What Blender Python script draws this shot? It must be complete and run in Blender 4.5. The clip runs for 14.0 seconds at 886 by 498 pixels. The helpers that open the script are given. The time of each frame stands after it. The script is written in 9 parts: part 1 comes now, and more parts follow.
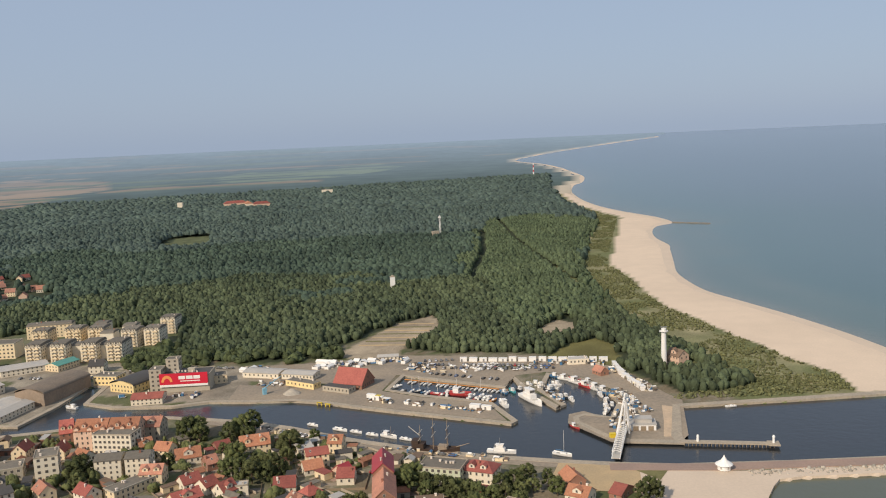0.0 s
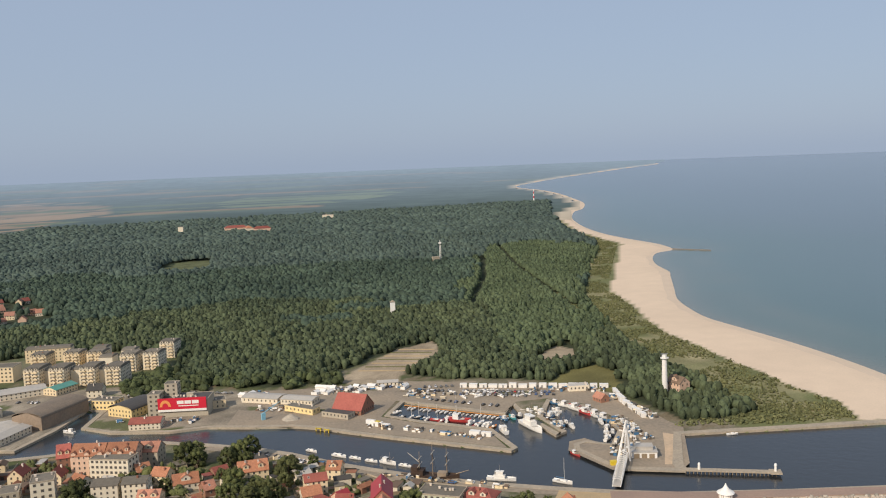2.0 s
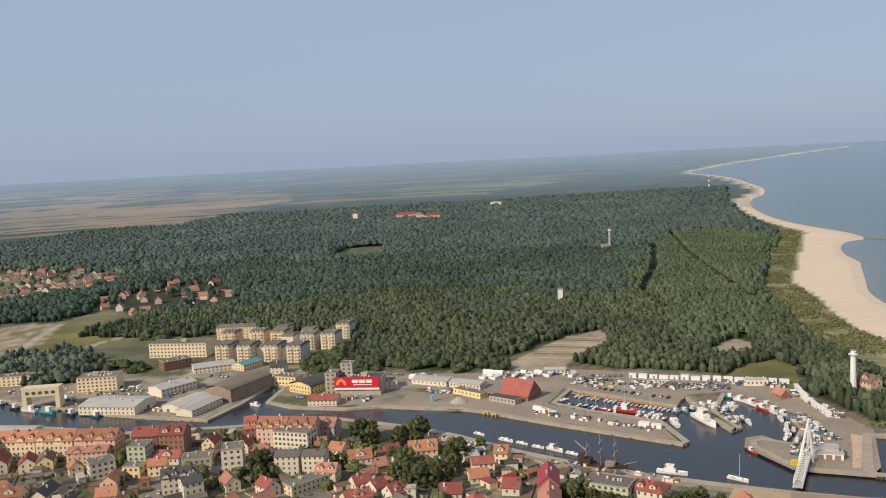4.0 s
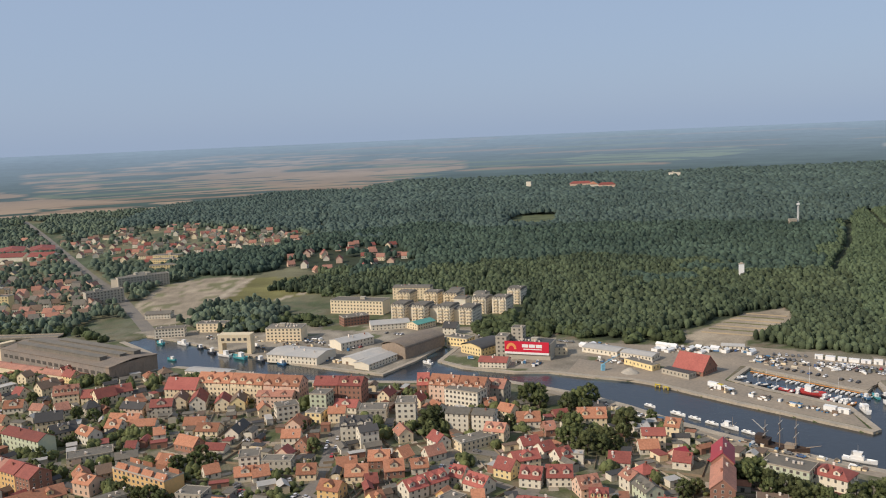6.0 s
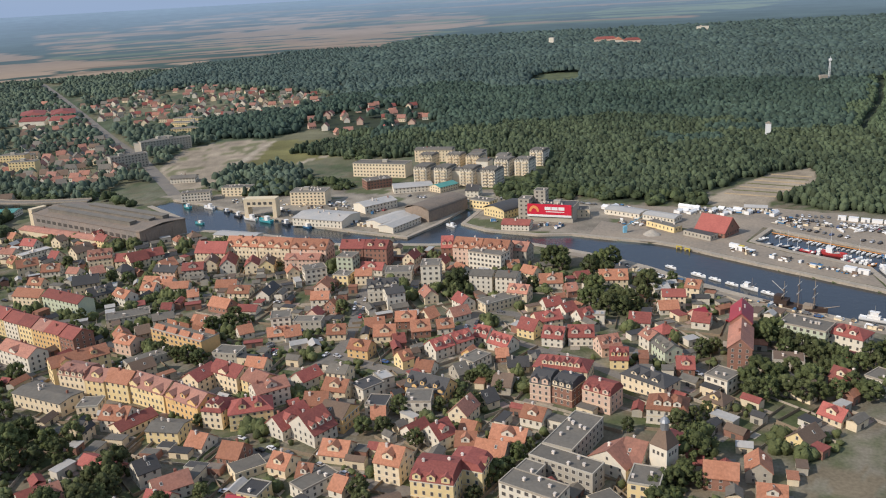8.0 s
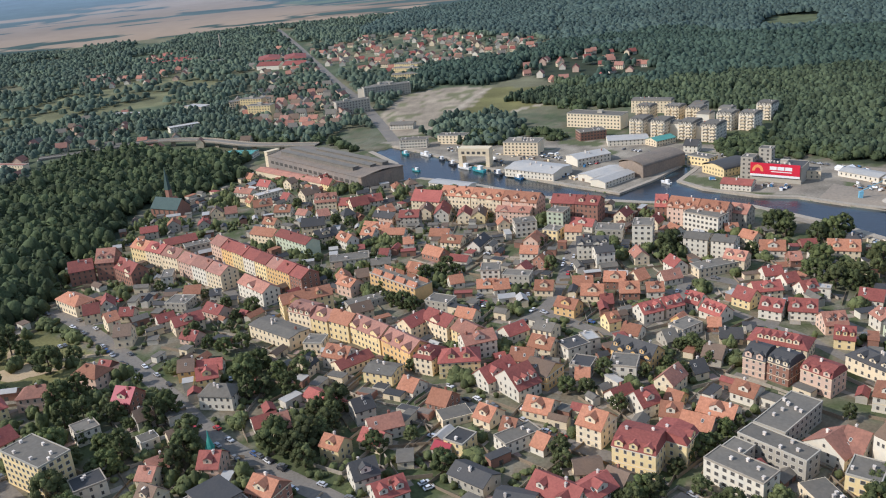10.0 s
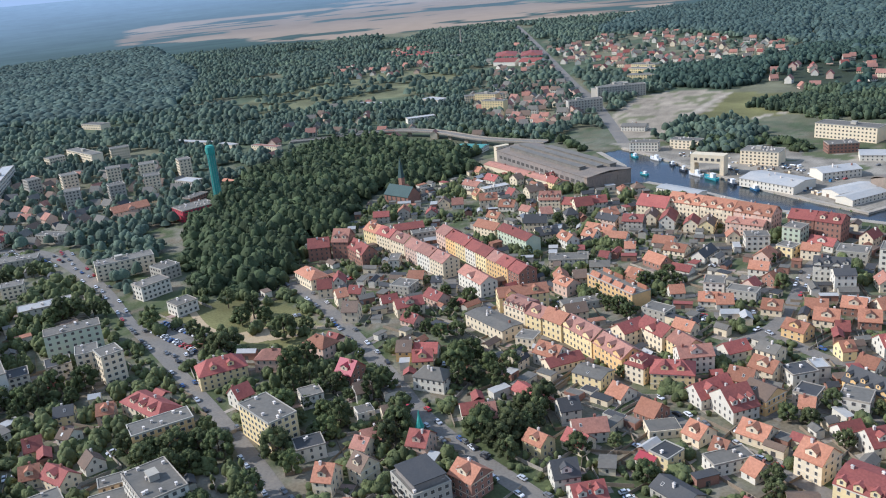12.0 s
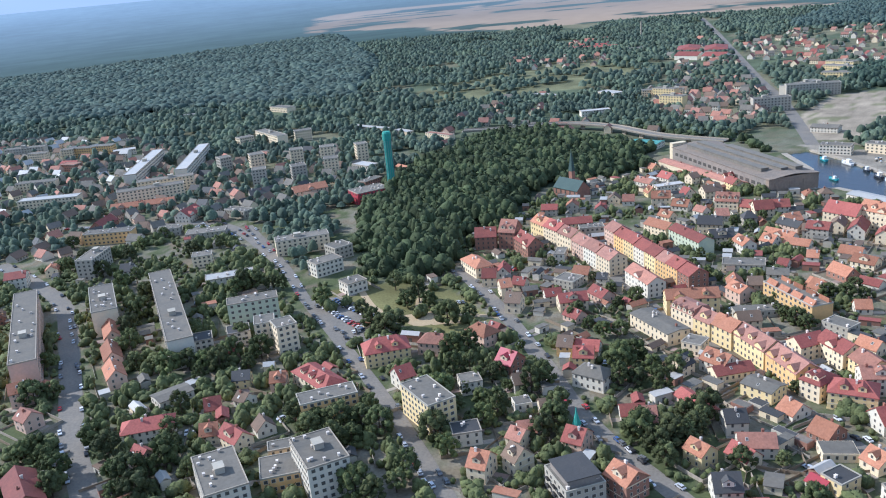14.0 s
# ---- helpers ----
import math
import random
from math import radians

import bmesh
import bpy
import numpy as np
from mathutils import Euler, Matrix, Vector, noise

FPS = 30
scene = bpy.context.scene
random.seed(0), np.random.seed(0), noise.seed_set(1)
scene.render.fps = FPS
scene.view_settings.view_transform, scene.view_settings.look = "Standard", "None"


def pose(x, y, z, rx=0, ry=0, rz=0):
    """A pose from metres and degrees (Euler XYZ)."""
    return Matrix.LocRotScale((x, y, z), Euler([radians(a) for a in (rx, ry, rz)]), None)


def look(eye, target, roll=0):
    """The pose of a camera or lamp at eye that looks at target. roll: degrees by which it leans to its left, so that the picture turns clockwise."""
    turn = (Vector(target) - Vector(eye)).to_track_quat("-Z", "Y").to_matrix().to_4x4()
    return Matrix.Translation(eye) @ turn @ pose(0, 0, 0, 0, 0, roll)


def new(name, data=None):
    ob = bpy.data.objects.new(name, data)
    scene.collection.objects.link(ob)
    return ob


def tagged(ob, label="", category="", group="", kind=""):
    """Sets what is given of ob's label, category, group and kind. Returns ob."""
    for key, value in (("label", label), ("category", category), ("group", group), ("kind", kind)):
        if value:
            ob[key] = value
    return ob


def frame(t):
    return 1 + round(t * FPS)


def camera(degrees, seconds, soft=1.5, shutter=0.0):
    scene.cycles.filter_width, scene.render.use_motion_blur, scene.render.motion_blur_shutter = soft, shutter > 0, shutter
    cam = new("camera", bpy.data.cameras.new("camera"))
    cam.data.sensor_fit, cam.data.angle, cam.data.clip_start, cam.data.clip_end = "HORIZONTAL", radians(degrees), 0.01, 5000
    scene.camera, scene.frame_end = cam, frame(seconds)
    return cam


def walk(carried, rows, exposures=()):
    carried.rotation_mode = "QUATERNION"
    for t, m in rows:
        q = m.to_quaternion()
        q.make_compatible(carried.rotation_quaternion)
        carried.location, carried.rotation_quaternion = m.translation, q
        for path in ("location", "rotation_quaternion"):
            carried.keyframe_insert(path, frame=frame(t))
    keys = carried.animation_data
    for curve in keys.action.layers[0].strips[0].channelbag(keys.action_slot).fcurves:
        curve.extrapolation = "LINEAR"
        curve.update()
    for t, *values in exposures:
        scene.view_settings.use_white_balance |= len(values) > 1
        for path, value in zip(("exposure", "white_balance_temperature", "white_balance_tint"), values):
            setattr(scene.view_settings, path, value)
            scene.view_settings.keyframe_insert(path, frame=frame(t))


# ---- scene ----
# The camera hangs high over the town and turns from the west to the south.
cam = camera(54.74, 14.0, soft=1.1)
# seconds, eye x, y, z, then yaw, pitch and lean to the right in degrees
ROWS = [
    (0.0, -0.0, -0.0, 170.0, 0.00, -7.43, 2.51),
    (0.5, -0.2, -0.1, 170.1, 0.04, -5.85, 2.28),
    (1.0, -0.2, -0.0, 170.0, -0.06, -5.41, 2.18),
    (1.5, -0.3, -0.2, 170.2, -0.14, -5.48, 2.25),
    (2.0, -0.2, -0.1, 169.8, -0.06, -5.71, 2.22),
    (2.5, -0.2, -0.1, 169.7, -0.09, -5.96, 2.14),
    (3.0, 0.1, -0.4, 169.9, -0.02, -6.15, 2.32),
    (3.5, -0.6, -0.4, 169.6, 2.85, -6.18, 2.55),
    (4.0, -0.8, -0.9, 169.5, 11.19, -6.07, 2.92),
    (4.2, -0.9, -1.2, 169.4, 13.68, -6.03, 2.99),
    (6.3, -2.3, -3.7, 167.4, 23.18, -8.60, 2.42),
    (6.5, -2.2, -3.7, 167.4, 23.24, -10.22, 2.49),
    (7.0, -2.3, -4.1, 167.7, 23.00, -11.96, 2.28),
    (7.2, -2.3, -4.5, 167.9, 22.86, -13.01, 2.29),
    (9.3, -6.0, -7.1, 178.1, 33.58, -20.27, 4.73),
    (9.5, -5.6, -7.1, 178.6, 35.59, -20.14, 4.89),
    (10.0, -5.1, -6.9, 178.5, 39.31, -19.75, 5.01),
    (10.5, -4.9, -6.5, 178.2, 41.14, -19.43, 4.86),
    (11.0, -5.4, -7.5, 178.6, 44.70, -19.21, 5.02),
    (11.5, -3.9, -8.4, 179.4, 50.65, -18.96, 5.38),
    (12.0, -3.4, -8.5, 179.9, 54.74, -18.62, 5.20),
    (12.5, -3.5, -8.4, 179.9, 56.75, -18.59, 4.97),
    (13.0, -3.6, -8.1, 179.6, 57.45, -18.61, 4.67),
    (13.5, -3.2, -9.3, 180.2, 58.56, -18.44, 4.42),
    (14.0, -3.8, -9.9, 180.6, 66.26, -18.22, 5.30),
]
walk(cam, [(t, pose(x, y, z, 90 + pitch, 0, yaw) @ pose(0, 0, 0, 0, 0, -lean)) for t, x, y, z, yaw, pitch, lean in ROWS],
     [(0.0, 0.06, 6500, 10), (4.0, 0.06, 6450, 10), (7.0, 0.06, 5950, 10), (9.5, 0.22, 5470, 10), (12.0, 0.44, 5010, 9), (14.0, 0.62, 4880, 9)])

# ---- light ----
SUN_YAW, SUN_ELEV = 141.0, 35.0
sun_way = Vector((-math.sin(radians(SUN_YAW)) * math.cos(radians(SUN_ELEV)), math.cos(radians(SUN_YAW)) * math.cos(radians(SUN_ELEV)), math.sin(radians(SUN_ELEV))))
sun = new("sun", bpy.data.lights.new("sun", "SUN"))
sun.data.energy, sun.data.angle, sun.data.color = 3.7, radians(0.6), (1.0, 0.89, 0.755)
sun.matrix_world = look(sun_way * 400, (0, 0, 0))

world = bpy.data.worlds.new("sky")
scene.world = world
world.use_nodes = True
wt = world.node_tree
wt.nodes.clear()
w_out = wt.nodes.new("ShaderNodeOutputWorld")
w_bg = wt.nodes.new("ShaderNodeBackground")
w_sky = wt.nodes.new("ShaderNodeTexSky")
w_sky.sky_type, w_sky.sun_disc = "NISHITA", False
w_sky.sun_elevation, w_sky.sun_rotation = radians(SUN_ELEV), radians(-SUN_YAW)
w_sky.air_density, w_sky.dust_density, w_sky.ozone_density, w_sky.altitude = 1.0, 2.0, 1.5, 150
# summer haze: the clear sky is washed towards an even grey blue
w_mix = wt.nodes.new("ShaderNodeMix")
w_mix.data_type = "RGBA"
w_mix.inputs["Factor"].default_value = 0.82
w_mix.inputs["B"].default_value = (3.6, 4.4, 5.75, 1)
wt.links.new(w_sky.outputs[0], w_mix.inputs["A"])
wt.links.new(w_mix.outputs["Result"], w_bg.inputs[0])
w_bg.inputs[1].default_value = 0.1
wt.links.new(w_bg.outputs[0], w_out.inputs[0])
scene.view_settings.exposure = 0.0

# ---- materials ----
def mat(name, color, rough=0.8, grain=1.0, vary=0.25, blotch=0.05, bump=0.0, metal=0.0, piece=0.0, island=0.0, attr="", spec=0.35, tint=None):
    """A surface in one colour with grain (scale per metre), broad blotches, a difference from object to object (piece) and from clump to clump (island).
    attr: a colour attribute of the mesh; its alpha says how coarse the grain is."""
    m = bpy.data.materials.new(name)
    m.use_nodes = True
    nt = m.node_tree
    bs = nt.nodes["Principled BSDF"]
    bs.inputs["Roughness"].default_value, bs.inputs["Metallic"].default_value = rough, metal
    bs.inputs["Specular IOR Level"].default_value = spec
    pos = nt.nodes.new("ShaderNodeNewGeometry").outputs["Position"]
    def noise_at(scale, detail):
        n = nt.nodes.new("ShaderNodeTexNoise")
        n.inputs["Scale"].default_value, n.inputs["Detail"].default_value = scale, detail
        nt.links.new(pos, n.inputs["Vector"])
        return n.outputs["Fac"]
    def math_node(op, a, b):
        n = nt.nodes.new("ShaderNodeMath")
        n.operation = op
        for k, v in enumerate((a, b)):
            if isinstance(v, (int, float)):
                n.inputs[k].default_value = v
            else:
                nt.links.new(v, n.inputs[k])
        return n.outputs[0]
    fine, broad = noise_at(grain, 4), noise_at(blotch, 3)
    f = math_node("ADD", math_node("MULTIPLY", math_node("SUBTRACT", fine, 0.5), 2 * vary), 1.0)
    f = math_node("ADD", f, math_node("MULTIPLY", math_node("SUBTRACT", broad, 0.5), 1.6 * vary))
    if attr:
        a = nt.nodes.new("ShaderNodeAttribute")
        a.attribute_name = attr
        f = math_node("ADD", math_node("MULTIPLY", math_node("SUBTRACT", f, 1.0), a.outputs["Alpha"]), 1.0)
    if piece:
        r = nt.nodes.new("ShaderNodeObjectInfo").outputs["Random"]
        f = math_node("MULTIPLY", f, math_node("ADD", math_node("MULTIPLY", math_node("SUBTRACT", r, 0.5), 2 * piece), 1.0))
    if island:
        r = nt.nodes.new("ShaderNodeNewGeometry").outputs["Random Per Island"]
        f = math_node("MULTIPLY", f, math_node("ADD", math_node("MULTIPLY", math_node("SUBTRACT", r, 0.5), 2 * island), 1.0))
    base = nt.nodes.new("ShaderNodeMix")
    base.data_type, base.blend_type = "RGBA", "MIX"
    c2 = tint or tuple(min(1, c * k) for c, k in zip(color, (1.12, 1.0, 0.86)))
    base.inputs["A"].default_value, base.inputs["B"].default_value = (*color, 1), (*c2, 1)
    nt.links.new(math_node("MULTIPLY", broad, 1.0), base.inputs["Factor"])
    col = base.outputs["Result"]
    if attr:
        col = a.outputs["Color"]
    mul = nt.nodes.new("ShaderNodeVectorMath")
    mul.operation = "SCALE"
    nt.links.new(col, mul.inputs[0])
    nt.links.new(f, mul.inputs["Scale"])
    nt.links.new(mul.outputs[0], bs.inputs["Base Color"])
    if bump:
        b = nt.nodes.new("ShaderNodeBump")
        b.inputs["Strength"].default_value, b.inputs["Distance"].default_value = min(1, bump * 4), bump
        nt.links.new(fine, b.inputs["Height"])
        nt.links.new(b.outputs[0], bs.inputs["Normal"])
    return m


M = {
    "ground": mat("ground", (0.2, 0.2, 0.15), 0.95, 0.7, 0.5, 0.05, attr="region", spec=0.15),
    "distance": mat("distance", (0.1, 0.13, 0.15), 1.0, 0.02, 0.12, 0.002, attr="region", spec=0.1),
    "asphalt": mat("asphalt", (0.19, 0.17, 0.142), 0.85, 0.8, 0.35, 0.08),
    "paving": mat("paving", (0.275, 0.232, 0.178), 0.85, 0.5, 0.4, 0.04),
    "pink_paving": mat("pink_paving", (0.30, 0.22, 0.18), 0.85, 1.2, 0.25, 0.05),
    "plaza_paving": mat("plaza_paving", (0.42, 0.32, 0.19), 0.85, 1.2, 0.25, 0.08),
    "lawn": mat("lawn", (0.15, 0.145, 0.06), 0.95, 1.0, 0.4, 0.1),
    "young_pine": mat("young_pine", (0.068, 0.096, 0.050), 0.9, 0.9, 0.5, 0.008, 0.4, island=0.3, spec=0.2, tint=(0.100, 0.118, 0.058)),
    "yellow_paint": mat("yellow_paint", (0.62, 0.48, 0.04), 0.5, 1.0, 0.12, 0.3),
    "concrete": mat("concrete", (0.35, 0.305, 0.24), 0.85, 0.8, 0.35, 0.1),
    "wet_sand": mat("wet_sand", (0.50, 0.385, 0.27), 0.95, 0.5, 0.25, 0.08),
    "sand": mat("sand", (0.60, 0.47, 0.345), 0.95, 0.7, 0.12, 0.04, tint=(0.60, 0.475, 0.35)),
    "forest": mat("forest", (0.052, 0.073, 0.043), 0.9, 0.9, 0.55, 0.007, 0.4, island=0.42, spec=0.2, tint=(0.090, 0.101, 0.046)),
    # farther coast forest: each colour bluer than the nearer, haze painted in
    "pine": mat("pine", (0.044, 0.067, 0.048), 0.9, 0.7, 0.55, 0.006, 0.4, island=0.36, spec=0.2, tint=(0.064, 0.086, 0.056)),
    "hazed_wood": mat("hazed_wood", (0.052, 0.077, 0.061), 0.8, 0.7, 0.5, 0.006, 0.35, island=0.3, spec=0.35, tint=(0.072, 0.096, 0.072)),
    # south wood: bluish haze is put into the leaf colour
    "hazed_pine": mat("hazed_pine", (0.076, 0.102, 0.084), 0.9, 0.9, 0.5, 0.008, 0.4, island=0.40, spec=0.2, tint=(0.088, 0.108, 0.074)),
    "leaf": mat("leaf", (0.080, 0.092, 0.036), 0.85, 1.3, 0.5, 0.05, 0.5, piece=0.35, island=0.28, spec=0.2, tint=(0.098, 0.098, 0.034)),
    "leaf_dark": mat("leaf_dark", (0.078, 0.092, 0.035), 0.9, 1.3, 0.5, 0.05, 0.5, piece=0.3, island=0.28, spec=0.2),
    "scrub": mat("scrub", (0.125, 0.133, 0.054), 0.9, 1.0, 0.45, 0.03, 0.3, island=0.3, spec=0.2, tint=(0.150, 0.142, 0.062)),
    "alder_dark": mat("alder_dark", (0.062, 0.076, 0.034), 0.9, 1.0, 0.6, 0.03, 0.5, island=0.4, spec=0.2, tint=(0.070, 0.082, 0.032)),
    # lowland and outskirts trees: paled and blued, haze painted into the leaves
    "hazed_alder": mat("hazed_alder", (0.080, 0.106, 0.084), 0.9, 0.9, 0.6, 0.012, 0.5, island=0.45, spec=0.2, tint=(0.095, 0.110, 0.056)),
    "bark": mat("bark", (0.09, 0.065, 0.045), 0.9, 3.0, 0.3, 0.5),
}


def water_material(name, color, rough, ripple, size, attr=""):
    m = mat(name, color, rough, 0.02, 0.08, 0.004, attr=attr, spec=0.5, tint=color)
    nt = m.node_tree
    bs = nt.nodes["Principled BSDF"]
    pos = nt.nodes.new("ShaderNodeNewGeometry").outputs["Position"]
    n = nt.nodes.new("ShaderNodeTexNoise")
    n.inputs["Scale"].default_value, n.inputs["Detail"].default_value = size, 6
    b = nt.nodes.new("ShaderNodeBump")
    b.inputs["Strength"].default_value, b.inputs["Distance"].default_value = ripple, 0.4
    nt.links.new(pos, n.inputs["Vector"])
    nt.links.new(n.outputs["Fac"], b.inputs["Height"])
    nt.links.new(b.outputs[0], bs.inputs["Normal"])
    return m


M["sea"] = water_material("sea", (0.03, 0.07, 0.09), 0.22, 0.35, 0.25, attr="depth_haze")

# ---- helpers for shapes ----
def mesh_of(name, verts, faces, *mats):
    me = bpy.data.meshes.new(name)
    me.from_pydata([tuple(v) for v in verts], [], [tuple(f) for f in faces])
    for m in mats:
        me.materials.append(m)
    me.update()
    return me


def inside(poly, X, Y):
    """Which of the points lie in the polygon."""
    res = np.zeros(X.shape, bool)
    n = len(poly)
    for i in range(n):
        (x1, y1), (x2, y2) = poly[i], poly[(i + 1) % n]
        if y1 == y2:
            continue
        cross = ((y1 > Y) != (y2 > Y)) & (X < (x2 - x1) * (Y - y1) / (y2 - y1) + x1)
        res ^= cross
    return res


def away(line, X, Y):
    """The distance of the points from an open line."""
    d = np.full(X.shape, 1e9)
    for (x1, y1), (x2, y2) in zip(line, line[1:]):
        dx, dy = x2 - x1, y2 - y1
        s = np.clip(((X - x1) * dx + (Y - y1) * dy) / (dx * dx + dy * dy), 0, 1)
        d = np.minimum(d, np.hypot(X - x1 - s * dx, Y - y1 - s * dy))
    return d


NEAR, RIM, RISE = 2400.0, 4850.0, 145.0


def far_rise(r):
    """Lifts the far sheets so that their rim fits the horizon in the camera's view."""
    return RISE * np.clip((r - NEAR) / (RIM - NEAR), 0, 1) ** 1.5


# ---- plan of land and water ----
COAST = [(338, 505), (337, 560), (329, 626), (323, 675), (308, 749), (286, 830), (273, 881), (271, 938), (276, 1006), (294, 1086), (320, 1200), (331, 1248), (334, 1334), (351, 1426), (378, 1498), (417, 1542), (417, 1642), (399, 1725), (381, 1802), (360, 1950), (355, 2151), (372, 2426), (412, 2649), (455, 2749), (492, 2944), (482, 3155), (465, 3331), (421, 3506), (329, 3713), (443, 3896), (597, 4068), (920, 4330), (1150, 4480)]
SEA = COAST + [(1400, 5100), (5200, 3000), (5200, -2500), (420, -600), (150, 150), (128, 330), (137, 366), (144, 372), (151, 384), (157, 392), (169, 394), (209, 394), (345, 397), (352, 415), (338, 420)]
DUNE = [(257, 522), (264, 561), (249, 604), (242, 651), (232, 688), (224, 751), (212, 804), (210, 873), (217, 980), (213, 1071), (228, 1145), (262, 1287), (315, 1516), (351, 1662), (335, 1799), (322, 1955), (325, 2190), (345, 2544), (399, 2866), (440, 3119), (380, 3500), (300, 3713), (420, 3950), (590, 4120), (900, 4390)]
HARBOUR_TOWN_SIDE = [(420, 413), (219, 415), (171, 415), (115, 417), (87, 422), (59, 429), (18, 441), (-19, 456), (-45, 469), (-65, 480), (-95, 500), (-122, 514), (-153, 524), (-183, 532), (-217, 524), (-251, 513), (-319, 498), (-392, 507), (-441, 505), (-450, 492), (-491, 535), (-545, 562)]
HARBOUR_FAR_SIDE = [(-540, 584), (-497, 575), (-424, 553), (-361, 535), (-313, 528), (-274, 524), (-266, 564), (-264, 612), (-252, 610), (-250, 568), (-225, 555), (-185, 552), (-162, 559), (-131, 555), (-104, 554), (-84, 547), (-64, 536), (-34, 521), (1, 505), (36, 489), (40, 494), (27, 532), (3, 545), (-17, 554), (-41, 570), (-32, 603), (-14, 592), (38, 563), (45, 585), (50, 556), (66, 514), (73, 521), (62, 554), (72, 592), (91, 575), (103, 545), (106, 521), (96, 494), (82, 502), (74, 497), (73, 487), (88, 457), (97, 453)]
HARBOUR_MOUTH = [(128, 450), (128, 456), (141, 507), (211, 510), (271, 514), (338, 517), (420, 517)]
HARBOUR = HARBOUR_TOWN_SIDE + HARBOUR_FAR_SIDE + HARBOUR_MOUTH

FOREST = [(150, 533), (125, 604), (89, 640), (48, 659), (3, 662), (-33, 683), (-30, 716), (-8, 734), (-13, 807), (-47, 777), (-74, 730), (-90, 700), (-110, 662), (-138, 657), (-177, 668), (-215, 680), (-235, 720), (-249, 822), (-289, 903), (-324, 898), (-366, 875), (-428, 865), (-474, 857), (-537, 902), (-630, 972), (-645, 890), (-745, 880), (-813, 915), (-824, 1053), (-760, 1260), (-900, 1500), (-1050, 1800), (-1250, 2100), (-1250, 2600), (-300, 2900), (394, 3043), (329, 2553), (298, 2054), (300, 1627), (225, 1298), (178, 1080), (166, 954), (165, 852), (164, 769), (172, 719), (178, 675), (184, 640), (194, 592), (200, 548), (184, 536)]
GLADE = [(68, 623), (94, 671), (121, 693), (134, 667), (127, 608)]
SAND_GLADE = [(75, 723), (101, 771), (116, 751), (108, 712), (86, 696)]
SAND_LOT = [(-91, 663), (-73, 717), (-47, 777), (-12, 812), (0, 744), (-22, 710), (-36, 694), (-39, 651)]
INDUSTRY = [(-560, 592), (-497, 577), (-424, 556), (-361, 538), (-313, 531), (-277, 527), (-268, 566), (-266, 614), (-252, 613), (-248, 570), (-225, 558), (-162, 562), (-104, 557), (-104, 650), (-190, 650), (-235, 680), (-310, 675), (-420, 650), (-540, 640)]
WASTE_LOT = [(-719, 818), (-688, 873), (-632, 881), (-581, 772), (-578, 726), (-541, 640), (-566, 615), (-642, 669)]
MEADOW = [(-632, 881), (-508, 906), (-482, 807), (-511, 770), (-543, 719), (-578, 726)]
PARK_WOOD = [(-628, 197), (-718, 258), (-754, 314), (-824, 428), (-765, 477), (-640, 490), (-584, 440), (-593, 343), (-552, 303), (-525, 268), (-530, 243), (-487, 217), (-460, 190), (-467, 160), (-500, 150)]
PARK_GRASS = [(-480, 113), (-480, 143), (-449, 182), (-414, 184), (-378, 179), (-365, 149), (-390, 138), (-421, 134), (-437, 113)]
SOUTH_FIELDS = [(-1211, 482), (-1373, 748), (-1291, 890), (-1092, 859), (-1016, 714), (-1049, 619), (-1062, 467)]
CLEARING = [(-484, 1425), (-505, 1480), (-517, 1625), (-444, 1656), (-405, 1488), (-396, 1435)]
SOUTH_WOOD = [(-1300, -700), (-2400, -800), (-2600, 860), (-1700, 640), (-1250, 420), (-1420, 170), (-1500, -100)]
TOWN_BEACH = [(100, 404), (130, 405), (350, 408), (350, 396), (209, 394), (157, 393), (137, 367), (128, 330), (120, 240), (95, 330), (92, 385)]

# ---- ground ----
angles = np.radians(np.concatenate([np.arange(-44, 106, 0.3), np.arange(106, 316, 3.0)]))
radii = np.concatenate([[0.0, 8.0, 16.0, 28.0], np.concatenate([np.arange(40, 200, 16.0), np.arange(200, 860, 4.8)]), 860 * 1.013 ** np.arange(0, 80), [2420.0]])
radii = radii[radii <= 2420]


def polar_sheet(rr, every=1):
    A, R = np.meshgrid(angles[::every], rr, indexing="ij")
    return -np.sin(A) * R, np.cos(A) * R


def sheet_mesh(name, X, Y, Z, material, colour=None, layer="region"):
    na, nr = X.shape
    idx = np.arange(na * nr).reshape(na, nr)
    a, b = idx, np.roll(idx, -1, axis=0)
    quads = np.stack([a[:, :-1], b[:, :-1], b[:, 1:], a[:, 1:]], -1).reshape(-1, 4)[:, ::-1]
    me = bpy.data.meshes.new(name)
    me.vertices.add(na * nr)
    me.vertices.foreach_set("co", np.stack([X, Y, Z], -1).ravel())
    me.loops.add(quads.size)
    me.loops.foreach_set("vertex_index", quads.ravel())
    me.polygons.add(len(quads))
    me.polygons.foreach_set("loop_start", np.arange(0, quads.size, 4))
    me.update(calc_edges=True)
    me.materials.append(material)
    if colour is not None:
        at = me.color_attributes.new(layer, "FLOAT_COLOR", "POINT")
        rest = np.ones((*colour.shape[:-1], 4 - colour.shape[-1]))
        at.data.foreach_set("color", np.concatenate([colour, rest], -1).astype(np.float32).ravel())
    return me


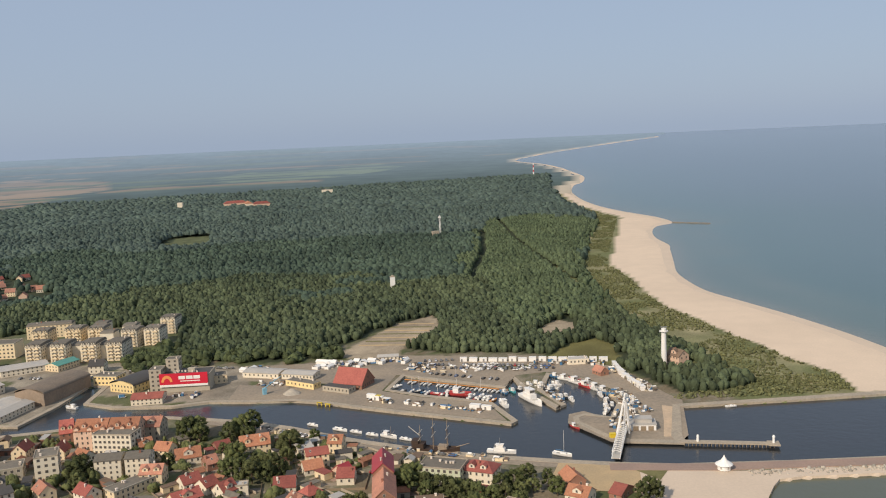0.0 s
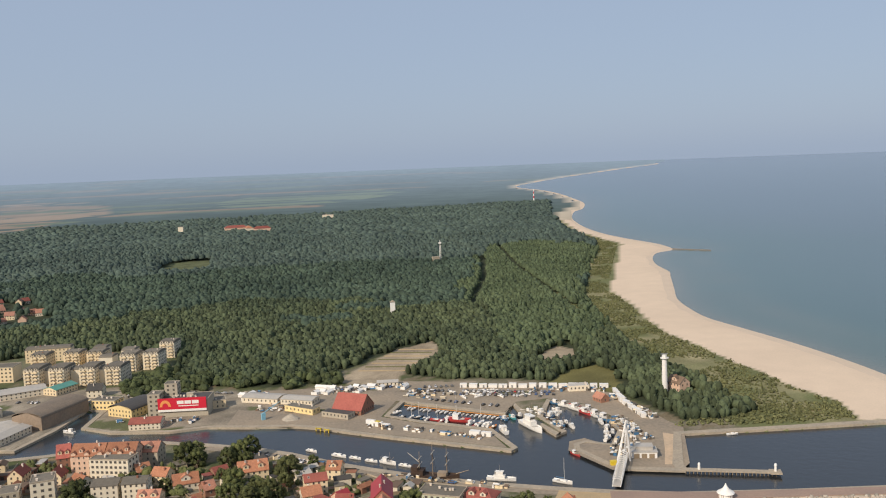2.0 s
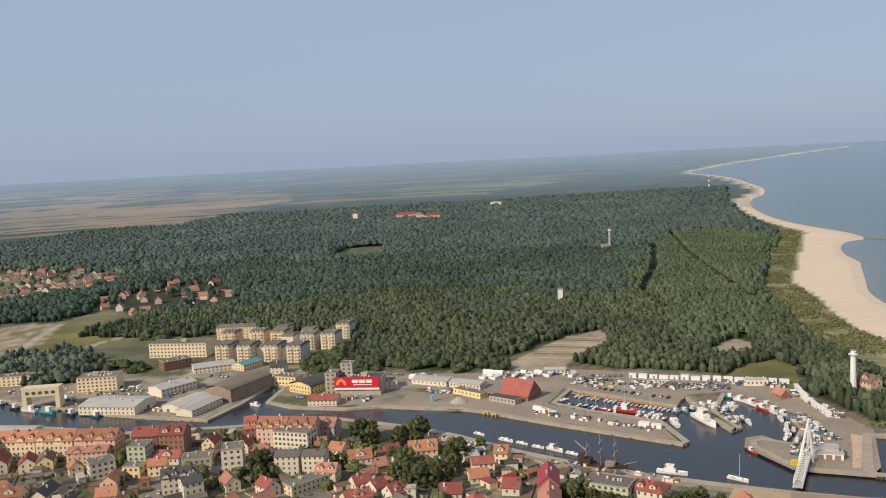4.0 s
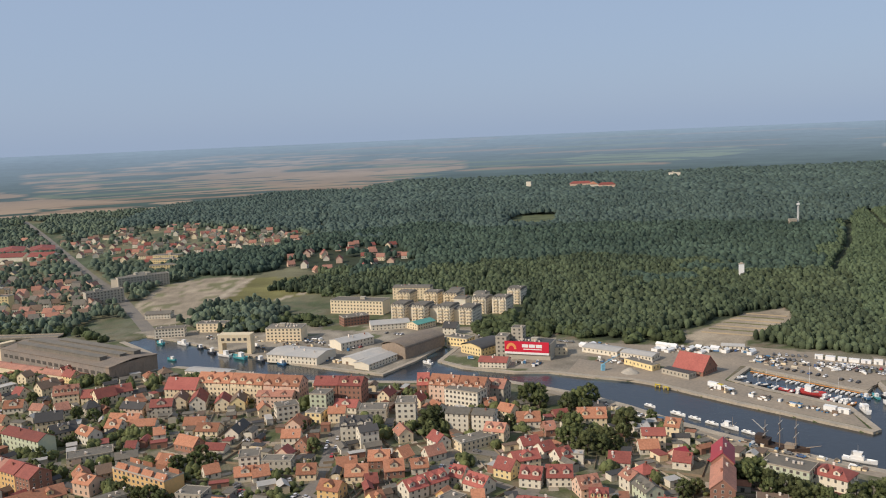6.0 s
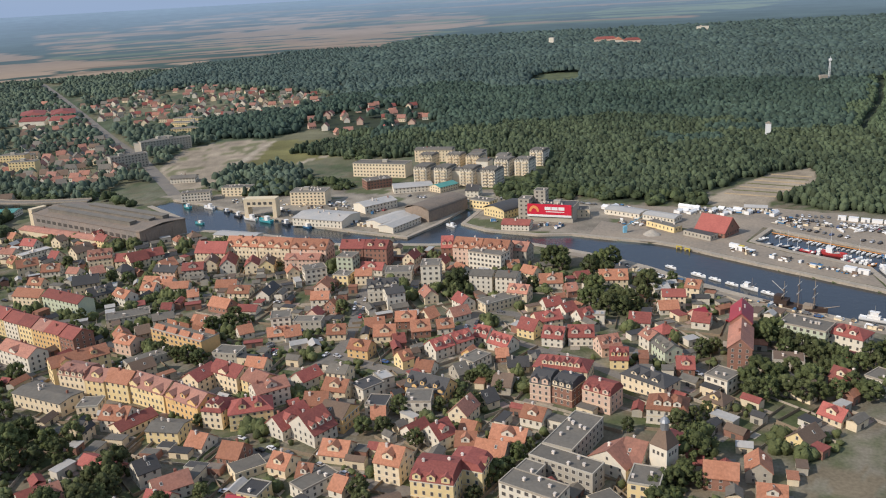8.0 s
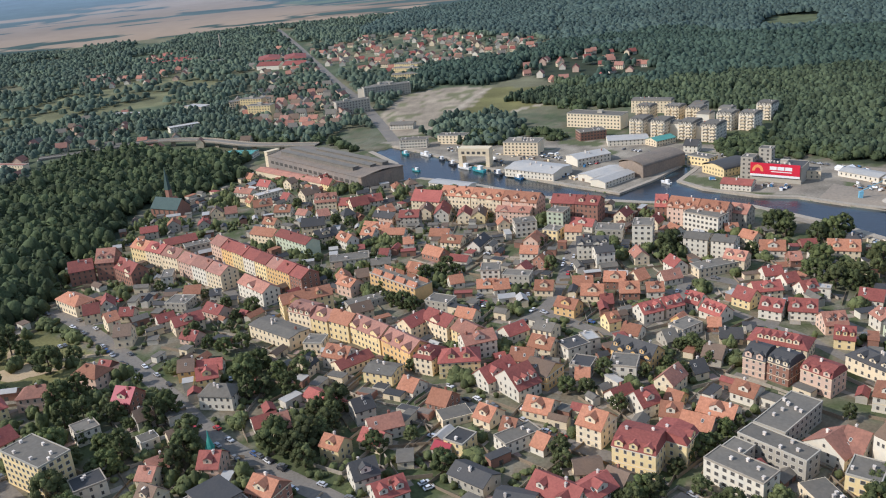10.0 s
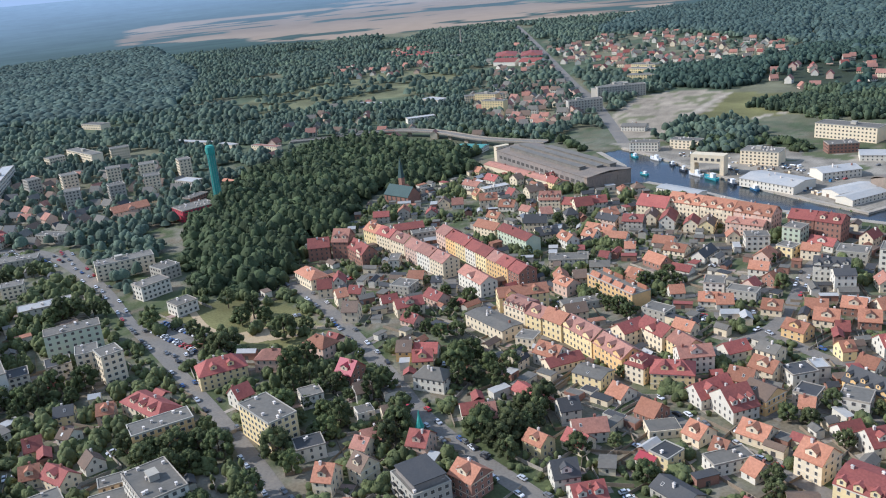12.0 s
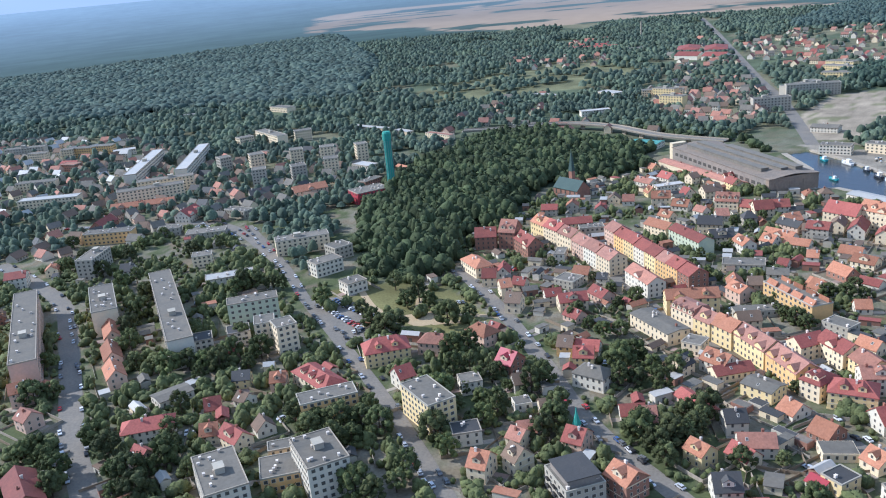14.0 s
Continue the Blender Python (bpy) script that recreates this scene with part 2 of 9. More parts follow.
def speckle(X, Y, size, seed):
    """Smooth value noise between 0 and 1 over the plan."""
    rng = np.random.RandomState(seed)
    tab = rng.rand(257, 257)
    u, v = X / size + 1000, Y / size + 1000
    i, j = np.floor(u).astype(int), np.floor(v).astype(int)
    fu, fv = u - i, v - j
    fu, fv = fu * fu * (3 - 2 * fu), fv * fv * (3 - 2 * fv)
    i, j = i % 256, j % 256
    return (tab[i, j] * (1 - fu) + tab[i + 1, j] * fu) * (1 - fv) + (tab[i, j + 1] * (1 - fu) + tab[i + 1, j + 1] * fu) * fv


def region_colour(X, Y):
    col = np.empty((*X.shape, 3))
    n1, n2, n3, n4 = speckle(X, Y, 26, 1), speckle(X, Y, 9, 2), speckle(X, Y, 120, 3), speckle(X, Y, 4.5, 8)
    grass, yard, earth = np.array((0.088, 0.098, 0.040)), np.array((0.222, 0.188, 0.132)), np.array((0.19, 0.15, 0.094))
    f = np.clip((n1 * 0.5 + n2 * 0.5 + 0.5 * (n4 - 0.5)) * 2.6 - 0.85, 0, 1)[..., None]
    col[:] = grass * (1 - f) + yard * f
    g = (n2 + 0.3 * n4 > 0.86)[..., None]
    col[:] = np.where(g, earth, col)
    r = np.hypot(X, Y)
    out = np.clip((r - 700) / 300, 0, 1)[..., None]
    wild = np.where((n3 > 0.5)[..., None], np.array((0.17, 0.155, 0.088)), np.array((0.098, 0.112, 0.06))) * (0.8 + 0.4 * n1[..., None])
    col[:] = col * (1 - out) + wild * out
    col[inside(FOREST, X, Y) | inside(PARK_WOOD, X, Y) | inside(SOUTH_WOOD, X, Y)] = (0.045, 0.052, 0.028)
    m = inside(INDUSTRY, X, Y)
    col[m] = (np.array((0.29, 0.243, 0.18)) * (0.6 + 0.7 * n2[m][:, None]))
    col[m & (n1 > 0.68)] = (0.12, 0.125, 0.06)
    m = inside(GLADE, X, Y) | inside(MEADOW, X, Y) | inside(PARK_GRASS, X, Y) | inside(CLEARING, X, Y)
    col[m] = np.array((0.18, 0.16, 0.06)) * (0.6 + 0.7 * n1[m][:, None])
    m = inside(CLEARING, X, Y)
    col[m] = np.array((0.115, 0.125, 0.06)) * (0.6 + 0.7 * n2[m][:, None])
    m = inside(SOUTH_FIELDS, X, Y)
    col[m] = np.array((0.165, 0.155, 0.075)) * (0.6 + 0.8 * n1[m][:, None])
    m = inside(SAND_GLADE, X, Y) | inside(SAND_LOT, X, Y) | inside(WASTE_LOT, X, Y)
    col[m] = np.array((0.34, 0.27, 0.185)) * (0.6 + 0.4 * n1[m][:, None] + 0.35 * n4[m][:, None])
    col[m & inside(WASTE_LOT, X, Y) & (n2 * 0.5 + n1 * 0.5 > 0.58)] = (0.19, 0.175, 0.09)
    track = (away([(-545, 650), (-566, 700), (-613, 817), (-628, 870)], X, Y) < 4) | (away([(-566, 700), (-520, 740), (-495, 860)], X, Y) < 3)
    col[track] = (0.42, 0.34, 0.24)
    dune_zone = inside(COAST + DUNE[::-1], X, Y) | inside(TOWN_BEACH, X, Y)
    near_dune = (away(DUNE, X, Y) < 55 + 25 * n1) & ~dune_zone & ~inside(SEA, X, Y)
    mix = np.clip(n1 * 1.6 - 0.05 + 0.35 * (n2 - 0.5), 0, 1)[..., None]
    dune = np.array((0.148, 0.155, 0.066)) * mix + np.array((0.30, 0.262, 0.145)) * (1 - mix)
    col[near_dune] = dune[near_dune]
    wet = np.clip(away(COAST, X, Y) / 9, 0, 1)[..., None]
    sand = np.array((0.66, 0.515, 0.375)) * (0.8 + 0.2 * wet) * (0.96 + 0.08 * speckle(X, Y, 70, 4)[..., None])
    col[dune_zone] = sand[dune_zone]
    return np.concatenate([col, np.where(dune_zone, 0.22, 1.0)[..., None]], -1)


X, Y = polar_sheet(radii)
in_sea, in_harbour = inside(SEA, X, Y), inside(HARBOUR, X, Y)
shore = away(COAST, X, Y)
Z = 0.5 * (speckle(X, Y, 14, 5) - 0.5) * np.clip((np.hypot(X, Y) - 500) / 300, 0, 0.4)
on_beach = inside(COAST + DUNE[::-1], X, Y)
Z = np.where(on_beach, -1.25 + 1.3 * np.clip(shore / 22, 0, 1), Z)
Z = np.where(in_sea, -1.25 - 0.06 * np.clip(shore, 0, 60), Z)
Z = np.where(in_harbour, -4.0, Z)
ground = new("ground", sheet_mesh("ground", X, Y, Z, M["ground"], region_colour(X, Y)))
tagged(ground, "flat coastal plain of grass, yards, sand and woodland floor", "ground", kind="structure")

# ---- the far country, a backdrop up to the horizon ----
far_radii = np.concatenate([np.linspace(2412, 3300, 60), np.linspace(3330, RIM, 50)])
X, Y = polar_sheet(far_radii, 2)
R = np.hypot(X, Y)
tan, green_field = np.array((0.295, 0.215, 0.145)), np.array((0.13, 0.155, 0.10))
A = np.degrees(np.arctan2(-X, Y))
u, v = R * np.radians(A) / 3.2, R
pick = speckle(u + 300 * speckle(X, Y, 500, 9), v * 2.2, 170, 6)
kind = speckle(u, v * 1.5, 260, 7)
# amount of haze by distance, painted into the far land's colours
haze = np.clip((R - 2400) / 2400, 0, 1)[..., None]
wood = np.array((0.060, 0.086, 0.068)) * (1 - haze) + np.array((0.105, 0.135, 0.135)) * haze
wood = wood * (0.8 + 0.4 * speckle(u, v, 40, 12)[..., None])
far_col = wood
# open fields between the woods; haze is blended over their colour below
some = ((pick > 0.66) & (A > 8) | (pick > 0.78)) & (A < 48)
far_col = np.where(some[..., None], np.where((kind > 0.5)[..., None], tan * 0.8, green_field), far_col)
STUBBLE = ([(-2777, 794), (-3383, 1121), (-3139, 1505), (-1566, 1962), (-1443, 1808), (-1784, 1574), (-2235, 1243), (-2523, 895)], [(-2497, 1374), (-3106, 1732), (-2760, 2078), (-2087, 2065), (-1858, 2027), (-1800, 1817), (-2031, 1664), (-2227, 1312)], [(-1500, 2000), (-2300, 2100), (-2900, 2500), (-2700, 3400), (-1600, 3700), (-1100, 3000), (-1150, 2500)])
wob = 420 * (speckle(X, Y, 420, 31) - 0.5) + 90 * (speckle(X, Y, 120, 32) - 0.5)
for field in STUBBLE:
    on = inside(field, X + wob, Y - wob) & (0.30 * speckle(X, Y, 260, 33) + 0.25 * speckle(X, Y, 75, 34) + 0.45 * speckle(u * 0.35, v * 1.6, 60, 35) > (0.36 if field is not STUBBLE[2] else 0.55))
    far_col = np.where(on[..., None], tan * (0.75 + 0.5 * kind[..., None]), far_col)
on = inside([(-972, 3296), (-832, 3710), (-345, 3866), (-184, 3649), (-401, 3453), (-680, 3218)], X + wob, Y)
on = on & (speckle(u * 0.3, v * 1.5, 60, 36) > 0.5)
far_col = np.where(on[..., None], green_field * 1.35, far_col)
far_col = np.where((inside(FOREST, X, Y))[..., None], wood, far_col)
far_col = np.where((away(COAST, X, Y) < 40)[..., None] & ~inside(SEA, X, Y)[..., None], np.array((0.50, 0.42, 0.31)), far_col)
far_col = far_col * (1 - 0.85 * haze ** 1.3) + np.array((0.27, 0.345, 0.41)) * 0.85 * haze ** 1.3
Z = np.where(inside(SEA, X, Y), -6.0, 0.0) + far_rise(R)
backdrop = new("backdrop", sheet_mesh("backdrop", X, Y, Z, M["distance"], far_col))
tagged(backdrop, "far fields and woods at the horizon, summer haze painted into their colour", "distant land", kind="structure")

# ---- water ----
wr = np.concatenate([np.arange(150, 1000, 12.0), np.arange(1000, 2400, 40.0), np.linspace(2400, RIM, 40)])
X, Y = polar_sheet(wr, 3)
R = np.hypot(X, Y)
d = away(COAST, X, Y)
shallow = np.exp(-d / 26.0) + 0.35 * np.exp(-((d - 75) / 30) ** 2) * speckle(X, Y, 60, 11)
shallow = np.where(inside(HARBOUR, X, Y) | (Y < 515), 0, shallow)[..., None]
deep = np.clip((d - 40) / 500, 0, 1)[..., None]
wcol = (np.array((0.05, 0.105, 0.088)) * (1 - deep) + np.array((0.048, 0.086, 0.098)) * deep) * (1 - np.clip(shallow, 0, 1)) + np.array((0.16, 0.16, 0.12)) * np.clip(shallow, 0, 1)
wcol = np.where((inside(HARBOUR, X, Y) | (R < 560))[..., None], np.array((0.024, 0.026, 0.027)), wcol)
wcol = np.where(inside([(100, 200), (100, 300), (125, 330), (150, 400), (250, 400), (345, 400), (345, 200)], X, Y)[..., None], np.array((0.10, 0.105, 0.065)), wcol)
# the sea's colour pales towards the horizon, painted haze on top of depth
sea_haze = np.clip((R - 1700) / 3000, 0, 1)[..., None]
wcol = wcol * (1 - sea_haze) + np.array((0.18, 0.225, 0.27)) * sea_haze
water = new("water", sheet_mesh("water", X, Y, np.full(X.shape, -1.2) + far_rise(R), M["sea"], wcol, "depth_haze"))
tagged(water, "calm grey-blue sea and dark harbour water", "water", kind="structure")

# ---- quays, roads ----
def smooth_line(pts, step=6.0):
    """A denser line through the points, softly bent."""
    P = [Vector((x, y, 0)) for x, y in pts]
    out = []
    for i in range(len(P) - 1):
        p0, p1, p2, p3 = P[max(i - 1, 0)], P[i], P[i + 1], P[min(i + 2, len(P) - 1)]
        n = max(1, int((p2 - p1).length / step))
        for k in range(n):
            t = k / n
            out.append(0.5 * ((2 * p1) + (p2 - p0) * t + (2 * p0 - 5 * p1 + 4 * p2 - p3) * t * t + (3 * p1 - p0 - 3 * p2 + p3) * t ** 3))
    return out + [P[-1]]


def ribbon(name, pts, width, z, material, label, category, curved=True, thick=0.0, side=0.0, kind="structure"):
    """A strip along a line; side shifts it to the left, thick lets its edges go down."""
    L = smooth_line(pts) if curved else [Vector((x, y, 0)) for x, y in pts]
    left, right = [], []
    for i, p in enumerate(L):
        d = (L[min(i + 1, len(L) - 1)] - L[max(i - 1, 0)]).normalized()
        n = Vector((-d.y, d.x, 0))
        left.append(p + n * (width / 2 + side))
        right.append(p + n * (-width / 2 + side))
    n = len(L)
    verts = [(p.x, p.y, z) for p in left + right]
    faces = [(i, n + i, n + i + 1, i + 1) for i in range(n - 1)]
    if thick:
        verts += [(p.x, p.y, z - thick) for p in left + right]
        faces += [(2 * n + i, i, i + 1, 2 * n + i + 1) for i in range(n - 1)]
        faces += [(n + i, 3 * n + i, 3 * n + i + 1, n + i + 1) for i in range(n - 1)]
        faces += [(0, 2 * n, 3 * n, n), (n - 1, 2 * n - 1, 4 * n - 1, 3 * n - 1)]
    return tagged(new(name, mesh_of(name, verts, faces, material)), label, category, kind=kind)


def slab(name, poly, z, material, label, category, thick=0.0, kind="structure"):
    bm = bmesh.new()
    vs = [bm.verts.new((x, y, z)) for x, y in poly]
    f = bm.faces.new(vs)
    f.normal_update()
    if f.normal.z < 0:
        f.normal_flip()
    if thick:
        low = [bm.verts.new((x, y, z - thick)) for x, y in poly]
        n = len(poly)
        for i in range(n):
            bm.faces.new((vs[i], vs[(i + 1) % n], low[(i + 1) % n], low[i]))
    bmesh.ops.triangulate(bm, faces=[f])
    bmesh.ops.recalc_face_normals(bm, faces=bm.faces)
    me = bpy.data.meshes.new(name)
    bm.to_mesh(me)
    bm.free()
    me.materials.append(material)
    return tagged(new(name, me), label, category, kind=kind)


slab("pavement", [(-110, 553), (-84, 552), (-64, 541), (-34, 526), (1, 510), (34, 495), (24, 530), (3, 541), (-20, 550), (-46, 568), (-38, 606), (-14, 597), (38, 568), (48, 592), (70, 597), (94, 580), (108, 548), (110, 521), (102, 492), (90, 497), (82, 507), (72, 502), (69, 486), (88, 452), (125, 448), (132, 458), (146, 520), (140, 535), (122, 602), (86, 634), (46, 652), (2, 655), (-36, 662), (-105, 650), (-140, 648), (-150, 600), (-150, 562)], 0.06, M["paving"], "worn grey concrete yard of the fishing harbour", "harbour yard")
ribbon("quay_wall", HARBOUR_TOWN_SIDE, 5.0, 0.25, M["concrete"], "pale concrete quay edge along the town bank", "quay wall", False, 4.0, 2.0)
ribbon("quay_wall", HARBOUR_FAR_SIDE, 4.0, 0.28, M["concrete"], "weathered concrete quay edge round the basins", "quay wall", False, 4.0, 1.6)
ribbon("quay_wall", HARBOUR_MOUTH, 6.0, 0.3, M["concrete"], "pale concrete breakwater wall at the harbour mouth", "quay wall", False, 4.0, 3.0)
ribbon("promenade", [(80, 417), (130, 411), (219, 409), (345, 409)], 9.0, 0.35, M["pink_paving"], "reddish paved pier promenade", "promenade", False, 3.0)
ribbon("promenade", [(90, 416), (40, 428), (-19, 448), (-65, 472), (-95, 492), (-150, 517)], 9.0, 0.1, M["paving"], "paved riverside promenade", "promenade")
ROADS = []


def road(pts, width, label="grey asphalt street", material="asphalt"):
    ROADS.append((pts, width))
    ribbon("road", pts, width, 0.09 + 0.012 * (len(ROADS) % 9), M[material], label, "road")


road([(-150, 156), (-205, 158.5), (-234, 159), (-253, 160.5), (-278, 164.5), (-322, 176), (-406, 194), (-463, 200)], 8.5)
road([(-190, 80), (-248, 90), (-323, 98), (-416, 103), (-475, 105), (-547, 111), (-662, 114)], 7)
road([(-270, -30), (-324, -28), (-374, -30), (-502, -26), (-566, -27), (-629, -43), (-691, -65)], 11)
road([(-223, 290), (-218, 327), (-226, 359), (-246, 407), (-255, 440)], 7)
road([(-420, 275), (-373, 264), (-314, 252), (-261, 244), (-216, 236), (-168, 229), (-128, 229), (-106, 222)], 6.5)
road([(-552, 601), (-742, 759), (-873, 855), (-1141, 1062), (-1470, 1315), (-1748, 1525)], 12, "wide road out of town")
road([(-43, 357), (-85, 375), (-132, 399), (-169, 400), (-165, 369), (-174, 321), (-218, 327)], 7)
road([(-547, 111), (-675, 99), (-728, 40), (-802, -68)], 9)
for path in ([(-380, 186), (-395, 172), (-408, 160), (-411, 150), (-414, 140), (-435, 134), (-470, 138)], [(-404, 150), (-394, 153), (-386, 169), (-364, 181)], [(-411, 152), (-430, 160), (-447, 176)]):
    ribbon("path", path, 4.2, 0.075, M["plaza_paving"], "sandy footpath across the park lawn", "path")
slab("plaza", [(-403 + 9 * math.cos(k * 0.5236), 150 + 9 * math.sin(k * 0.5236)) for k in range(12)], 0.09, M["plaza_paving"], "round sandy place in the park", "square")
road([(-174, 377), (-158, 374), (-135, 367), (-118, 360), (-103, 357), (-92, 351), (-76, 342), (-68, 339)], 5.5)
# the beach: one strip along the waterline and the town beach by the pier
shore_line = smooth_line(COAST, 14)
strip = []
for i, p in enumerate(shore_line):
    d = (shore_line[min(i + 1, len(shore_line) - 1)] - shore_line[max(i - 1, 0)]).normalized()
    n = Vector((-d.y, d.x, 0))
    for off in (-5.0, 0.0, 18.0):
        q = p + n * off
        strip.append((q.x, q.y, float(far_rise(np.array(math.hypot(q.x, q.y)))) + (-1.6 if off < 0 else -1.05 if off == 0 else -0.3)))
k = len(shore_line)
tagged(new("beach", mesh_of("beach", strip, [(3 * i + c, 3 * i + 3 + c, 3 * i + 4 + c, 3 * i + 1 + c) for i in range(k - 1) for c in (0, 1)], M["sand"])), "pale sand beach along the waterline", "beach", kind="structure")
slab("beach", [(87, 414), (139, 405), (212, 402), (345, 403), (345, 398), (209, 395), (169, 395), (157, 393), (151, 385), (144, 373), (137, 367), (128, 331), (118, 300), (80, 340), (88, 385)], 0.12, M["sand"], "pale sand of the town beach beside the pier", "beach", 2.5)
slab("plaza", [(56, 428), (95, 419), (92, 400), (90, 384), (62, 390), (50, 410)], 0.16, M["plaza_paving"], "yellowish paved square at the head of the pier", "square")
slab("lawn", [(92, 411), (109, 412), (101, 398)], 0.2, M["lawn"], "small triangular lawn beside the beach", "lawn")
slab("sand_patch", [(126, 456), (132, 480), (139, 506), (131, 512), (125, 484), (118, 457)], 0.085, M["wet_sand"], "trodden sand bay beside the boat yard", "sand")

# ---- forest ----
def clump_mesh(name, pts, sizes, heights, material, seed, sides=6, tufts=0, skirt=True, tuft=0.14):
    """Many tree crowns in one mesh: an uneven dome each, down to the ground if skirt, with leaf tufts standing out of it."""
    rng = np.random.RandomState(seed)
    n = len(pts)
    ang = np.arange(sides) / sides * 2 * np.pi
    rings = ((0.62, 0.02), (1.0, 0.34), (0.95, 0.64), (0.55, 0.90)) if skirt else ((1.0, 0.38), (0.86, 0.72), (0.46, 0.93))
    k_rings = len(rings)
    per = sides * k_rings + 1
    th = ang[None, :] + rng.rand(n, 1) * 6.3 + (rng.rand(n, sides) - 0.5) * 0.5
    verts = np.zeros((n, per, 3))
    for k, (rad, hgt) in enumerate(rings):
        rr = sizes[:, None] * 0.5 * rad * (0.74 + 0.46 * rng.rand(n, sides))
        verts[:, k * sides:(k + 1) * sides, 0] = np.cos(th) * rr
        verts[:, k * sides:(k + 1) * sides, 1] = np.sin(th) * rr
        verts[:, k * sides:(k + 1) * sides, 2] = heights[:, None] * (hgt + (rng.rand(n, sides) - 0.5) * (0.14 if hgt > 0.1 else 0.02))
    verts[:, -1, :2] = (rng.rand(n, 2) - 0.5) * sizes[:, None] * 0.25
    verts[:, -1, 2] = heights
    verts[..., :2] += pts[:, None, :2]
    if pts.shape[1] > 2:
        verts[..., 2] += pts[:, None, 2]
    tri = []
    for k in range(k_rings - 1):
        for s in range(sides):
            a, b = k * sides + s, k * sides + (s + 1) % sides
            c, d = a + sides, b + sides
            tri += [(a, b, d), (a, d, c)]
    for s in range(sides):
        tri.append(((k_rings - 1) * sides + s, (k_rings - 1) * sides + (s + 1) % sides, k_rings * sides))
    tri = np.array(tri)
    faces = (tri[None] + (np.arange(n) * per)[:, None, None]).reshape(-1, 3)
    verts = verts.reshape(-1, 3)
    if tufts:
        m = n * tufts
        own = np.repeat(np.arange(n), tufts)
        a, up = rng.rand(m) * 2 * np.pi, rng.rand(m) ** 0.7
        rr = sizes[own] * 0.5 * np.sqrt(np.clip(1 - up ** 2.4, 0, 1)) * (0.8 + 0.3 * rng.rand(m))
        cx, cy = pts[own, 0] + np.cos(a) * rr, pts[own, 1] + np.sin(a) * rr
        cz = heights[own] * (0.30 + 0.70 * up) + (pts[own, 2] if pts.shape[1] > 2 else 0)
        c = np.stack([cx, cy, cz], -1)
        s = (sizes[own] * tuft * (0.6 + 0.8 * rng.rand(m)))[:, None]
        q = rng.randn(m, 3, 3)
        q /= np.linalg.norm(q, axis=2, keepdims=True)
        tv = c[:, None, :] + q * s[:, None]
        faces = np.concatenate([faces, (np.arange(m * 3) + len(verts)).reshape(-1, 3)])
        verts = np.concatenate([verts, tv.reshape(-1, 3)])
    me = bpy.data.meshes.new(name)
    me.vertices.add(len(verts))
    me.vertices.foreach_set("co", verts.ravel())
    me.loops.add(faces.size)
    me.loops.foreach_set("vertex_index", faces.ravel().astype(np.int32))
    me.polygons.add(len(faces))
    me.polygons.foreach_set("loop_start", np.arange(0, faces.size, 3))
    me.polygons.foreach_set("use_smooth", np.ones(len(faces), bool))
    me.update(calc_edges=True)
    me.materials.append(material)
    return me


def sown(poly, step, seed, keep=1.0):
    """Points strewn over a polygon, one in each cell of a loose grid."""
    rng = np.random.RandomState(seed)
    P = np.array(poly)
    lo, hi = P.min(0), P.max(0)
    gx, gy = np.meshgrid(np.arange(lo[0], hi[0], step), np.arange(lo[1], hi[1], step))
    pts = np.stack([gx.ravel(), gy.ravel()], -1) + (rng.rand(gx.size, 2) - 0.5) * step * 0.95
    pts = pts[inside(poly, pts[:, 0], pts[:, 1]) & (rng.rand(len(pts)) < keep)]
    return pts


def off_roads(pts, gap=2.0):
    ok = np.ones(len(pts), bool)
    for line, width in ROADS:
        ok &= away(line, pts[:, 0], pts[:, 1]) > width / 2 + gap
    return pts[ok]


VIADUCT = [(-850, 400), (-819, 445), (-800, 492), (-747, 519), (-666, 523), (-600, 545)]


def dry(pts, gap=4.0):
    x, y = pts[:, 0], pts[:, 1]
    ok = (away(VIADUCT, x, y) > 20) & ~inside(SEA, x, y) & ~inside(HARBOUR, x, y) & ~inside(COAST + DUNE[::-1], x, y) & ~inside(SAND_LOT, x, y) & ~inside(CLEARING, x, y) & ~inside(GLADE, x, y) & ~inside(SAND_GLADE, x, y) & (~inside(HAMLET, x, y) & ~inside(VILLAS, x, y) | (speckle(x, y, 16, 19) > np.where(inside(VILLAS, x, y), 0.66, 0.86))) & (np.hypot(x - 160, y - 585) > 11) & (np.hypot(x - 168, y - 595) > 15) & (np.hypot(x - 172, y - 580) > 9)
    return pts[ok]


RIDES = [[(150, 900), (120, 1300), (110, 1700)], [(30, 980), (60, 1240), (70, 1500), (-10, 1900)], [(-420, 1300), (-100, 1420), (200, 1480)], [(-600, 1700), (-250, 2050), (200, 2150)]]


def lobed(pts, sizes, heights, lobes, seed):
    """Breaks every crown into several smaller, uneven ones round its middle."""
    rng = np.random.RandomState(seed)
    n = len(pts)
    a = rng.rand(n, lobes) * 2 * np.pi
    d = sizes[:, None] * (0.18 + 0.20 * rng.rand(n, lobes))
    d[:, 0] *= 0.2
    out = np.stack([pts[:, 0, None] + np.cos(a) * d, pts[:, 1, None] + np.sin(a) * d], -1).reshape(-1, 2)
    size = (sizes[:, None] * (0.46 + 0.30 * rng.rand(n, lobes))).ravel()
    high = heights[:, None] * (0.50 + 0.44 * rng.rand(n, lobes))
    high[:, 0] = heights
    return out, size, high.ravel()


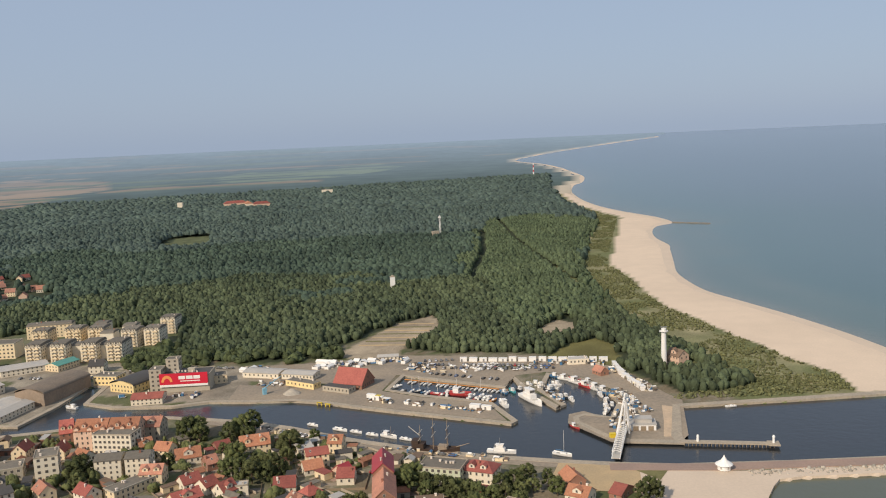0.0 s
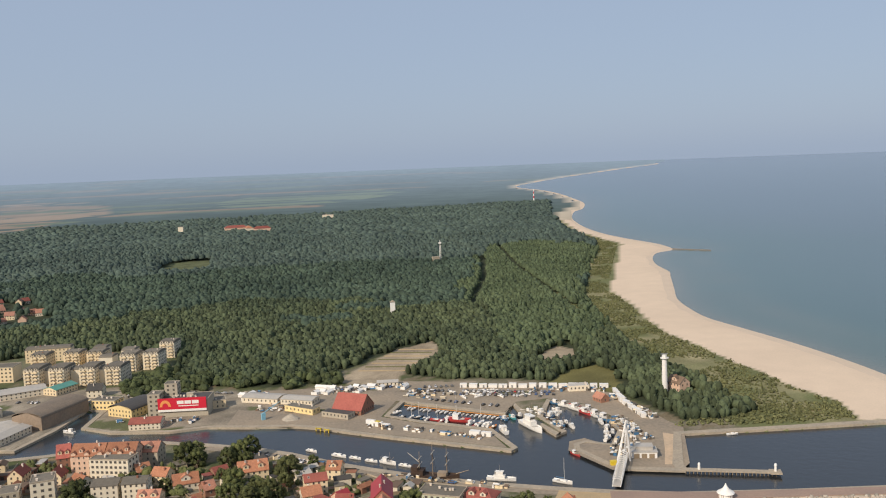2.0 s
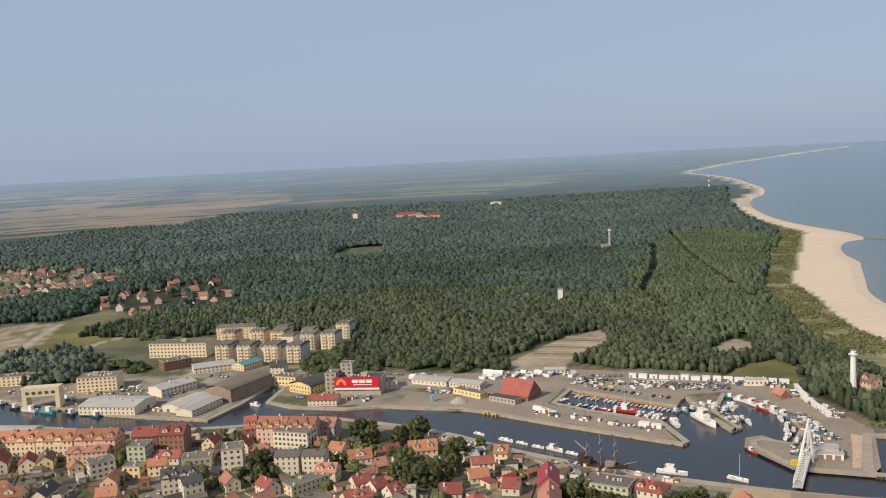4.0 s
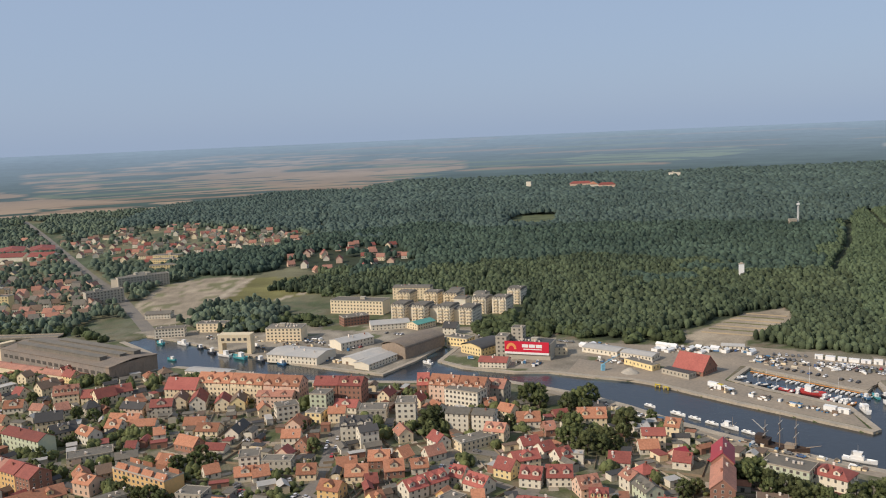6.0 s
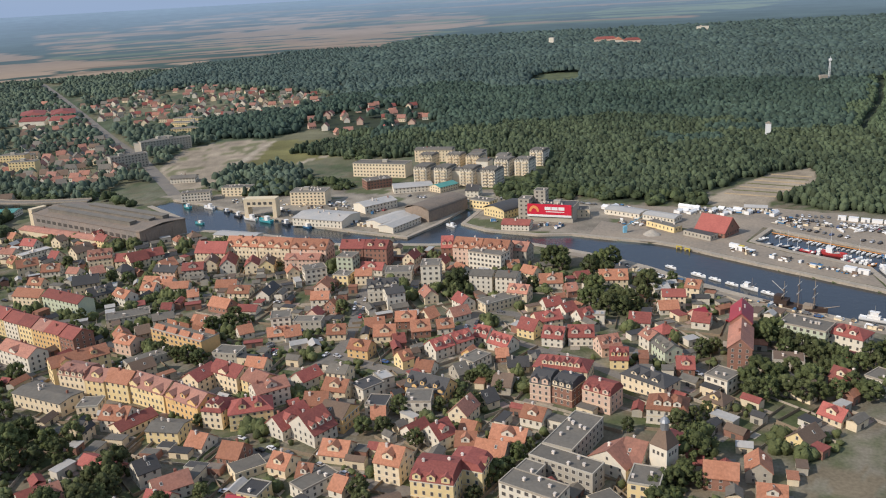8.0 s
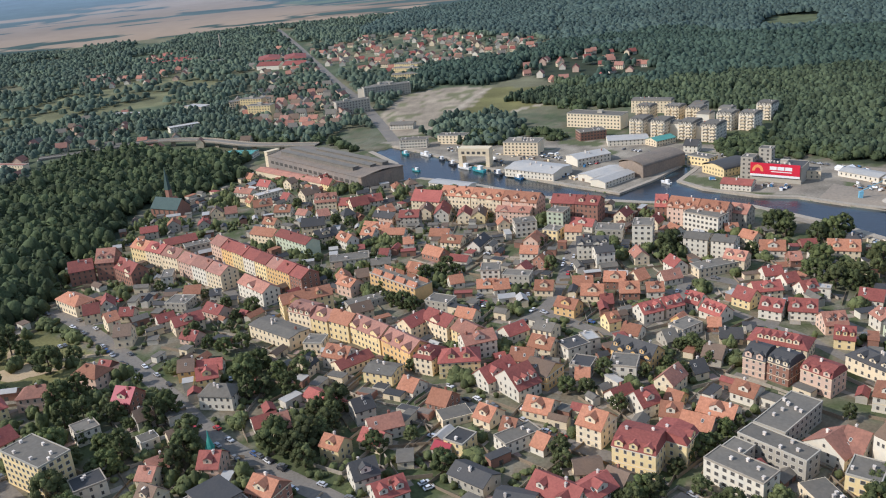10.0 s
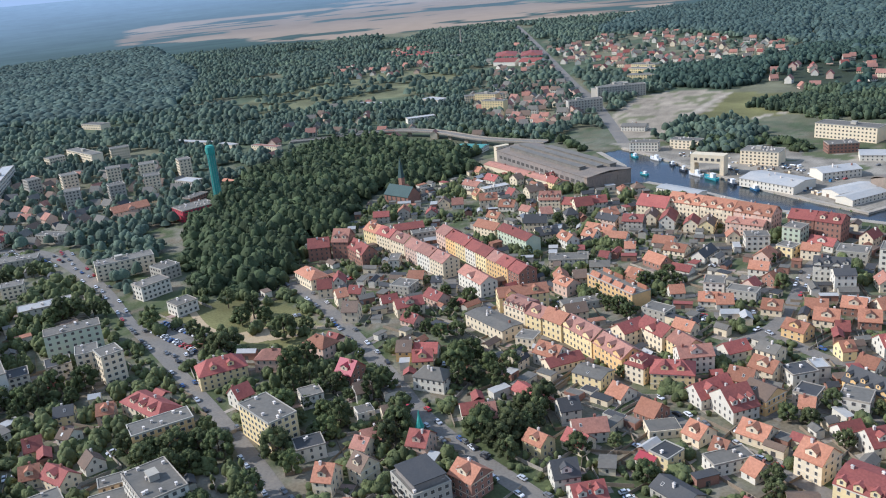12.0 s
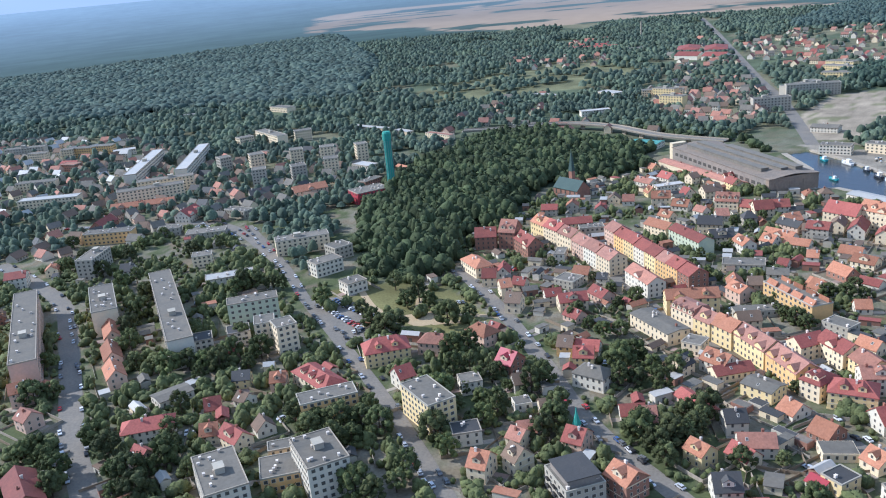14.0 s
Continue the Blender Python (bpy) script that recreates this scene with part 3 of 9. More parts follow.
def woods(name, poly, near, far, step, tall, tufts, seed, label, keep=1.0, material="forest", lobes=0, spread=1.0):
    """A wood: crowns down to the ground along its border, a closed and lower-relief canopy inside."""
    pts = dry(off_roads(sown(poly, step, seed, keep)))
    warp = 70 * (speckle(pts[:, 0], pts[:, 1], 90, 71) - 0.5) + 30 * (speckle(pts[:, 0], pts[:, 1], 22, 72) - 0.5)
    if poly is FOREST:
        pts = pts[~inside(YOUNG, pts[:, 0] + warp, pts[:, 1] + 2 * warp)]
    elif poly is YOUNG_FIELD:
        pts = pts[inside(FOREST, pts[:, 0], pts[:, 1]) & inside(YOUNG, pts[:, 0] + warp, pts[:, 1] + 2 * warp)]
    # the distance bands, bluer as they recede for haze, meet along ragged lines
    r = np.hypot(pts[:, 0], pts[:, 1])
    r = r + 320 * (speckle(pts[:, 0], pts[:, 1], 150, 61) - 0.5) + 90 * (speckle(pts[:, 0], pts[:, 1], 35, 62) - 0.5)
    pts = pts[(r >= near) & (r < far)] if near else pts[r < far]
    for ride in RIDES:
        pts = pts[away(ride, pts[:, 0], pts[:, 1]) > 6]
    x, y = pts[:, 0], pts[:, 1]
    rng = np.random.RandomState(seed + 50)
    stand = speckle(x, y, 70, 21)
    rim = away(poly + poly[:1], x, y) if poly is not YOUNG_FIELD else away(FOREST + FOREST[:1], x, y)
    for hole in (GLADE, SAND_GLADE, HAMLET, VILLAS, SAND_LOT):
        rim = np.minimum(rim, away(hole + hole[:1], x, y))
    edge = rim < 14
    ragged = edge & (speckle(x, y, 11, 23) < 0.42 * np.clip(1.3 - rim / 14, 0, 1))
    size = step * spread * (1.05 + 0.85 * rng.rand(len(pts)))
    high = tall * (0.70 + 0.42 * rng.rand(len(pts)) + 0.34 * (stand - 0.5)) * np.where(edge, 0.55 + 0.4 * rng.rand(len(pts)), 1.0)
    rise = (far_rise(np.hypot(x, y)) - 0.3)[:, None]
    pts = np.concatenate([pts, rise], 1)
    for part_of, down in ((edge & ~ragged, True), (~edge, False)):
        if part_of.sum() == 0:
            continue
        p, s, h = pts[part_of], size[part_of] * (0.85 if down else 1.0), high[part_of]
        if lobes:
            p, s, h = lobed(p, s * 1.25, h, lobes, seed + 7)
        tagged(new(name, clump_mesh(name, p, s, h, M[material], seed + 90 + down, sides=6 if far < 1001 else 5 if far < 1501 else 4, tufts=tufts, skirt=down, tuft=0.2)), label if not down else label + ", its ragged border", "forest", kind="stuff")


YOUNG_FIELD = [(-60, 640), (340, 640), (340, 1900), (-60, 1900)]
# a stand of younger, lighter pines
YOUNG = [(60, 1625), (170, 1690), (300, 1690), (290, 1400), (222, 1301), (190, 1100), (180, 883), (150, 790), (116, 770), (71, 753), (49, 807), (52, 960), (30, 1122), (48, 1400)]
HAMLET = [(-620, 915), (-692, 1050), (-640, 1165), (-575, 1175), (-480, 1050), (-462, 970), (-530, 930)]
VILLAS = [(-986, 935), (-1190, 1125), (-1263, 1310), (-1201, 1435), (-830, 1313), (-732, 1158), (-820, 1000), (-870, 923)]
woods("forest", FOREST, 0, 820, 4.3, 10.5, 7, 30, "dense dark green pine and mixed forest at the harbour edge")
woods("forest", FOREST, 820, 1000, 5.1, 12, 6, 31, "dense dark green pine and mixed forest behind the harbour")
# from here outward the canopy colours carry painted distance haze
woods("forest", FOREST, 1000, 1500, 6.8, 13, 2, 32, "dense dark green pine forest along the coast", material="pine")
woods("forest", FOREST, 1500, 2000, 9.2, 15, 2, 36, "dense forest farther along the coast, haze in its colour", material="hazed_wood")
woods("forest", FOREST, 2000, 3600, 14, 15, 0, 33, "far forest along the coast, haze in its colour", material="hazed_wood")
TREE_BELT = [(-258, 662), (-262, 700), (-240, 745), (-200, 700), (-160, 690), (-92, 690), (-80, 662), (-105, 655), (-140, 652), (-182, 658), (-205, 640), (-235, 640)]
woods("forest", TREE_BELT, 0, 900, 7.0, 10, 10, 37, "loose broadleaf trees between the harbour yards and the forest", 0.85, "alder_dark", 3)
ROAD_TREES = [(-757, 564), (-690, 580), (-600, 590), (-560, 560), (-580, 535), (-625, 552), (-680, 545), (-760, 540)]
woods("forest", ROAD_TREES, 0, 1000, 7.5, 9, 8, 38, "loose trees and thickets beside the road junction", 0.6, "alder_dark", 3)
FLAT_TREES = [(-515, 640), (-420, 690), (-395, 655), (-440, 620), (-480, 612)]
woods("forest", FLAT_TREES, 0, 1000, 7.0, 9, 8, 39, "loose trees between the works and the flats", 0.7, "alder_dark", 3)
woods("forest", YOUNG_FIELD, 0, 3000, 5.0, 10.5, 7, 40, "lighter green stand of younger pines near the coast", material="young_pine")
BEHIND_FLATS = [(-560, 800), (-430, 790), (-395, 812), (-330, 815), (-280, 800), (-238, 770), (-236, 835), (-289, 908), (-366, 882), (-428, 872), (-474, 864), (-530, 890)]
woods("forest", BEHIND_FLATS, 0, 1200, 5.0, 11, 8, 43, "dense dark trees close behind the flats")
WEST_WOOD = [(-770, 1270), (-820, 1330), (-1190, 1450), (-1290, 1340), (-1420, 1500), (-1600, 1850), (-1450, 2250), (-1250, 2350), (-1050, 1800), (-900, 1500)]
woods("forest", WEST_WOOD, 0, 2900, 9.5, 14, 1, 41, "woods behind the villas, haze in their colour", 0.95, "hazed_wood")
MEADOW_TREES = [(-530, 860), (-470, 850), (-425, 770), (-400, 745), (-425, 735), (-462, 770), (-500, 800), (-540, 800)]
woods("forest", MEADOW_TREES, 0, 1100, 7.5, 9, 8, 42, "loose trees along the meadow edge", 0.6, "alder_dark", 3)
woods("park_trees", PARK_WOOD, 0, 1000, 8.6, 15, 12, 34, "tall dense broadleaf trees of the town park", lobes=4, material="alder_dark")
woods("forest", SOUTH_WOOD, 0, 2700, 10.5, 12, 0, 35, "wide pine forest south of the town, bluish haze in its colour", material="hazed_pine", spread=1.2)

# ---- houses ----
WALLS = {
    "cream": mat("cream_plaster", (0.70, 0.59, 0.405), 0.85, 0.9, 0.12, 0.25, piece=0.10),
    "yellow": mat("yellow_plaster", (0.72, 0.575, 0.30), 0.85, 0.9, 0.12, 0.25, piece=0.10),
    "ochre": mat("ochre_plaster", (0.69, 0.46, 0.20), 0.85, 0.9, 0.14, 0.25, piece=0.10),
    "white": mat("white_plaster", (0.645, 0.595, 0.485), 0.85, 0.9, 0.10, 0.25, piece=0.08),
    "grey": mat("grey_plaster", (0.405, 0.37, 0.30), 0.85, 0.9, 0.14, 0.25, piece=0.10),
    "pink": mat("pink_plaster", (0.60, 0.43, 0.325), 0.85, 0.9, 0.12, 0.25, piece=0.10),
    "green": mat("pale_green_plaster", (0.48, 0.52, 0.38), 0.85, 0.9, 0.12, 0.25, piece=0.08),
    "brick": mat("red_brickwork", (0.28, 0.15, 0.105), 0.9, 3.0, 0.3, 0.3, piece=0.12),
    "umber": mat("umber_concrete", (0.27, 0.215, 0.165), 0.9, 0.6, 0.3, 0.1),
    "taupe": mat("taupe_sheet_walls", (0.245, 0.215, 0.185), 0.9, 0.6, 0.3, 0.08),
    "crimson": mat("crimson_cladding", (0.42, 0.05, 0.07), 0.7, 1.0, 0.15, 0.2),
}
ROOFS = {
    "orange": mat("orange_tiles", (0.43, 0.175, 0.088), 0.85, 1.1, 0.4, 0.2, 0.03, piece=0.35, tint=(0.30, 0.14, 0.082)),
    "red": mat("red_tiles", (0.35, 0.095, 0.072), 0.8, 1.1, 0.4, 0.2, 0.03, piece=0.3, tint=(0.27, 0.085, 0.06)),
    "dark": mat("dark_red_tiles", (0.235, 0.076, 0.058), 0.8, 1.1, 0.35, 0.2, 0.03, piece=0.25),
    "crimson": mat("crimson_metal_roof", (0.33, 0.045, 0.055), 0.5, 0.8, 0.12, 0.15, piece=0.1),
    "pink": mat("weathered_tiles", (0.34, 0.165, 0.115), 0.85, 1.1, 0.4, 0.2, 0.03, piece=0.25),
    "mauve": mat("faded_mauve_tiles", (0.30, 0.155, 0.115), 0.85, 1.1, 0.35, 0.2, 0.03, piece=0.2),
    "brown": mat("brown_roofing", (0.17, 0.12, 0.085), 0.9, 1.4, 0.28, 0.15, 0.03, piece=0.2),
    "grey": mat("grey_roofing_felt", (0.163, 0.148, 0.122), 0.9, 0.7, 0.3, 0.12, piece=0.15),
    "slate": mat("dark_slate", (0.066, 0.063, 0.06), 0.7, 1.4, 0.25, 0.15, 0.02, piece=0.2),
    "umber": mat("umber_roofing_felt", (0.20, 0.165, 0.13), 0.9, 0.8, 0.3, 0.12, piece=0.1),
    "white": mat("pale_sheet_roof", (0.42, 0.405, 0.375), 0.6, 0.6, 0.18, 0.1, piece=0.1),
    "verdigris": mat("dark_verdigris_roof", (0.05, 0.082, 0.072), 0.7, 1.0, 0.3, 0.15),
    "teal": mat("teal_sheet_roof", (0.10, 0.28, 0.24), 0.6, 0.6, 0.2, 0.1),
}
COLOUR_WORDS = {"orange": "orange-red tiled", "red": "red tiled", "dark": "dark red tiled", "crimson": "crimson metal", "pink": "weathered reddish tiled", "mauve": "faded mauve tiled", "brown": "brown", "umber": "umber felt", "grey": "grey felt", "slate": "dark slate", "white": "pale sheet", "teal": "teal sheet"}
SHAPE_WORDS = {"g": "gabled", "h": "hipped", "f": "flat", "m": "mansard", "b": "barrel-vaulted"}
M["glass"] = mat("window_glass", (0.095, 0.09, 0.083), 0.25, 0.4, 0.2, 0.1, spec=0.5)
M["frame"] = mat("white_frame", (0.52, 0.49, 0.43), 0.6, 2.0, 0.08, 0.5)
M["chimney"] = mat("chimney_plaster", (0.62, 0.56, 0.49), 0.9, 2.0, 0.2, 0.5, piece=0.25)
M["chimney_brick"] = mat("chimney_brick", (0.28, 0.13, 0.09), 0.9, 4.0, 0.25, 0.5, piece=0.2)
M["timber"] = mat("weathered_timber", (0.24, 0.19, 0.13), 0.9, 2.0, 0.25, 0.3)
M["steel"] = mat("grey_steel", (0.34, 0.35, 0.36), 0.45, 1.0, 0.15, 0.2, metal=0.6)
M["white_paint"] = mat("white_paint", (0.74, 0.74, 0.72), 0.5, 1.0, 0.08, 0.2)


def box_data(x0, x1, y0, y1, z0, z1, base=0):
    v = [(x0, y0, z0), (x1, y0, z0), (x1, y1, z0), (x0, y1, z0), (x0, y0, z1), (x1, y0, z1), (x1, y1, z1), (x0, y1, z1)]
    f = [(0, 3, 2, 1), (4, 5, 6, 7), (0, 1, 5, 4), (1, 2, 6, 5), (2, 3, 7, 6), (3, 0, 4, 7)]
    return v, [tuple(i + base for i in q) for q in f]


def boxes(*specs):
    V, F = [], []
    for s in specs:
        v, f = box_data(*s, base=len(V))
        V += v
        F += f
    return V, F


def piece(name, me, parent, m=None, label=""):
    """A mesh as a part under a thing."""
    ob = new(name, me)
    ob.parent = parent
    if m is not None:
        ob.matrix_basis = m
    if label:
        ob["label"] = label
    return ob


def unit_window():
    """One closed piece: a raised frame round a pane that is set in."""
    def ring(w, lo, hi, y):
        return [(-w, y, lo), (w, y, lo), (w, y, hi), (-w, y, hi)]
    V = ring(0.56, -0.84, 0.80, -0.03) + ring(0.56, -0.84, 0.80, 0.06) + ring(0.46, -0.72, 0.70, 0.06) + ring(0.46, -0.72, 0.70, 0.01)
    F = [(a + k, a + (k + 1) % 4, a + 4 + (k + 1) % 4, a + 4 + k) for a in (0, 4, 8) for k in range(4)] + [(12, 13, 14, 15)]
    me = mesh_of("window", V, F, M["frame"], M["glass"])
    me.polygons[12].material_index = 1
    return me


WINDOW = unit_window()
VENT = mesh_of("vent", *boxes((-0.5, 0.5, -0.4, 0.4, 0, 1.0), (-0.6, 0.6, -0.5, 0.5, 1.0, 1.15)), M["chimney"])
SKYLIGHT = mesh_of("skylight", *boxes((-0.5, 0.5, -0.75, 0.75, -0.1, 0.1), (-0.38, 0.38, -0.6, 0.6, 0.1, 0.13)), M["frame"], M["glass"])
SKYLIGHT.polygons[7].material_index = 1
CHIMNEY = mesh_of("chimney", *boxes((-0.45, 0.45, -0.35, 0.35, -1.6, 1.3), (-0.55, 0.55, -0.45, 0.45, 1.3, 1.45), (-0.25, 0.25, -0.18, 0.18, 1.45, 1.7)), M["chimney"])
CHIMNEY_BRICK = mesh_of("chimney", *boxes((-0.45, 0.45, -0.35, 0.35, -1.6, 1.2), (-0.55, 0.55, -0.45, 0.45, 1.2, 1.35), (-0.25, 0.25, -0.18, 0.18, 1.35, 1.6)), M["chimney_brick"])


def roof_shell(profile, x0, x1, thick):
    """A roof of one cross-section (y, z points from eave to eave), with thickness."""
    n = len(profile)
    V, F = [], []
    for x in (x0, x1):
        V += [(x, y, z) for y, z in profile] + [(x, y, z - thick) for y, z in profile]
    for i in range(n - 1):
        F.append((i, i + 1, 2 * n + i + 1, 2 * n + i))
        F.append((n + i + 1, n + i, 3 * n + i, 3 * n + i + 1))
        F.append((i + 1, i, n + i, n + i + 1))
        F.append((2 * n + i, 2 * n + i + 1, 3 * n + i + 1, 3 * n + i))
    F.append((0, 2 * n, 3 * n, n))
    F.append((n - 1, 2 * n - 1, 4 * n - 1, 3 * n - 1)[::-1])
    return V, F


BUILT = []
rng_house = random.Random(7)
rng_sky = random.Random(19)


def house(x, y, rot, L, D, hw, hr, shape, wall, roof, dormers=0, name="house", category="house", label="", windows=True, group=""):
    """A building with its ridge along its own x axis, L by D, walls hw and ridge hr high."""
    BUILT.append((x, y, rot, L, D))
    r = math.hypot(x, y)
    if name == "house":
        name = "townhouse" if hw >= 8.5 else "cottage" if hw < 5 else "house"
    root = new(name)
    root.matrix_basis = pose(x, y, 0, 0, 0, rot)
    storeys = max(1, round(hw / 2.95))
    words = {1: "single-storey", 2: "two-storey", 3: "three-storey", 4: "four-storey", 5: "five-storey"}.get(storeys, "tall")
    wall_word = {"brick": "red brick", "green": "pale green", "crimson": "crimson"}.get(wall, wall)
    tagged(root, label or f"{words} {wall_word} house with a {SHAPE_WORDS[shape]} {COLOUR_WORDS[roof]} roof", category, group)
    a, b = L / 2, D / 2
    # walls
    if shape in "gb" and hr > hw:
        V = [(-a, -b, -0.3), (-a, b, -0.3), (-a, b, hw), (-a, 0, hr - 0.12), (-a, -b, hw), (a, -b, -0.3), (a, b, -0.3), (a, b, hw), (a, 0, hr - 0.12), (a, -b, hw)]
        F = [(0, 4, 3, 2, 1), (5, 6, 7, 8, 9), (0, 5, 9, 4), (1, 2, 7, 6), (4, 9, 8, 3), (2, 3, 8, 7)]
    else:
        V, F = boxes((-a, a, -b, b, -0.3, hw), (-a - 0.12, a + 0.12, -b - 0.12, b + 0.12, -0.3, 0.6))
    piece("wall", mesh_of("wall", V, F, WALLS[wall]), root)
    o = 0.45
    mr = ROOFS[roof]
    slope = (hr - hw) / b if hr > hw else 0
    if shape == "g":
        e = hw - slope * o + 0.12
        V, F = roof_shell([(-b - o, e), (0, hr + 0.12), (b + o, e)], -a - o * 0.7, a + o * 0.7, 0.3)
    elif shape == "b":
        prof = [(b * 1.03 * math.cos(t), hw + (hr - hw) * math.sin(t)) for t in [math.pi * (1 - k / 10) for k in range(11)]]
        V, F = roof_shell(prof, -a - 0.2, a + 0.2, 0.3)
    elif shape == "h":
        q = max(a - b * 0.78, 0.4)
        e = hw - 0.1
        V = [(-a - o, -b - o, e), (a + o, -b - o, e), (a + o, b + o, e), (-a - o, b + o, e), (-q, 0, hr), (q, 0, hr)]
        V += [(p[0], p[1], e - 0.25) for p in V[:4]]
        F = [(0, 1, 5, 4), (2, 3, 4, 5), (1, 2, 5), (3, 0, 4), (0, 6, 7, 1), (1, 7, 8, 2), (2, 8, 9, 3), (3, 9, 6, 0), (6, 9, 8, 7)]
    elif shape == "m":
        z1 = hw + (hr - hw) * 0.72
        e = hw - 0.05
        y1, x1 = b - 1.5, a - 0.3
        V = [(-a - 0.3, -b - 0.35, e), (a + 0.3, -b - 0.35, e), (a + 0.3, b + 0.35, e), (-a - 0.3, b + 0.35, e), (-x1, -y1, z1), (x1, -y1, z1), (x1, y1, z1), (-x1, y1, z1), (-x1, 0, hr), (x1, 0, hr)]
        F = [(3, 2, 1, 0), (0, 1, 5, 4), (1, 2, 6, 5), (2, 3, 7, 6), (3, 0, 4, 7), (4, 5, 9, 8), (6, 7, 8, 9), (5, 6, 9), (7, 4, 8)]
    else:
        t = 0.3
        V, F = boxes((-a + t, a - t, -b + t, b - t, hw, hw + 0.12))
        rim, rf = boxes((-a - 0.1, a + 0.1, -b - 0.1, -b + t, hw - 0.3, hw + 0.4), (-a - 0.1, a + 0.1, b - t, b + 0.1, hw - 0.3, hw + 0.4), (-a - 0.1, -a + t, -b + t, b - t, hw - 0.3, hw + 0.4), (a - t, a + 0.1, -b + t, b - t, hw - 0.3, hw + 0.4))
        if hw > 4:
            piece("parapet", mesh_of("parapet", rim, rf, WALLS["grey"] if wall in ("grey", "cream", "yellow", "ochre") else M["concrete"]), root)
    piece("roof", mesh_of("roof", V, F, mr), root)
    if shape in "gmh" and hw >= 6.6 and r < 336:
        # a moulded cornice under the eaves and a band over the ground floor
        zf = hw / storeys
        e = 0.16 if wall == "brick" else 0.12
        V, F = boxes((-a - e, a + e, -b - e, b + e, hw - 0.75, hw - 0.4), (-a - e * 0.7, a + e * 0.7, -b - e * 0.7, b + e * 0.7, zf + 0.05, zf + 0.27))
        piece("cornice", mesh_of("cornice", V, F, WALLS["white" if wall in ("cream", "yellow", "ochre") else "cream"]), root, label="pale moulded plaster bands")
    # which sides face the camera near the origin; only they get windows and dormers
    c, s = math.cos(radians(rot)), math.sin(radians(rot))
    ty = -1 if (-x * -s + -y * c) < 0 else 1
    tx = -1 if (-x * c + -y * s) < 0 else 1
    # roof furniture
    if shape == "f":
        if hw > 3.8 and r < 800:
            for k in range(max(1, int(L * D / 48)) if L * D < 600 else 13):
                px, py = rng_house.uniform(-a + 1.2, a - 1.2), rng_house.uniform(-b + 1.2, b - 1.2)
                piece("vent", VENT, root, pose(px, py, hw + 0.12, 0, 0, rng_house.choice((0, 90))))
        if hw > 10.5 and L * D > 330:
            sx, sy = min(2.4, a * 0.3), min(1.8, b * 0.3)
            ox = rng_house.uniform(-a * 0.4, a * 0.4)
            V, F = boxes((ox - sx, ox + sx, -sy, sy, hw, hw + 2.5), (ox - sx - 0.2, ox + sx + 0.2, -sy - 0.2, sy + 0.2, hw + 2.5, hw + 2.7))
            piece("stair_head", mesh_of("stair_head", V, F, WALLS["grey"]), root)
    elif shape in "gmh" and hr > 6 and r < 900:
        for k in range(1 if L < 14 else 2 if L < 30 else 4):
            px = rng_house.uniform(-a * 0.75, a * 0.75)
            if shape == "h":
                px *= 0.3
            py = rng_house.choice((-1, 1)) * rng_house.uniform(0.05, 0.2) * D
            pz = hr - abs(py) * (slope if shape != "m" else 0.5)
            piece("chimney", CHIMNEY if rng_house.random() < 0.65 else CHIMNEY_BRICK, root, pose(px, py, pz, 0, 0, rng_house.choice((0, 90))))
    if shape == "g" and 3.4 < hw < 9 and r < 470 and L < 18 and rng_sky.random() < 0.75:
        px, v = rng_sky.uniform(-a * 0.6, a * 0.6), rng_sky.uniform(0.4, 0.65)
        tilt = math.degrees(math.atan(slope))
        piece("skylight", SKYLIGHT, root, pose(px, ty * b * v, hr + 0.14 - slope * b * v, -ty * tilt, 0, 0))
    # dormers with a window each
    for k in range(dormers):
        px = (k + 0.5) / dormers * L - a
        if shape == "h":
            px *= 0.72
        w = min(1.5, L / dormers * 0.3) if dormers > 1 else min(2.4, L * 0.2)
        if shape == "m":
            y0, zb, zt = b + 0.15, hw + 0.1, hw + (hr - hw) * 0.62
        else:
            y0 = b * 0.78
            zb = hw + slope * (b - y0) - 0.2
            zt = min(zb + 2.2, hr - 0.9)
            if L > 17 and shape == "g" and k % 2 == 0:
                # a gable that rises flush with the front
                w = min(2.5, L / dormers * 0.36)
                y0, zb, zt = b + 0.12, hw - 2.8, min(hw + 1.5, hr - 1.6)
        back = max((hr - zt) / max(slope, 0.2) * 0.2, 0.3) if shape != "m" else y0 - 2.6
        y1 = back
        peak = zt + w * 0.62
        V = [(px - w, ty * y0, zb), (px + w, ty * y0, zb), (px + w, ty * y0, zt), (px, ty * y0, peak - 0.1), (px - w, ty * y0, zt), (px - w, ty * y1, zb), (px + w, ty * y1, zb), (px + w, ty * y1, zt), (px, ty * y1, peak - 0.1), (px - w, ty * y1, zt)]
        F = [(0, 1, 2, 3, 4), (0, 4, 9, 5), (1, 6, 7, 2), (5, 9, 8, 7, 6)]
        front = piece("dormer", mesh_of("dormer", V, F, WALLS[wall] if wall != "brick" else WALLS["cream"]), root)
        f0, f1 = sorted((ty * (y0 + 0.3), ty * y1))
        V, F = roof_shell([(-w - 0.25, zt - 0.15), (0, peak), (w + 0.25, zt - 0.15)], f0, f1, 0.18)
        V = [(px + q[1], q[0], q[2]) for q in V]
        piece("dormer_roof", mesh_of("dormer_roof", V, F, mr), front)
        piece("window", WINDOW, front, Matrix.Translation((px, ty * y0, (zb + zt) / 2 + 0.25)) @ Matrix.Diagonal((min(1, w * 0.7), ty, 0.8, 1)))
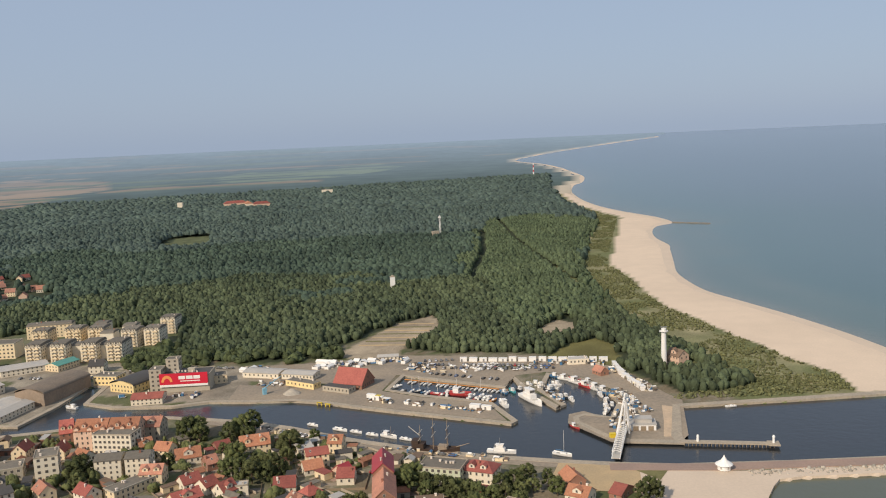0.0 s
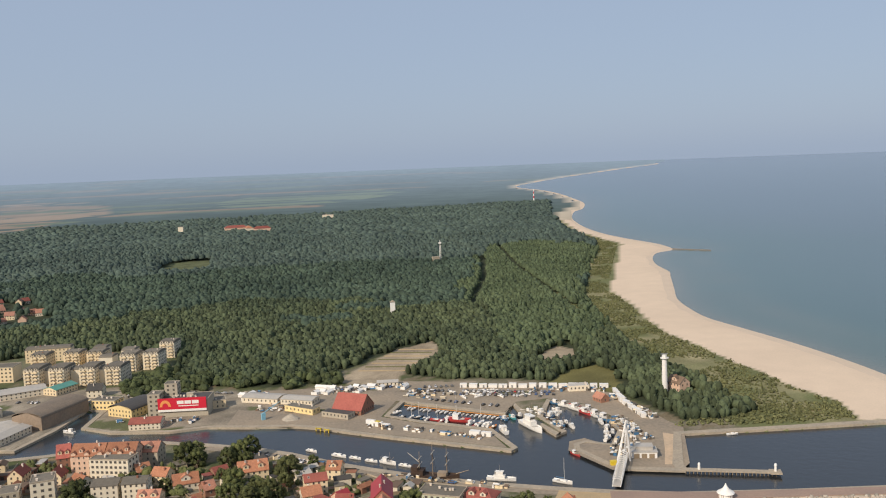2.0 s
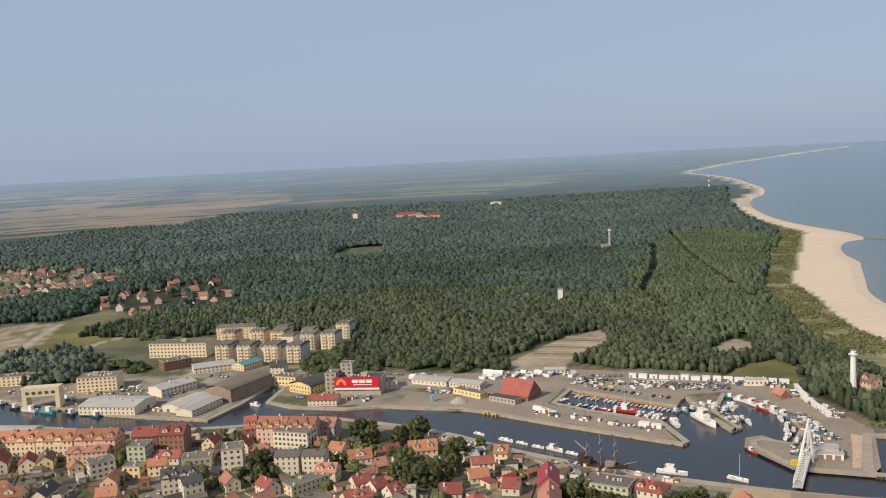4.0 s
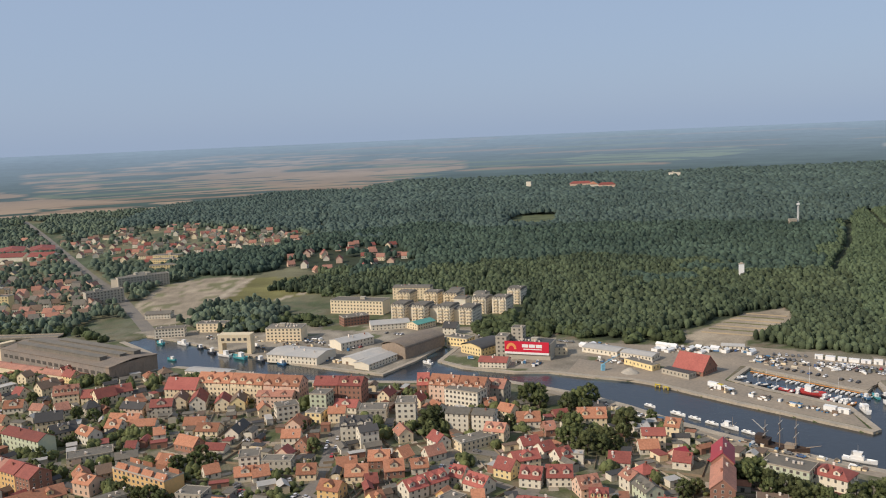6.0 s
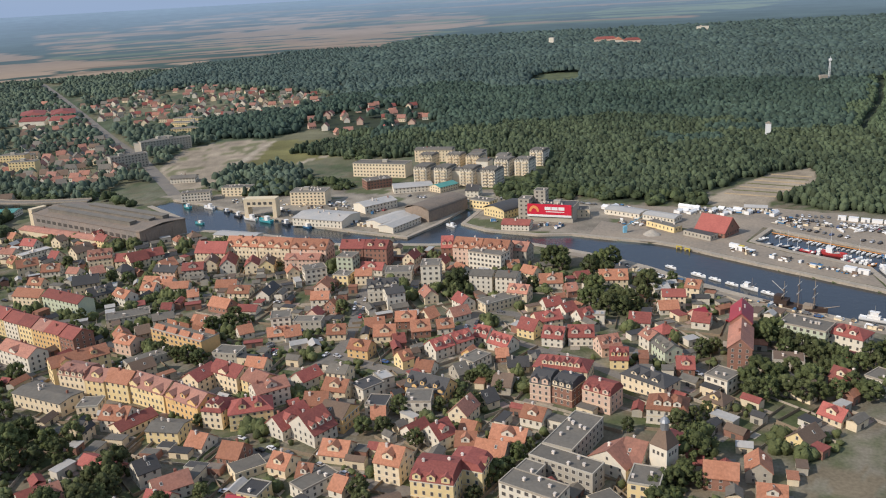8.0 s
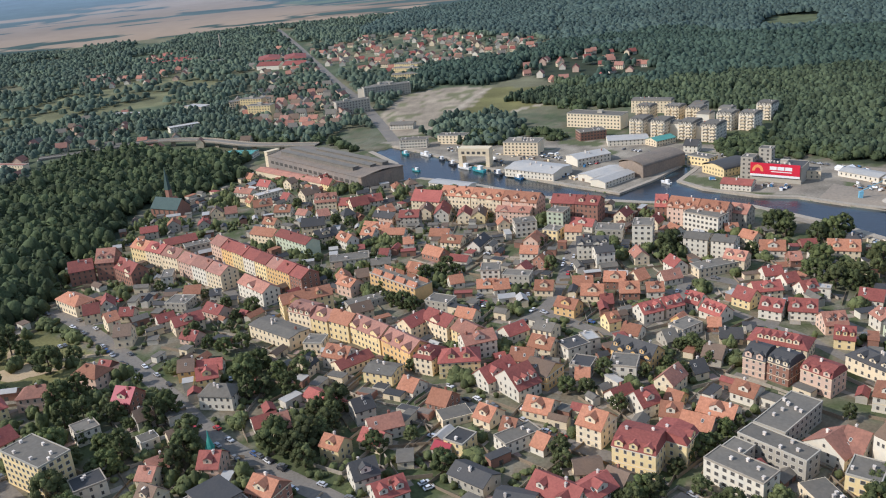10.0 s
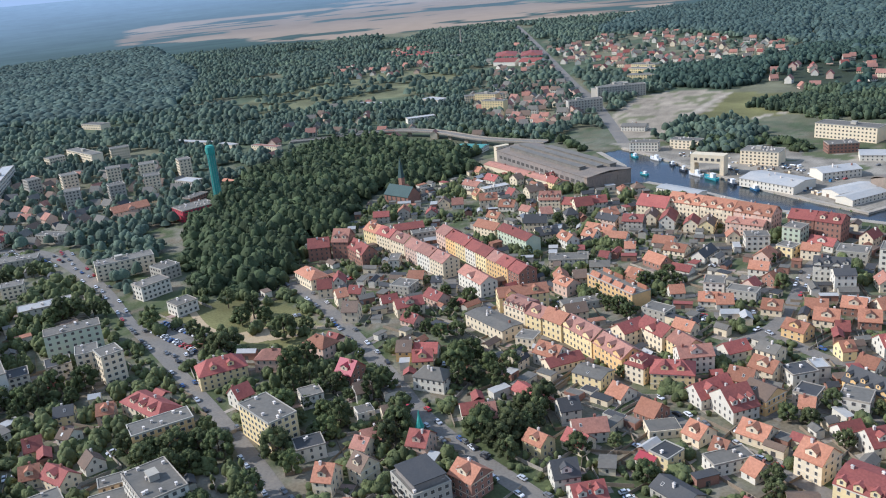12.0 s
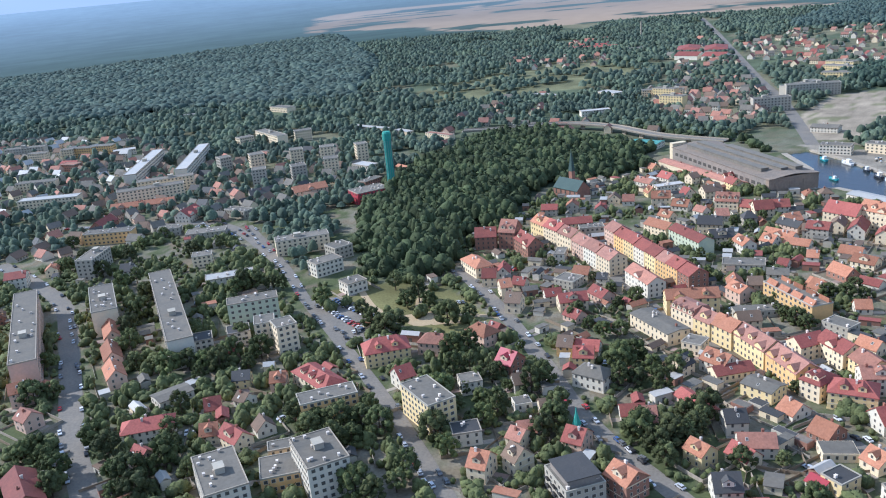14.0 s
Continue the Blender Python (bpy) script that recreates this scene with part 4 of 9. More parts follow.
    # windows
    if windows and hw > 2.6:
        gap = 2.7 if L < 26 else 3.3
        spots = []
        for fl in range(storeys):
            z = fl * hw / storeys + hw / storeys * 0.56
            n = max(1, int((L - 1.2) / gap))
            for k in range(n):
                spots.append(((k + 0.5) / n * (L - 1.0) - a + 0.5, ty * b, z, 0 if ty > 0 else 180))
            n = max(1, int((D - 1.4) / 2.9))
            for k in range(n):
                if r < 420 or L < 30:
                    spots.append((tx * a, (k + 0.5) / n * (D - 1.2) - b + 0.6, z, -90 if tx > 0 else 90))
        if shape == "g" and hr - hw > 3.5:
            spots.append((tx * a, 0.0, hw + (hr - hw) * 0.33, -90 if tx > 0 else 90))
        tall = min(1.0, hw / storeys / 2.95)
        broad = 1.55 if shape == "f" and hw > 6.5 else 1.0
        if r < 336 and len(spots) <= 60:
            for px, py, pz, turn in spots:
                piece("window", WINDOW, root, pose(px, py, pz, 0, 0, turn) @ Matrix.Diagonal((broad, 1, tall, 1)))
        elif r < 1300:
            V, F, idx = [], [], []
            for px, py, pz, turn in spots:
                t = pose(px, py, pz, 0, 0, turn) @ Matrix.Diagonal((broad, 1, tall, 1))
                for spec, mi in (((-0.56, 0.56, -0.02, 0.05, -0.82, 0.80), 0), ((-0.46, 0.46, 0.0, 0.09, -0.70, 0.68), 1))[r > 520:]:
                    v, f = box_data(*spec, base=len(V))
                    V += [tuple(t @ Vector(q)) for q in v]
                    F += f
                    idx += [mi] * 6
            me = mesh_of("glazing", V, F, M["frame"], M["glass"])
            me.polygons.foreach_set("material_index", idx)
            tagged(piece("glazing", me, root), kind="stuff")
    return root


# ---- trees ----
def tree_parts(seed, lobes, tall, wide, leaf, low=0.25):
    """A crown of leaf clusters in lobes round a thin core, and a tapered trunk with limbs; ten metres high."""
    rng = np.random.RandomState(seed)
    V, F = [], []
    centres = []
    for k in range(lobes):
        up = (k + 0.5) / lobes
        a = k * 2.4 + rng.rand()
        reach = wide * (0.14 + 0.36 * math.sqrt(rng.rand())) * math.sin(math.pi * (0.26 + 0.62 * up))
        centres.append((math.cos(a) * reach, math.sin(a) * reach, tall * (low + (0.93 - low) * up + 0.05 * (rng.rand() - 0.5)), wide * (0.10 + 0.08 * rng.rand())))
    for cx, cy, cz, rad in centres:
        # a small uneven leafy mass, and leaf sprays that hide its outline
        i = len(V)
        rows, cols = ((0.85, -0.5), (1.0, 0.1), (0.6, 0.72)), 6
        for rr, zz in rows:
            for k in range(cols):
                t = k * 2 * math.pi / cols + 0.6 * rng.rand()
                q = rad * rr * (0.6 + 0.6 * rng.rand())
                V.append(np.array((cx + math.cos(t) * q, cy + math.sin(t) * q, cz + rad * 0.85 * (zz + 0.4 * (rng.rand() - 0.5)))))
        V.append(np.array((cx, cy, cz + rad * 0.85)))
        for r0 in range(2):
            for k in range(cols):
                a0, b0 = i + r0 * cols + k, i + r0 * cols + (k + 1) % cols
                F += [(a0, b0, b0 + cols), (a0, b0 + cols, a0 + cols)]
        for k in range(cols):
            F.append((i + 2 * cols + k, i + 2 * cols + (k + 1) % cols, i + 3 * cols))
        n = 36
        d = rng.randn(n, 3)
        d[:, 2] = np.where(d[:, 2] < -0.4, -d[:, 2], d[:, 2])
        d /= np.linalg.norm(d, axis=1, keepdims=True)
        c = np.array((cx, cy, cz)) + d * rad * (0.75 + 0.5 * rng.rand(n, 1)) * (1, 1, 0.9)
        for p in c:
            u, w = rng.randn(3), rng.randn(3)
            u *= leaf * 0.72 / np.linalg.norm(u)
            w *= leaf * 0.58 / np.linalg.norm(w)
            i = len(V)
            V += [p - u - w * 0.4, p + u - w * 0.6, p + w * 1.1]
            F.append((i, i + 1, i + 2))
    TV, TF = [], []
    def limb(p0, p1, r0, r1):
        i = len(TV)
        d = (Vector(p1) - Vector(p0)).normalized()
        s = d.orthogonal().normalized()
        t = d.cross(s)
        for p, r in ((p0, r0), (p1, r1)):
            for k in range(6):
                a = k * math.pi / 3
                TV.append(Vector(p) + (s * math.cos(a) + t * math.sin(a)) * r)
        for k in range(6):
            TF.append((i + k, i + (k + 1) % 6, i + 6 + (k + 1) % 6, i + 6 + k))
    limb((0, 0, -0.3), (0, 0, tall * 0.45), 0.32, 0.22)
    limb((0, 0, tall * 0.45), (0.2, 0.1, tall * 0.8), 0.22, 0.08)
    for cx, cy, cz, rad in centres[:5]:
        limb((0, 0, tall * 0.33), (cx * 0.8, cy * 0.8, cz), 0.14, 0.05)
    return (V, F), (TV, TF)


TREES = []
M["leaf_copper"] = mat("leaf_copper", (0.075, 0.04, 0.04), 0.6, 1.0, 0.4, 0.05, piece=0.3, island=0.4, spec=0.3)
for seed, lobes, tall, wide, leaf, low, material, words in (
    (1, 27, 10, 9.4, 0.46, 0.25, "leaf", "broad leafy green tree"),
    (2, 25, 10, 8.4, 0.45, 0.28, "leaf", "rounded leafy green tree"),
    (3, 30, 10, 10.4, 0.50, 0.22, "leaf_dark", "dense dark green broadleaf tree"),
    (4, 25, 10, 7.6, 0.44, 0.20, "leaf_dark", "tall dark green tree"),
    (5, 26, 10, 9.2, 0.46, 0.26, "leaf_light", "light green leafy tree"),
    (6, 20, 10, 4.2, 0.40, 0.10, "leaf_dark", "slender dark green poplar"),
):
    if material not in M:
        M[material] = mat(material, (0.085, 0.105, 0.035), 0.85, 1.3, 0.5, 0.05, 0.5, piece=0.3, island=0.26, spec=0.2, tint=(0.10, 0.105, 0.035))
    crown, trunk = tree_parts(seed, lobes, tall, wide, leaf, low)
    crown = mesh_of("crown", *crown, M[material])
    crown.polygons.foreach_set("use_smooth", np.ones(len(crown.polygons), bool))
    TREES.append((crown, mesh_of("trunk", *trunk, M["bark"]), words))
PLANTED = []
rng_tree = random.Random(11)


def tree(x, y, h, proto):
    crown, trunk, words = TREES[proto]
    PLANTED.append((x, y))
    root = new("tree")
    k = h / 10
    root.matrix_basis = pose(x, y, 0, 0, 0, rng_tree.uniform(0, 360)) @ Matrix.Diagonal((k * rng_tree.uniform(0.88, 1.12), k * rng_tree.uniform(0.88, 1.12), k, 1))
    tagged(root, words + " with an uneven crown among the houses", "tree", "town trees")
    piece("crown", crown, root)
    piece("trunk", trunk, root)


def off_street(x, y, gap):
    P = np.array([[x, y]])
    for line, width in ROADS:
        if away(line, P[:, 0], P[:, 1])[0] < width / 2 + gap:
            return False
    return True


def clear_of(x, y, gap):
    for bx, by, rot, L, D in BUILT:
        dx, dy = x - bx, y - by
        if abs(dx) > 90 or abs(dy) > 90:
            continue
        c, s = math.cos(radians(rot)), math.sin(radians(rot))
        u, v = abs(dx * c + dy * s) - L / 2, abs(-dx * s + dy * c) - D / 2
        if max(u, 0) ** 2 + max(v, 0) ** 2 < gap * gap:
            return False
    return True


TALL, MIDDLE, LOW = (9.0, 14.0), (7.0, 11.5), (5.5, 9.5)


def trees_at(size, *places):
    for x, y in places:
        if not off_street(x, y, 1.6):
            continue
        proto = rng_tree.choice((0, 0, 1, 2, 2, 3, 4))
        tree(x, y, rng_tree.uniform(*size), proto)


# ---- the buildings of the town, from the park to the quays ----
house(-257.7, 336.2, 35, 10.7, 9.1, 3.4, 6.8, "g", "white", "orange", 1)
house(-482.0, 250.2, 39, 11.4, 14.6, 11.8, 18.5, "g", "brick", "pink", 2)
house(-489.9, 236.0, 58, 14.0, 11.8, 9.2, 14.2, "g", "brick", "dark", 0)
house(-461.8, 251.8, 173, 23.2, 10.9, 8.4, 13.4, "g", "brick", "dark", 2)


def house_row(x, y, rot, L, D, hw, hr, looks, dormers=0):
    """Town houses wall to wall in one line, each with its own plaster, roof and slightly other height."""
    n = len(looks)
    c, s = math.cos(radians(rot)), math.sin(radians(rot))
    for k, (wall, roof) in enumerate(looks):
        u = ((k + 0.5) / n - 0.5) * L
        step = 0.45 * (k % 2)
        house(x + u * c, y + u * s, rot, L / n, D + 0.3 * (k % 2), hw + step, hr + step, "g", wall, roof, dormers)


house_row(-469.3, 279.0, 0, 49.4, 12, 10, 14, (("yellow", "orange"), ("cream", "red"), ("cream", "mauve")), 1)
house_row(-416.4, 274.4, 174, 47.4, 12, 10.4, 14, (("cream", "mauve"), ("white", "mauve"), ("pink", "mauve")))
house_row(-419.6, 302.0, 170, 52.9, 12, 10.4, 14, (("white", "dark"), ("yellow", "dark"), ("ochre", "dark"), ("pink", "mauve")))
house_row(-368.3, 293.2, 171, 48.3, 12, 10.4, 14, (("brick", "dark"), ("ochre", "dark"), ("ochre", "mauve"), ("yellow", "dark")))
house(-435.2, 336.8, 6, 20.0, 10.9, 7.6, 11.0, "g", "cream", "orange", 0)
house(-365.6, 269.8, 170, 26.6, 10.9, 8.4, 11.8, "g", "white", "pink", 1)
house(-436.7, 260.3, 47, 6.7, 13.4, 6.0, 6.0, "f", "white", "grey", 0)
house(-400.4, 251.8, 36, 9.5, 9.1, 5.0, 8.4, "g", "cream", "orange", 0)
house(-385.8, 255.7, 43, 6.0, 7.3, 5.0, 7.5, "g", "white", "slate", 0)
house(-367.6, 241.7, 1, 13.3, 9.1, 4.2, 7.6, "g", "pink", "red", 0)
house(-396.7, 239.9, 24, 12.8, 12, 5, 5, "f", "grey", "grey", 0, name="outbuilding", category="outbuilding", label="low grey outbuilding with a flat grey felt roof")
house(-367.5, 222.8, 70, 15.3, 10.0, 5.9, 9.3, "g", "cream", "red", 1)
house(-427.7, 204.9, 57, 8.4, 10.0, 5.9, 10.1, "g", "cream", "dark", 0)
house(-451.0, 208.6, 178, 22.0, 11.8, 6.7, 10.1, "h", "cream", "orange", 0)
house(-406.6, 203.4, 74, 6.4, 10.0, 6.7, 10.1, "g", "cream", "orange", 0)
house(-409.6, 215.3, 33, 8.1, 7.3, 4.2, 7.6, "g", "cream", "red", 0)
house(-383.6, 196.5, 44, 8.6, 10.0, 6.7, 10.9, "g", "cream", "brown", 0)
house(-315.2, 239.0, 177, 31.2, 12.7, 6.7, 7.5, "g", "cream", "grey", 0)
house(-353.3, 215.1, 11, 9.9, 8.2, 3.4, 6.8, "g", "pink", "red", 0)
house(-405.0, 336.0, 172, 33.9, 10.9, 8.8, 11.7, "g", "green", "dark", 0)
house(-421.4, 366.5, 41, 15.4, 11.8, 6.7, 10.9, "g", "cream", "slate", 0)
house(-400.4, 356.1, 63, 15.0, 10.0, 5.0, 9.2, "g", "cream", "slate", 1)
house(-379.9, 355.5, 166, 13.5, 9.1, 5.9, 9.3, "g", "white", "orange", 1)
house(-377.3, 374.3, 8, 9.7, 9.1, 3.8, 7.6, "g", "white", "orange", 1)
house(-364.7, 383.9, 24, 15.4, 9.1, 2.9, 5.8, "g", "white", "orange", 0)
house(-339.1, 368.2, 38, 6.4, 9.1, 5.5, 8.4, "g", "white", "orange", 0)
house(-344.1, 351.4, 22, 6.0, 8.2, 2.9, 5.8, "g", "white", "red", 0)
house(-356.4, 332.8, 45, 23.5, 12, 4.5, 4.5, "f", "white", "grey", 0, name="outbuilding", category="outbuilding", label="low white outbuilding with a flat grey felt roof")
house(-331.9, 333.9, 43, 11.5, 8.2, 5.0, 7.5, "g", "white", "grey", 0)
house(-311.5, 341.0, 5, 8.4, 8.2, 2.9, 5.8, "g", "white", "orange", 0)
house(-324.1, 299.5, 176, 11.5, 10.0, 6.3, 9.2, "g", "pink", "orange", 1)
house(-331.5, 317.0, 54, 7.5, 9.1, 3.4, 6.8, "g", "grey", "brown", 0)
house(-327.3, 269.4, 60, 26.7, 11, 9.2, 12.8, "g", "yellow", "orange", 2)
house(-312.6, 256.6, 2, 15.5, 12, 9.6, 13.4, "m", "cream", "mauve", 4)
house(-299.2, 257.1, 2, 11.0, 12, 9.2, 12.9, "g", "yellow", "mauve", 1)
house(-287.1, 258.0, 180, 14.1, 12, 9.6, 13.4, "g", "yellow", "orange", 0)
house(-268.3, 257.3, 171, 23.4, 12, 9.2, 13.2, "g", "yellow", "mauve", 3)
house(-245.2, 253.6, 168, 21.8, 12, 8.6, 12.5, "g", "ochre", "mauve", 3)
house(-229.3, 251.4, 8, 9.3, 13, 8.2, 11.8, "h", "cream", "red", 2)
house(-216.3, 255.8, 37, 18, 13, 7.8, 11.5, "h", "yellow", "red", 2)
house(-378.0, 438.5, 11, 22.2, 14, 9, 15, "g", "cream", "red", 0)
house(-358.8, 448.7, 8, 23.7, 14, 12, 17, "g", "cream", "orange", 4)
house(-334.6, 451.7, 5, 23.5, 14, 12, 17, "g", "cream", "orange", 4)
house(-309.6, 454.5, 7, 25.3, 14, 12, 17, "g", "pink", "orange", 4)
house(-370.5, 424.4, 120, 14.2, 9.1, 5.9, 9.3, "g", "cream", "brown", 0)
house(-358.1, 427.5, 121, 19.0, 10.0, 5.9, 10.1, "g", "white", "dark", 0)
house(-340.0, 428.6, 120, 13.8, 9.1, 5.9, 9.3, "g", "cream", "dark", 0)
house(-331.2, 433.0, 119, 16.0, 9.1, 5.9, 9.3, "g", "yellow", "brown", 0)
house(-369.2, 406.0, 29, 13.4, 10.9, 7.6, 11.0, "g", "grey", "dark", 1)
house(-397.3, 412.5, 75, 10.8, 10, 5, 9, "g", "cream", "orange", 0)
house(-381.2, 386.8, 11, 19.9, 8.2, 3.4, 6.8, "g", "white", "orange", 1)
house(-434.3, 416.9, 28, 16.7, 10, 5, 9, "g", "cream", "dark", 1)
house(-333.6, 393.2, 21, 12.8, 9.1, 3.4, 6.8, "g", "white", "orange", 0)
house(-318.5, 386.4, 13, 13.5, 9.1, 3.4, 6.8, "g", "cream", "orange", 1)
house(-300.5, 388.9, 102, 17.1, 8.2, 4.2, 7.6, "g", "white", "slate", 0)
house(-296.5, 363.9, 10, 12.0, 7.3, 2.5, 5.0, "g", "white", "red", 0)
house(-264.5, 349.9, 31, 10.5, 11.5, 7.7, 7.7, "f", "white", "grey", 0)
house(-276.7, 333.4, 52, 7.7, 8.2, 3.4, 6.8, "g", "white", "orange", 0)
house(-266.4, 306.7, 8, 13.4, 10, 5, 5, "f", "grey", "grey", 0, name="outbuilding", category="outbuilding", label="low grey outbuilding with a flat grey felt roof")
house(-243.6, 299.0, 6, 10.3, 8.2, 4.2, 7.6, "g", "cream", "orange", 0)
house(-309.4, 443.2, 14, 23.7, 10.0, 7.6, 10.1, "g", "pink", "pink", 2)
house(-280.5, 459.5, 14, 15.4, 14, 13, 17, "g", "brick", "red", 0)
house(-264.4, 462.9, 9, 15.4, 14, 13, 17, "g", "brick", "red", 2)
house(-275.7, 442.5, 7, 11.0, 12, 12, 12, "f", "green", "grey", 0)
house(-259.2, 445.5, 4, 15.2, 9.1, 4.2, 7.6, "g", "white", "red", 1)
house(-267.8, 422.9, 3, 10.2, 9.6, 6.9, 6.9, "f", "yellow", "grey", 0)
house(-256.1, 427.5, 20, 10.3, 9.1, 6.3, 9.2, "g", "cream", "orange", 0)
house(-288.4, 422.2, 43, 13.8, 10.6, 9.5, 9.5, "f", "white", "grey", 0)
house(-270.4, 404.0, 101, 11.4, 9.1, 5.9, 9.3, "g", "pink", "orange", 0)
house(-263.4, 388.3, 21, 10.6, 8.2, 4.2, 7.6, "g", "white", "orange", 0)
house(-248.3, 379.5, 81, 8.7, 9.1, 4.6, 8.4, "g", "brick", "orange", 0)
house(-251.3, 362.6, 94, 6.7, 8.2, 5.0, 8.4, "g", "pink", "red", 0)
house(-248.5, 352.1, 17, 15.3, 8.6, 6.0, 6.0, "f", "grey", "grey", 0)
house(-231.4, 405.6, 27, 17.9, 11.8, 9.2, 12.6, "g", "white", "slate", 4)
house(-218.9, 394.9, 42, 10.4, 10, 10, 12, "g", "white", "slate", 0)
house(-237.2, 438.3, 20, 16.5, 13.4, 6.9, 6.9, "f", "grey", "grey", 0)
house(-215.5, 438.5, 20, 11.7, 14, 13, 13, "f", "white", "grey", 0)
house(-243.7, 469.0, 92, 11.5, 8.2, 5.5, 9.3, "g", "cream", "dark", 0)
house(-225.9, 487.8, 19, 7.6, 14.6, 9.2, 15.1, "g", "brick", "red", 2)
house(-207.4, 481.6, 180, 18.8, 14, 12, 17, "g", "pink", "orange", 5)
house(-188.4, 481.7, 179, 17.1, 14, 12, 17, "g", "pink", "orange", 5)
house(-176.4, 492.5, 177, 11.6, 12.7, 9.2, 13.4, "g", "grey", "pink", 1)
house(-190.6, 471.6, 171, 23.3, 12, 12, 12, "f", "white", "grey", 0, name="apartment_block", category="apartment block", label="pale rendered flat-roofed apartment block with rows of windows")
house(-201.6, 451.9, 147, 9.8, 9.1, 5.9, 9.3, "g", "white", "orange", 0)
house(-180.2, 434.4, 5, 13.6, 11.8, 10.9, 12.6, "g", "white", "grey", 0)
house(-165.3, 435.9, 4, 12.4, 11.8, 10.9, 12.6, "g", "white", "grey", 0)
house(-162.2, 411.6, 53, 23.6, 9.6, 5.2, 5.2, "f", "cream", "grey", 0)
house(-213.3, 360.7, 31, 10.4, 9.1, 3.8, 7.6, "g", "white", "orange", 0)
house(-200.2, 371.8, 22, 11.0, 10.0, 4.6, 8.4, "g", "brick", "orange", 1)
house(-202.4, 351.5, 23, 11.3, 10.0, 4.2, 8.4, "g", "cream", "orange", 1)
house(-187.7, 362.6, 31, 9.9, 10.0, 4.2, 8.4, "g", "brick", "orange", 1)
house(-190.4, 379.7, 67, 7.3, 9.1, 4.2, 8.4, "g", "cream", "orange", 0)
house(-176.8, 369.2, 32, 8.6, 9.1, 4.2, 7.6, "g", "white", "orange", 1)
house(-228.1, 346.8, 23, 9.7, 9.1, 3.8, 7.6, "g", "cream", "orange", 1)
house(-249.9, 337.7, 43, 8.5, 10.0, 3.8, 7.6, "g", "white", "orange", 0)
house(-204.5, 330.5, 180, 11.3, 9.1, 5.0, 8.4, "g", "ochre", "orange", 1)
house(-192.0, 346.4, 36, 6.0, 8.2, 3.4, 6.8, "g", "brick", "dark", 0)
house(-178.7, 325.1, 58, 6.3, 8.2, 5.0, 8.4, "g", "yellow", "orange", 1)
house(-165.3, 321.1, 1, 8.6, 9.1, 3.4, 6.8, "g", "white", "orange", 0)
house(-167.7, 342.2, 58, 11.0, 10.0, 5.5, 9.3, "g", "white", "red", 2)
house(-161.4, 352.8, 57, 10.2, 10.0, 5.5, 9.3, "g", "white", "red", 2)
house(-152.6, 364.6, 170, 7.3, 10.0, 4.2, 8.4, "g", "white", "red", 2)
house(-140.3, 357.4, 161, 11.9, 10.0, 4.2, 8.4, "g", "white", "red", 3)
house(-152.0, 342.9, 84, 6.0, 6.4, 3.4, 5.9, "g", "ochre", "orange", 0)
house(-137.0, 346.3, 24, 6.0, 8.2, 2.9, 5.8, "g", "brick", "orange", 0)
house(-175.2, 471.4, 35, 7.9, 9.1, 4.2, 7.6, "g", "white", "orange", 1)
house(-160.1, 461.3, 165, 9.6, 9.1, 5.0, 8.4, "g", "cream", "orange", 0)
house(-144.3, 450.4, 21, 13.5, 10.0, 4.2, 8.4, "g", "white", "orange", 1)
house(-110.2, 461.9, 18, 16.1, 12.7, 5.9, 10.1, "g", "cream", "orange", 2)
house(-154.1, 423.4, 1, 11.5, 10.9, 6.7, 10.1, "g", "cream", "pink", 2)
house(-133.2, 414.5, 40, 9.7, 9.1, 4.2, 7.6, "g", "white", "red", 0)
house(-123.0, 409.1, 55, 8.1, 9.1, 4.2, 7.6, "g", "white", "dark", 0)
house(-111.9, 401.5, 52, 8.6, 10.0, 4.2, 8.4, "g", "white", "dark", 1)
house(-129.4, 439.8, 36, 6.3, 9.1, 4.2, 7.6, "g", "brick", "pink", 0)
house(-129.9, 466.5, 33, 8.3, 9.1, 3.4, 5.9, "g", "brick", "red", 0)
house(-133.1, 378.2, 166, 10.0, 10.0, 5.0, 9.2, "g", "yellow", "red", 0)
house(-128.8, 392.1, 40, 14.0, 10.0, 5.0, 8.4, "g", "cream", "red", 1)
house(-118.4, 371.8, 2, 10.5, 10.9, 5.0, 9.2, "g", "white", "red", 2)
house(-106.6, 376.9, 17, 12.4, 10.9, 5.0, 9.2, "g", "white", "red", 2)
house(-104.3, 404.3, 8, 6.2, 5.8, 5.2, 5.2, "f", "white", "white", 0)
house(-83.2, 405.7, 5, 10.8, 10.0, 3.8, 7.6, "g", "white", "red", 0)
house(-73.1, 428.3, 22, 10.2, 9.1, 3.4, 6.8, "g", "white", "orange", 0)
house(-71.9, 437.4, 15, 12.0, 10.0, 7.6, 10.1, "g", "cream", "dark", 0)
house(-63.9, 458.3, 173, 8.1, 10.0, 5.9, 9.3, "g", "cream", "orange", 1)
house(-82.8, 457.1, 33, 8.9, 10, 4, 6, "g", "white", "white", 0, name="shed", category="shed", label="long white harbour shed with a pale sheet roof")
house(-91.4, 368.5, 37, 10.1, 10.9, 5.0, 9.2, "g", "pink", "pink", 2)
house(-72.5, 380.2, 135, 8.7, 9.1, 6.3, 9.2, "g", "white", "pink", 1)
house(-63.7, 370.0, 129, 12.5, 9.1, 6.3, 9.2, "g", "green", "grey", 2)
house(-56.2, 421.0, 45, 7.0, 9.1, 3.4, 6.8, "g", "pink", "crimson", 0)
house(-358.4, 163.6, 12, 14.6, 10.9, 6.3, 10.1, "h", "pink", "orange", 0)
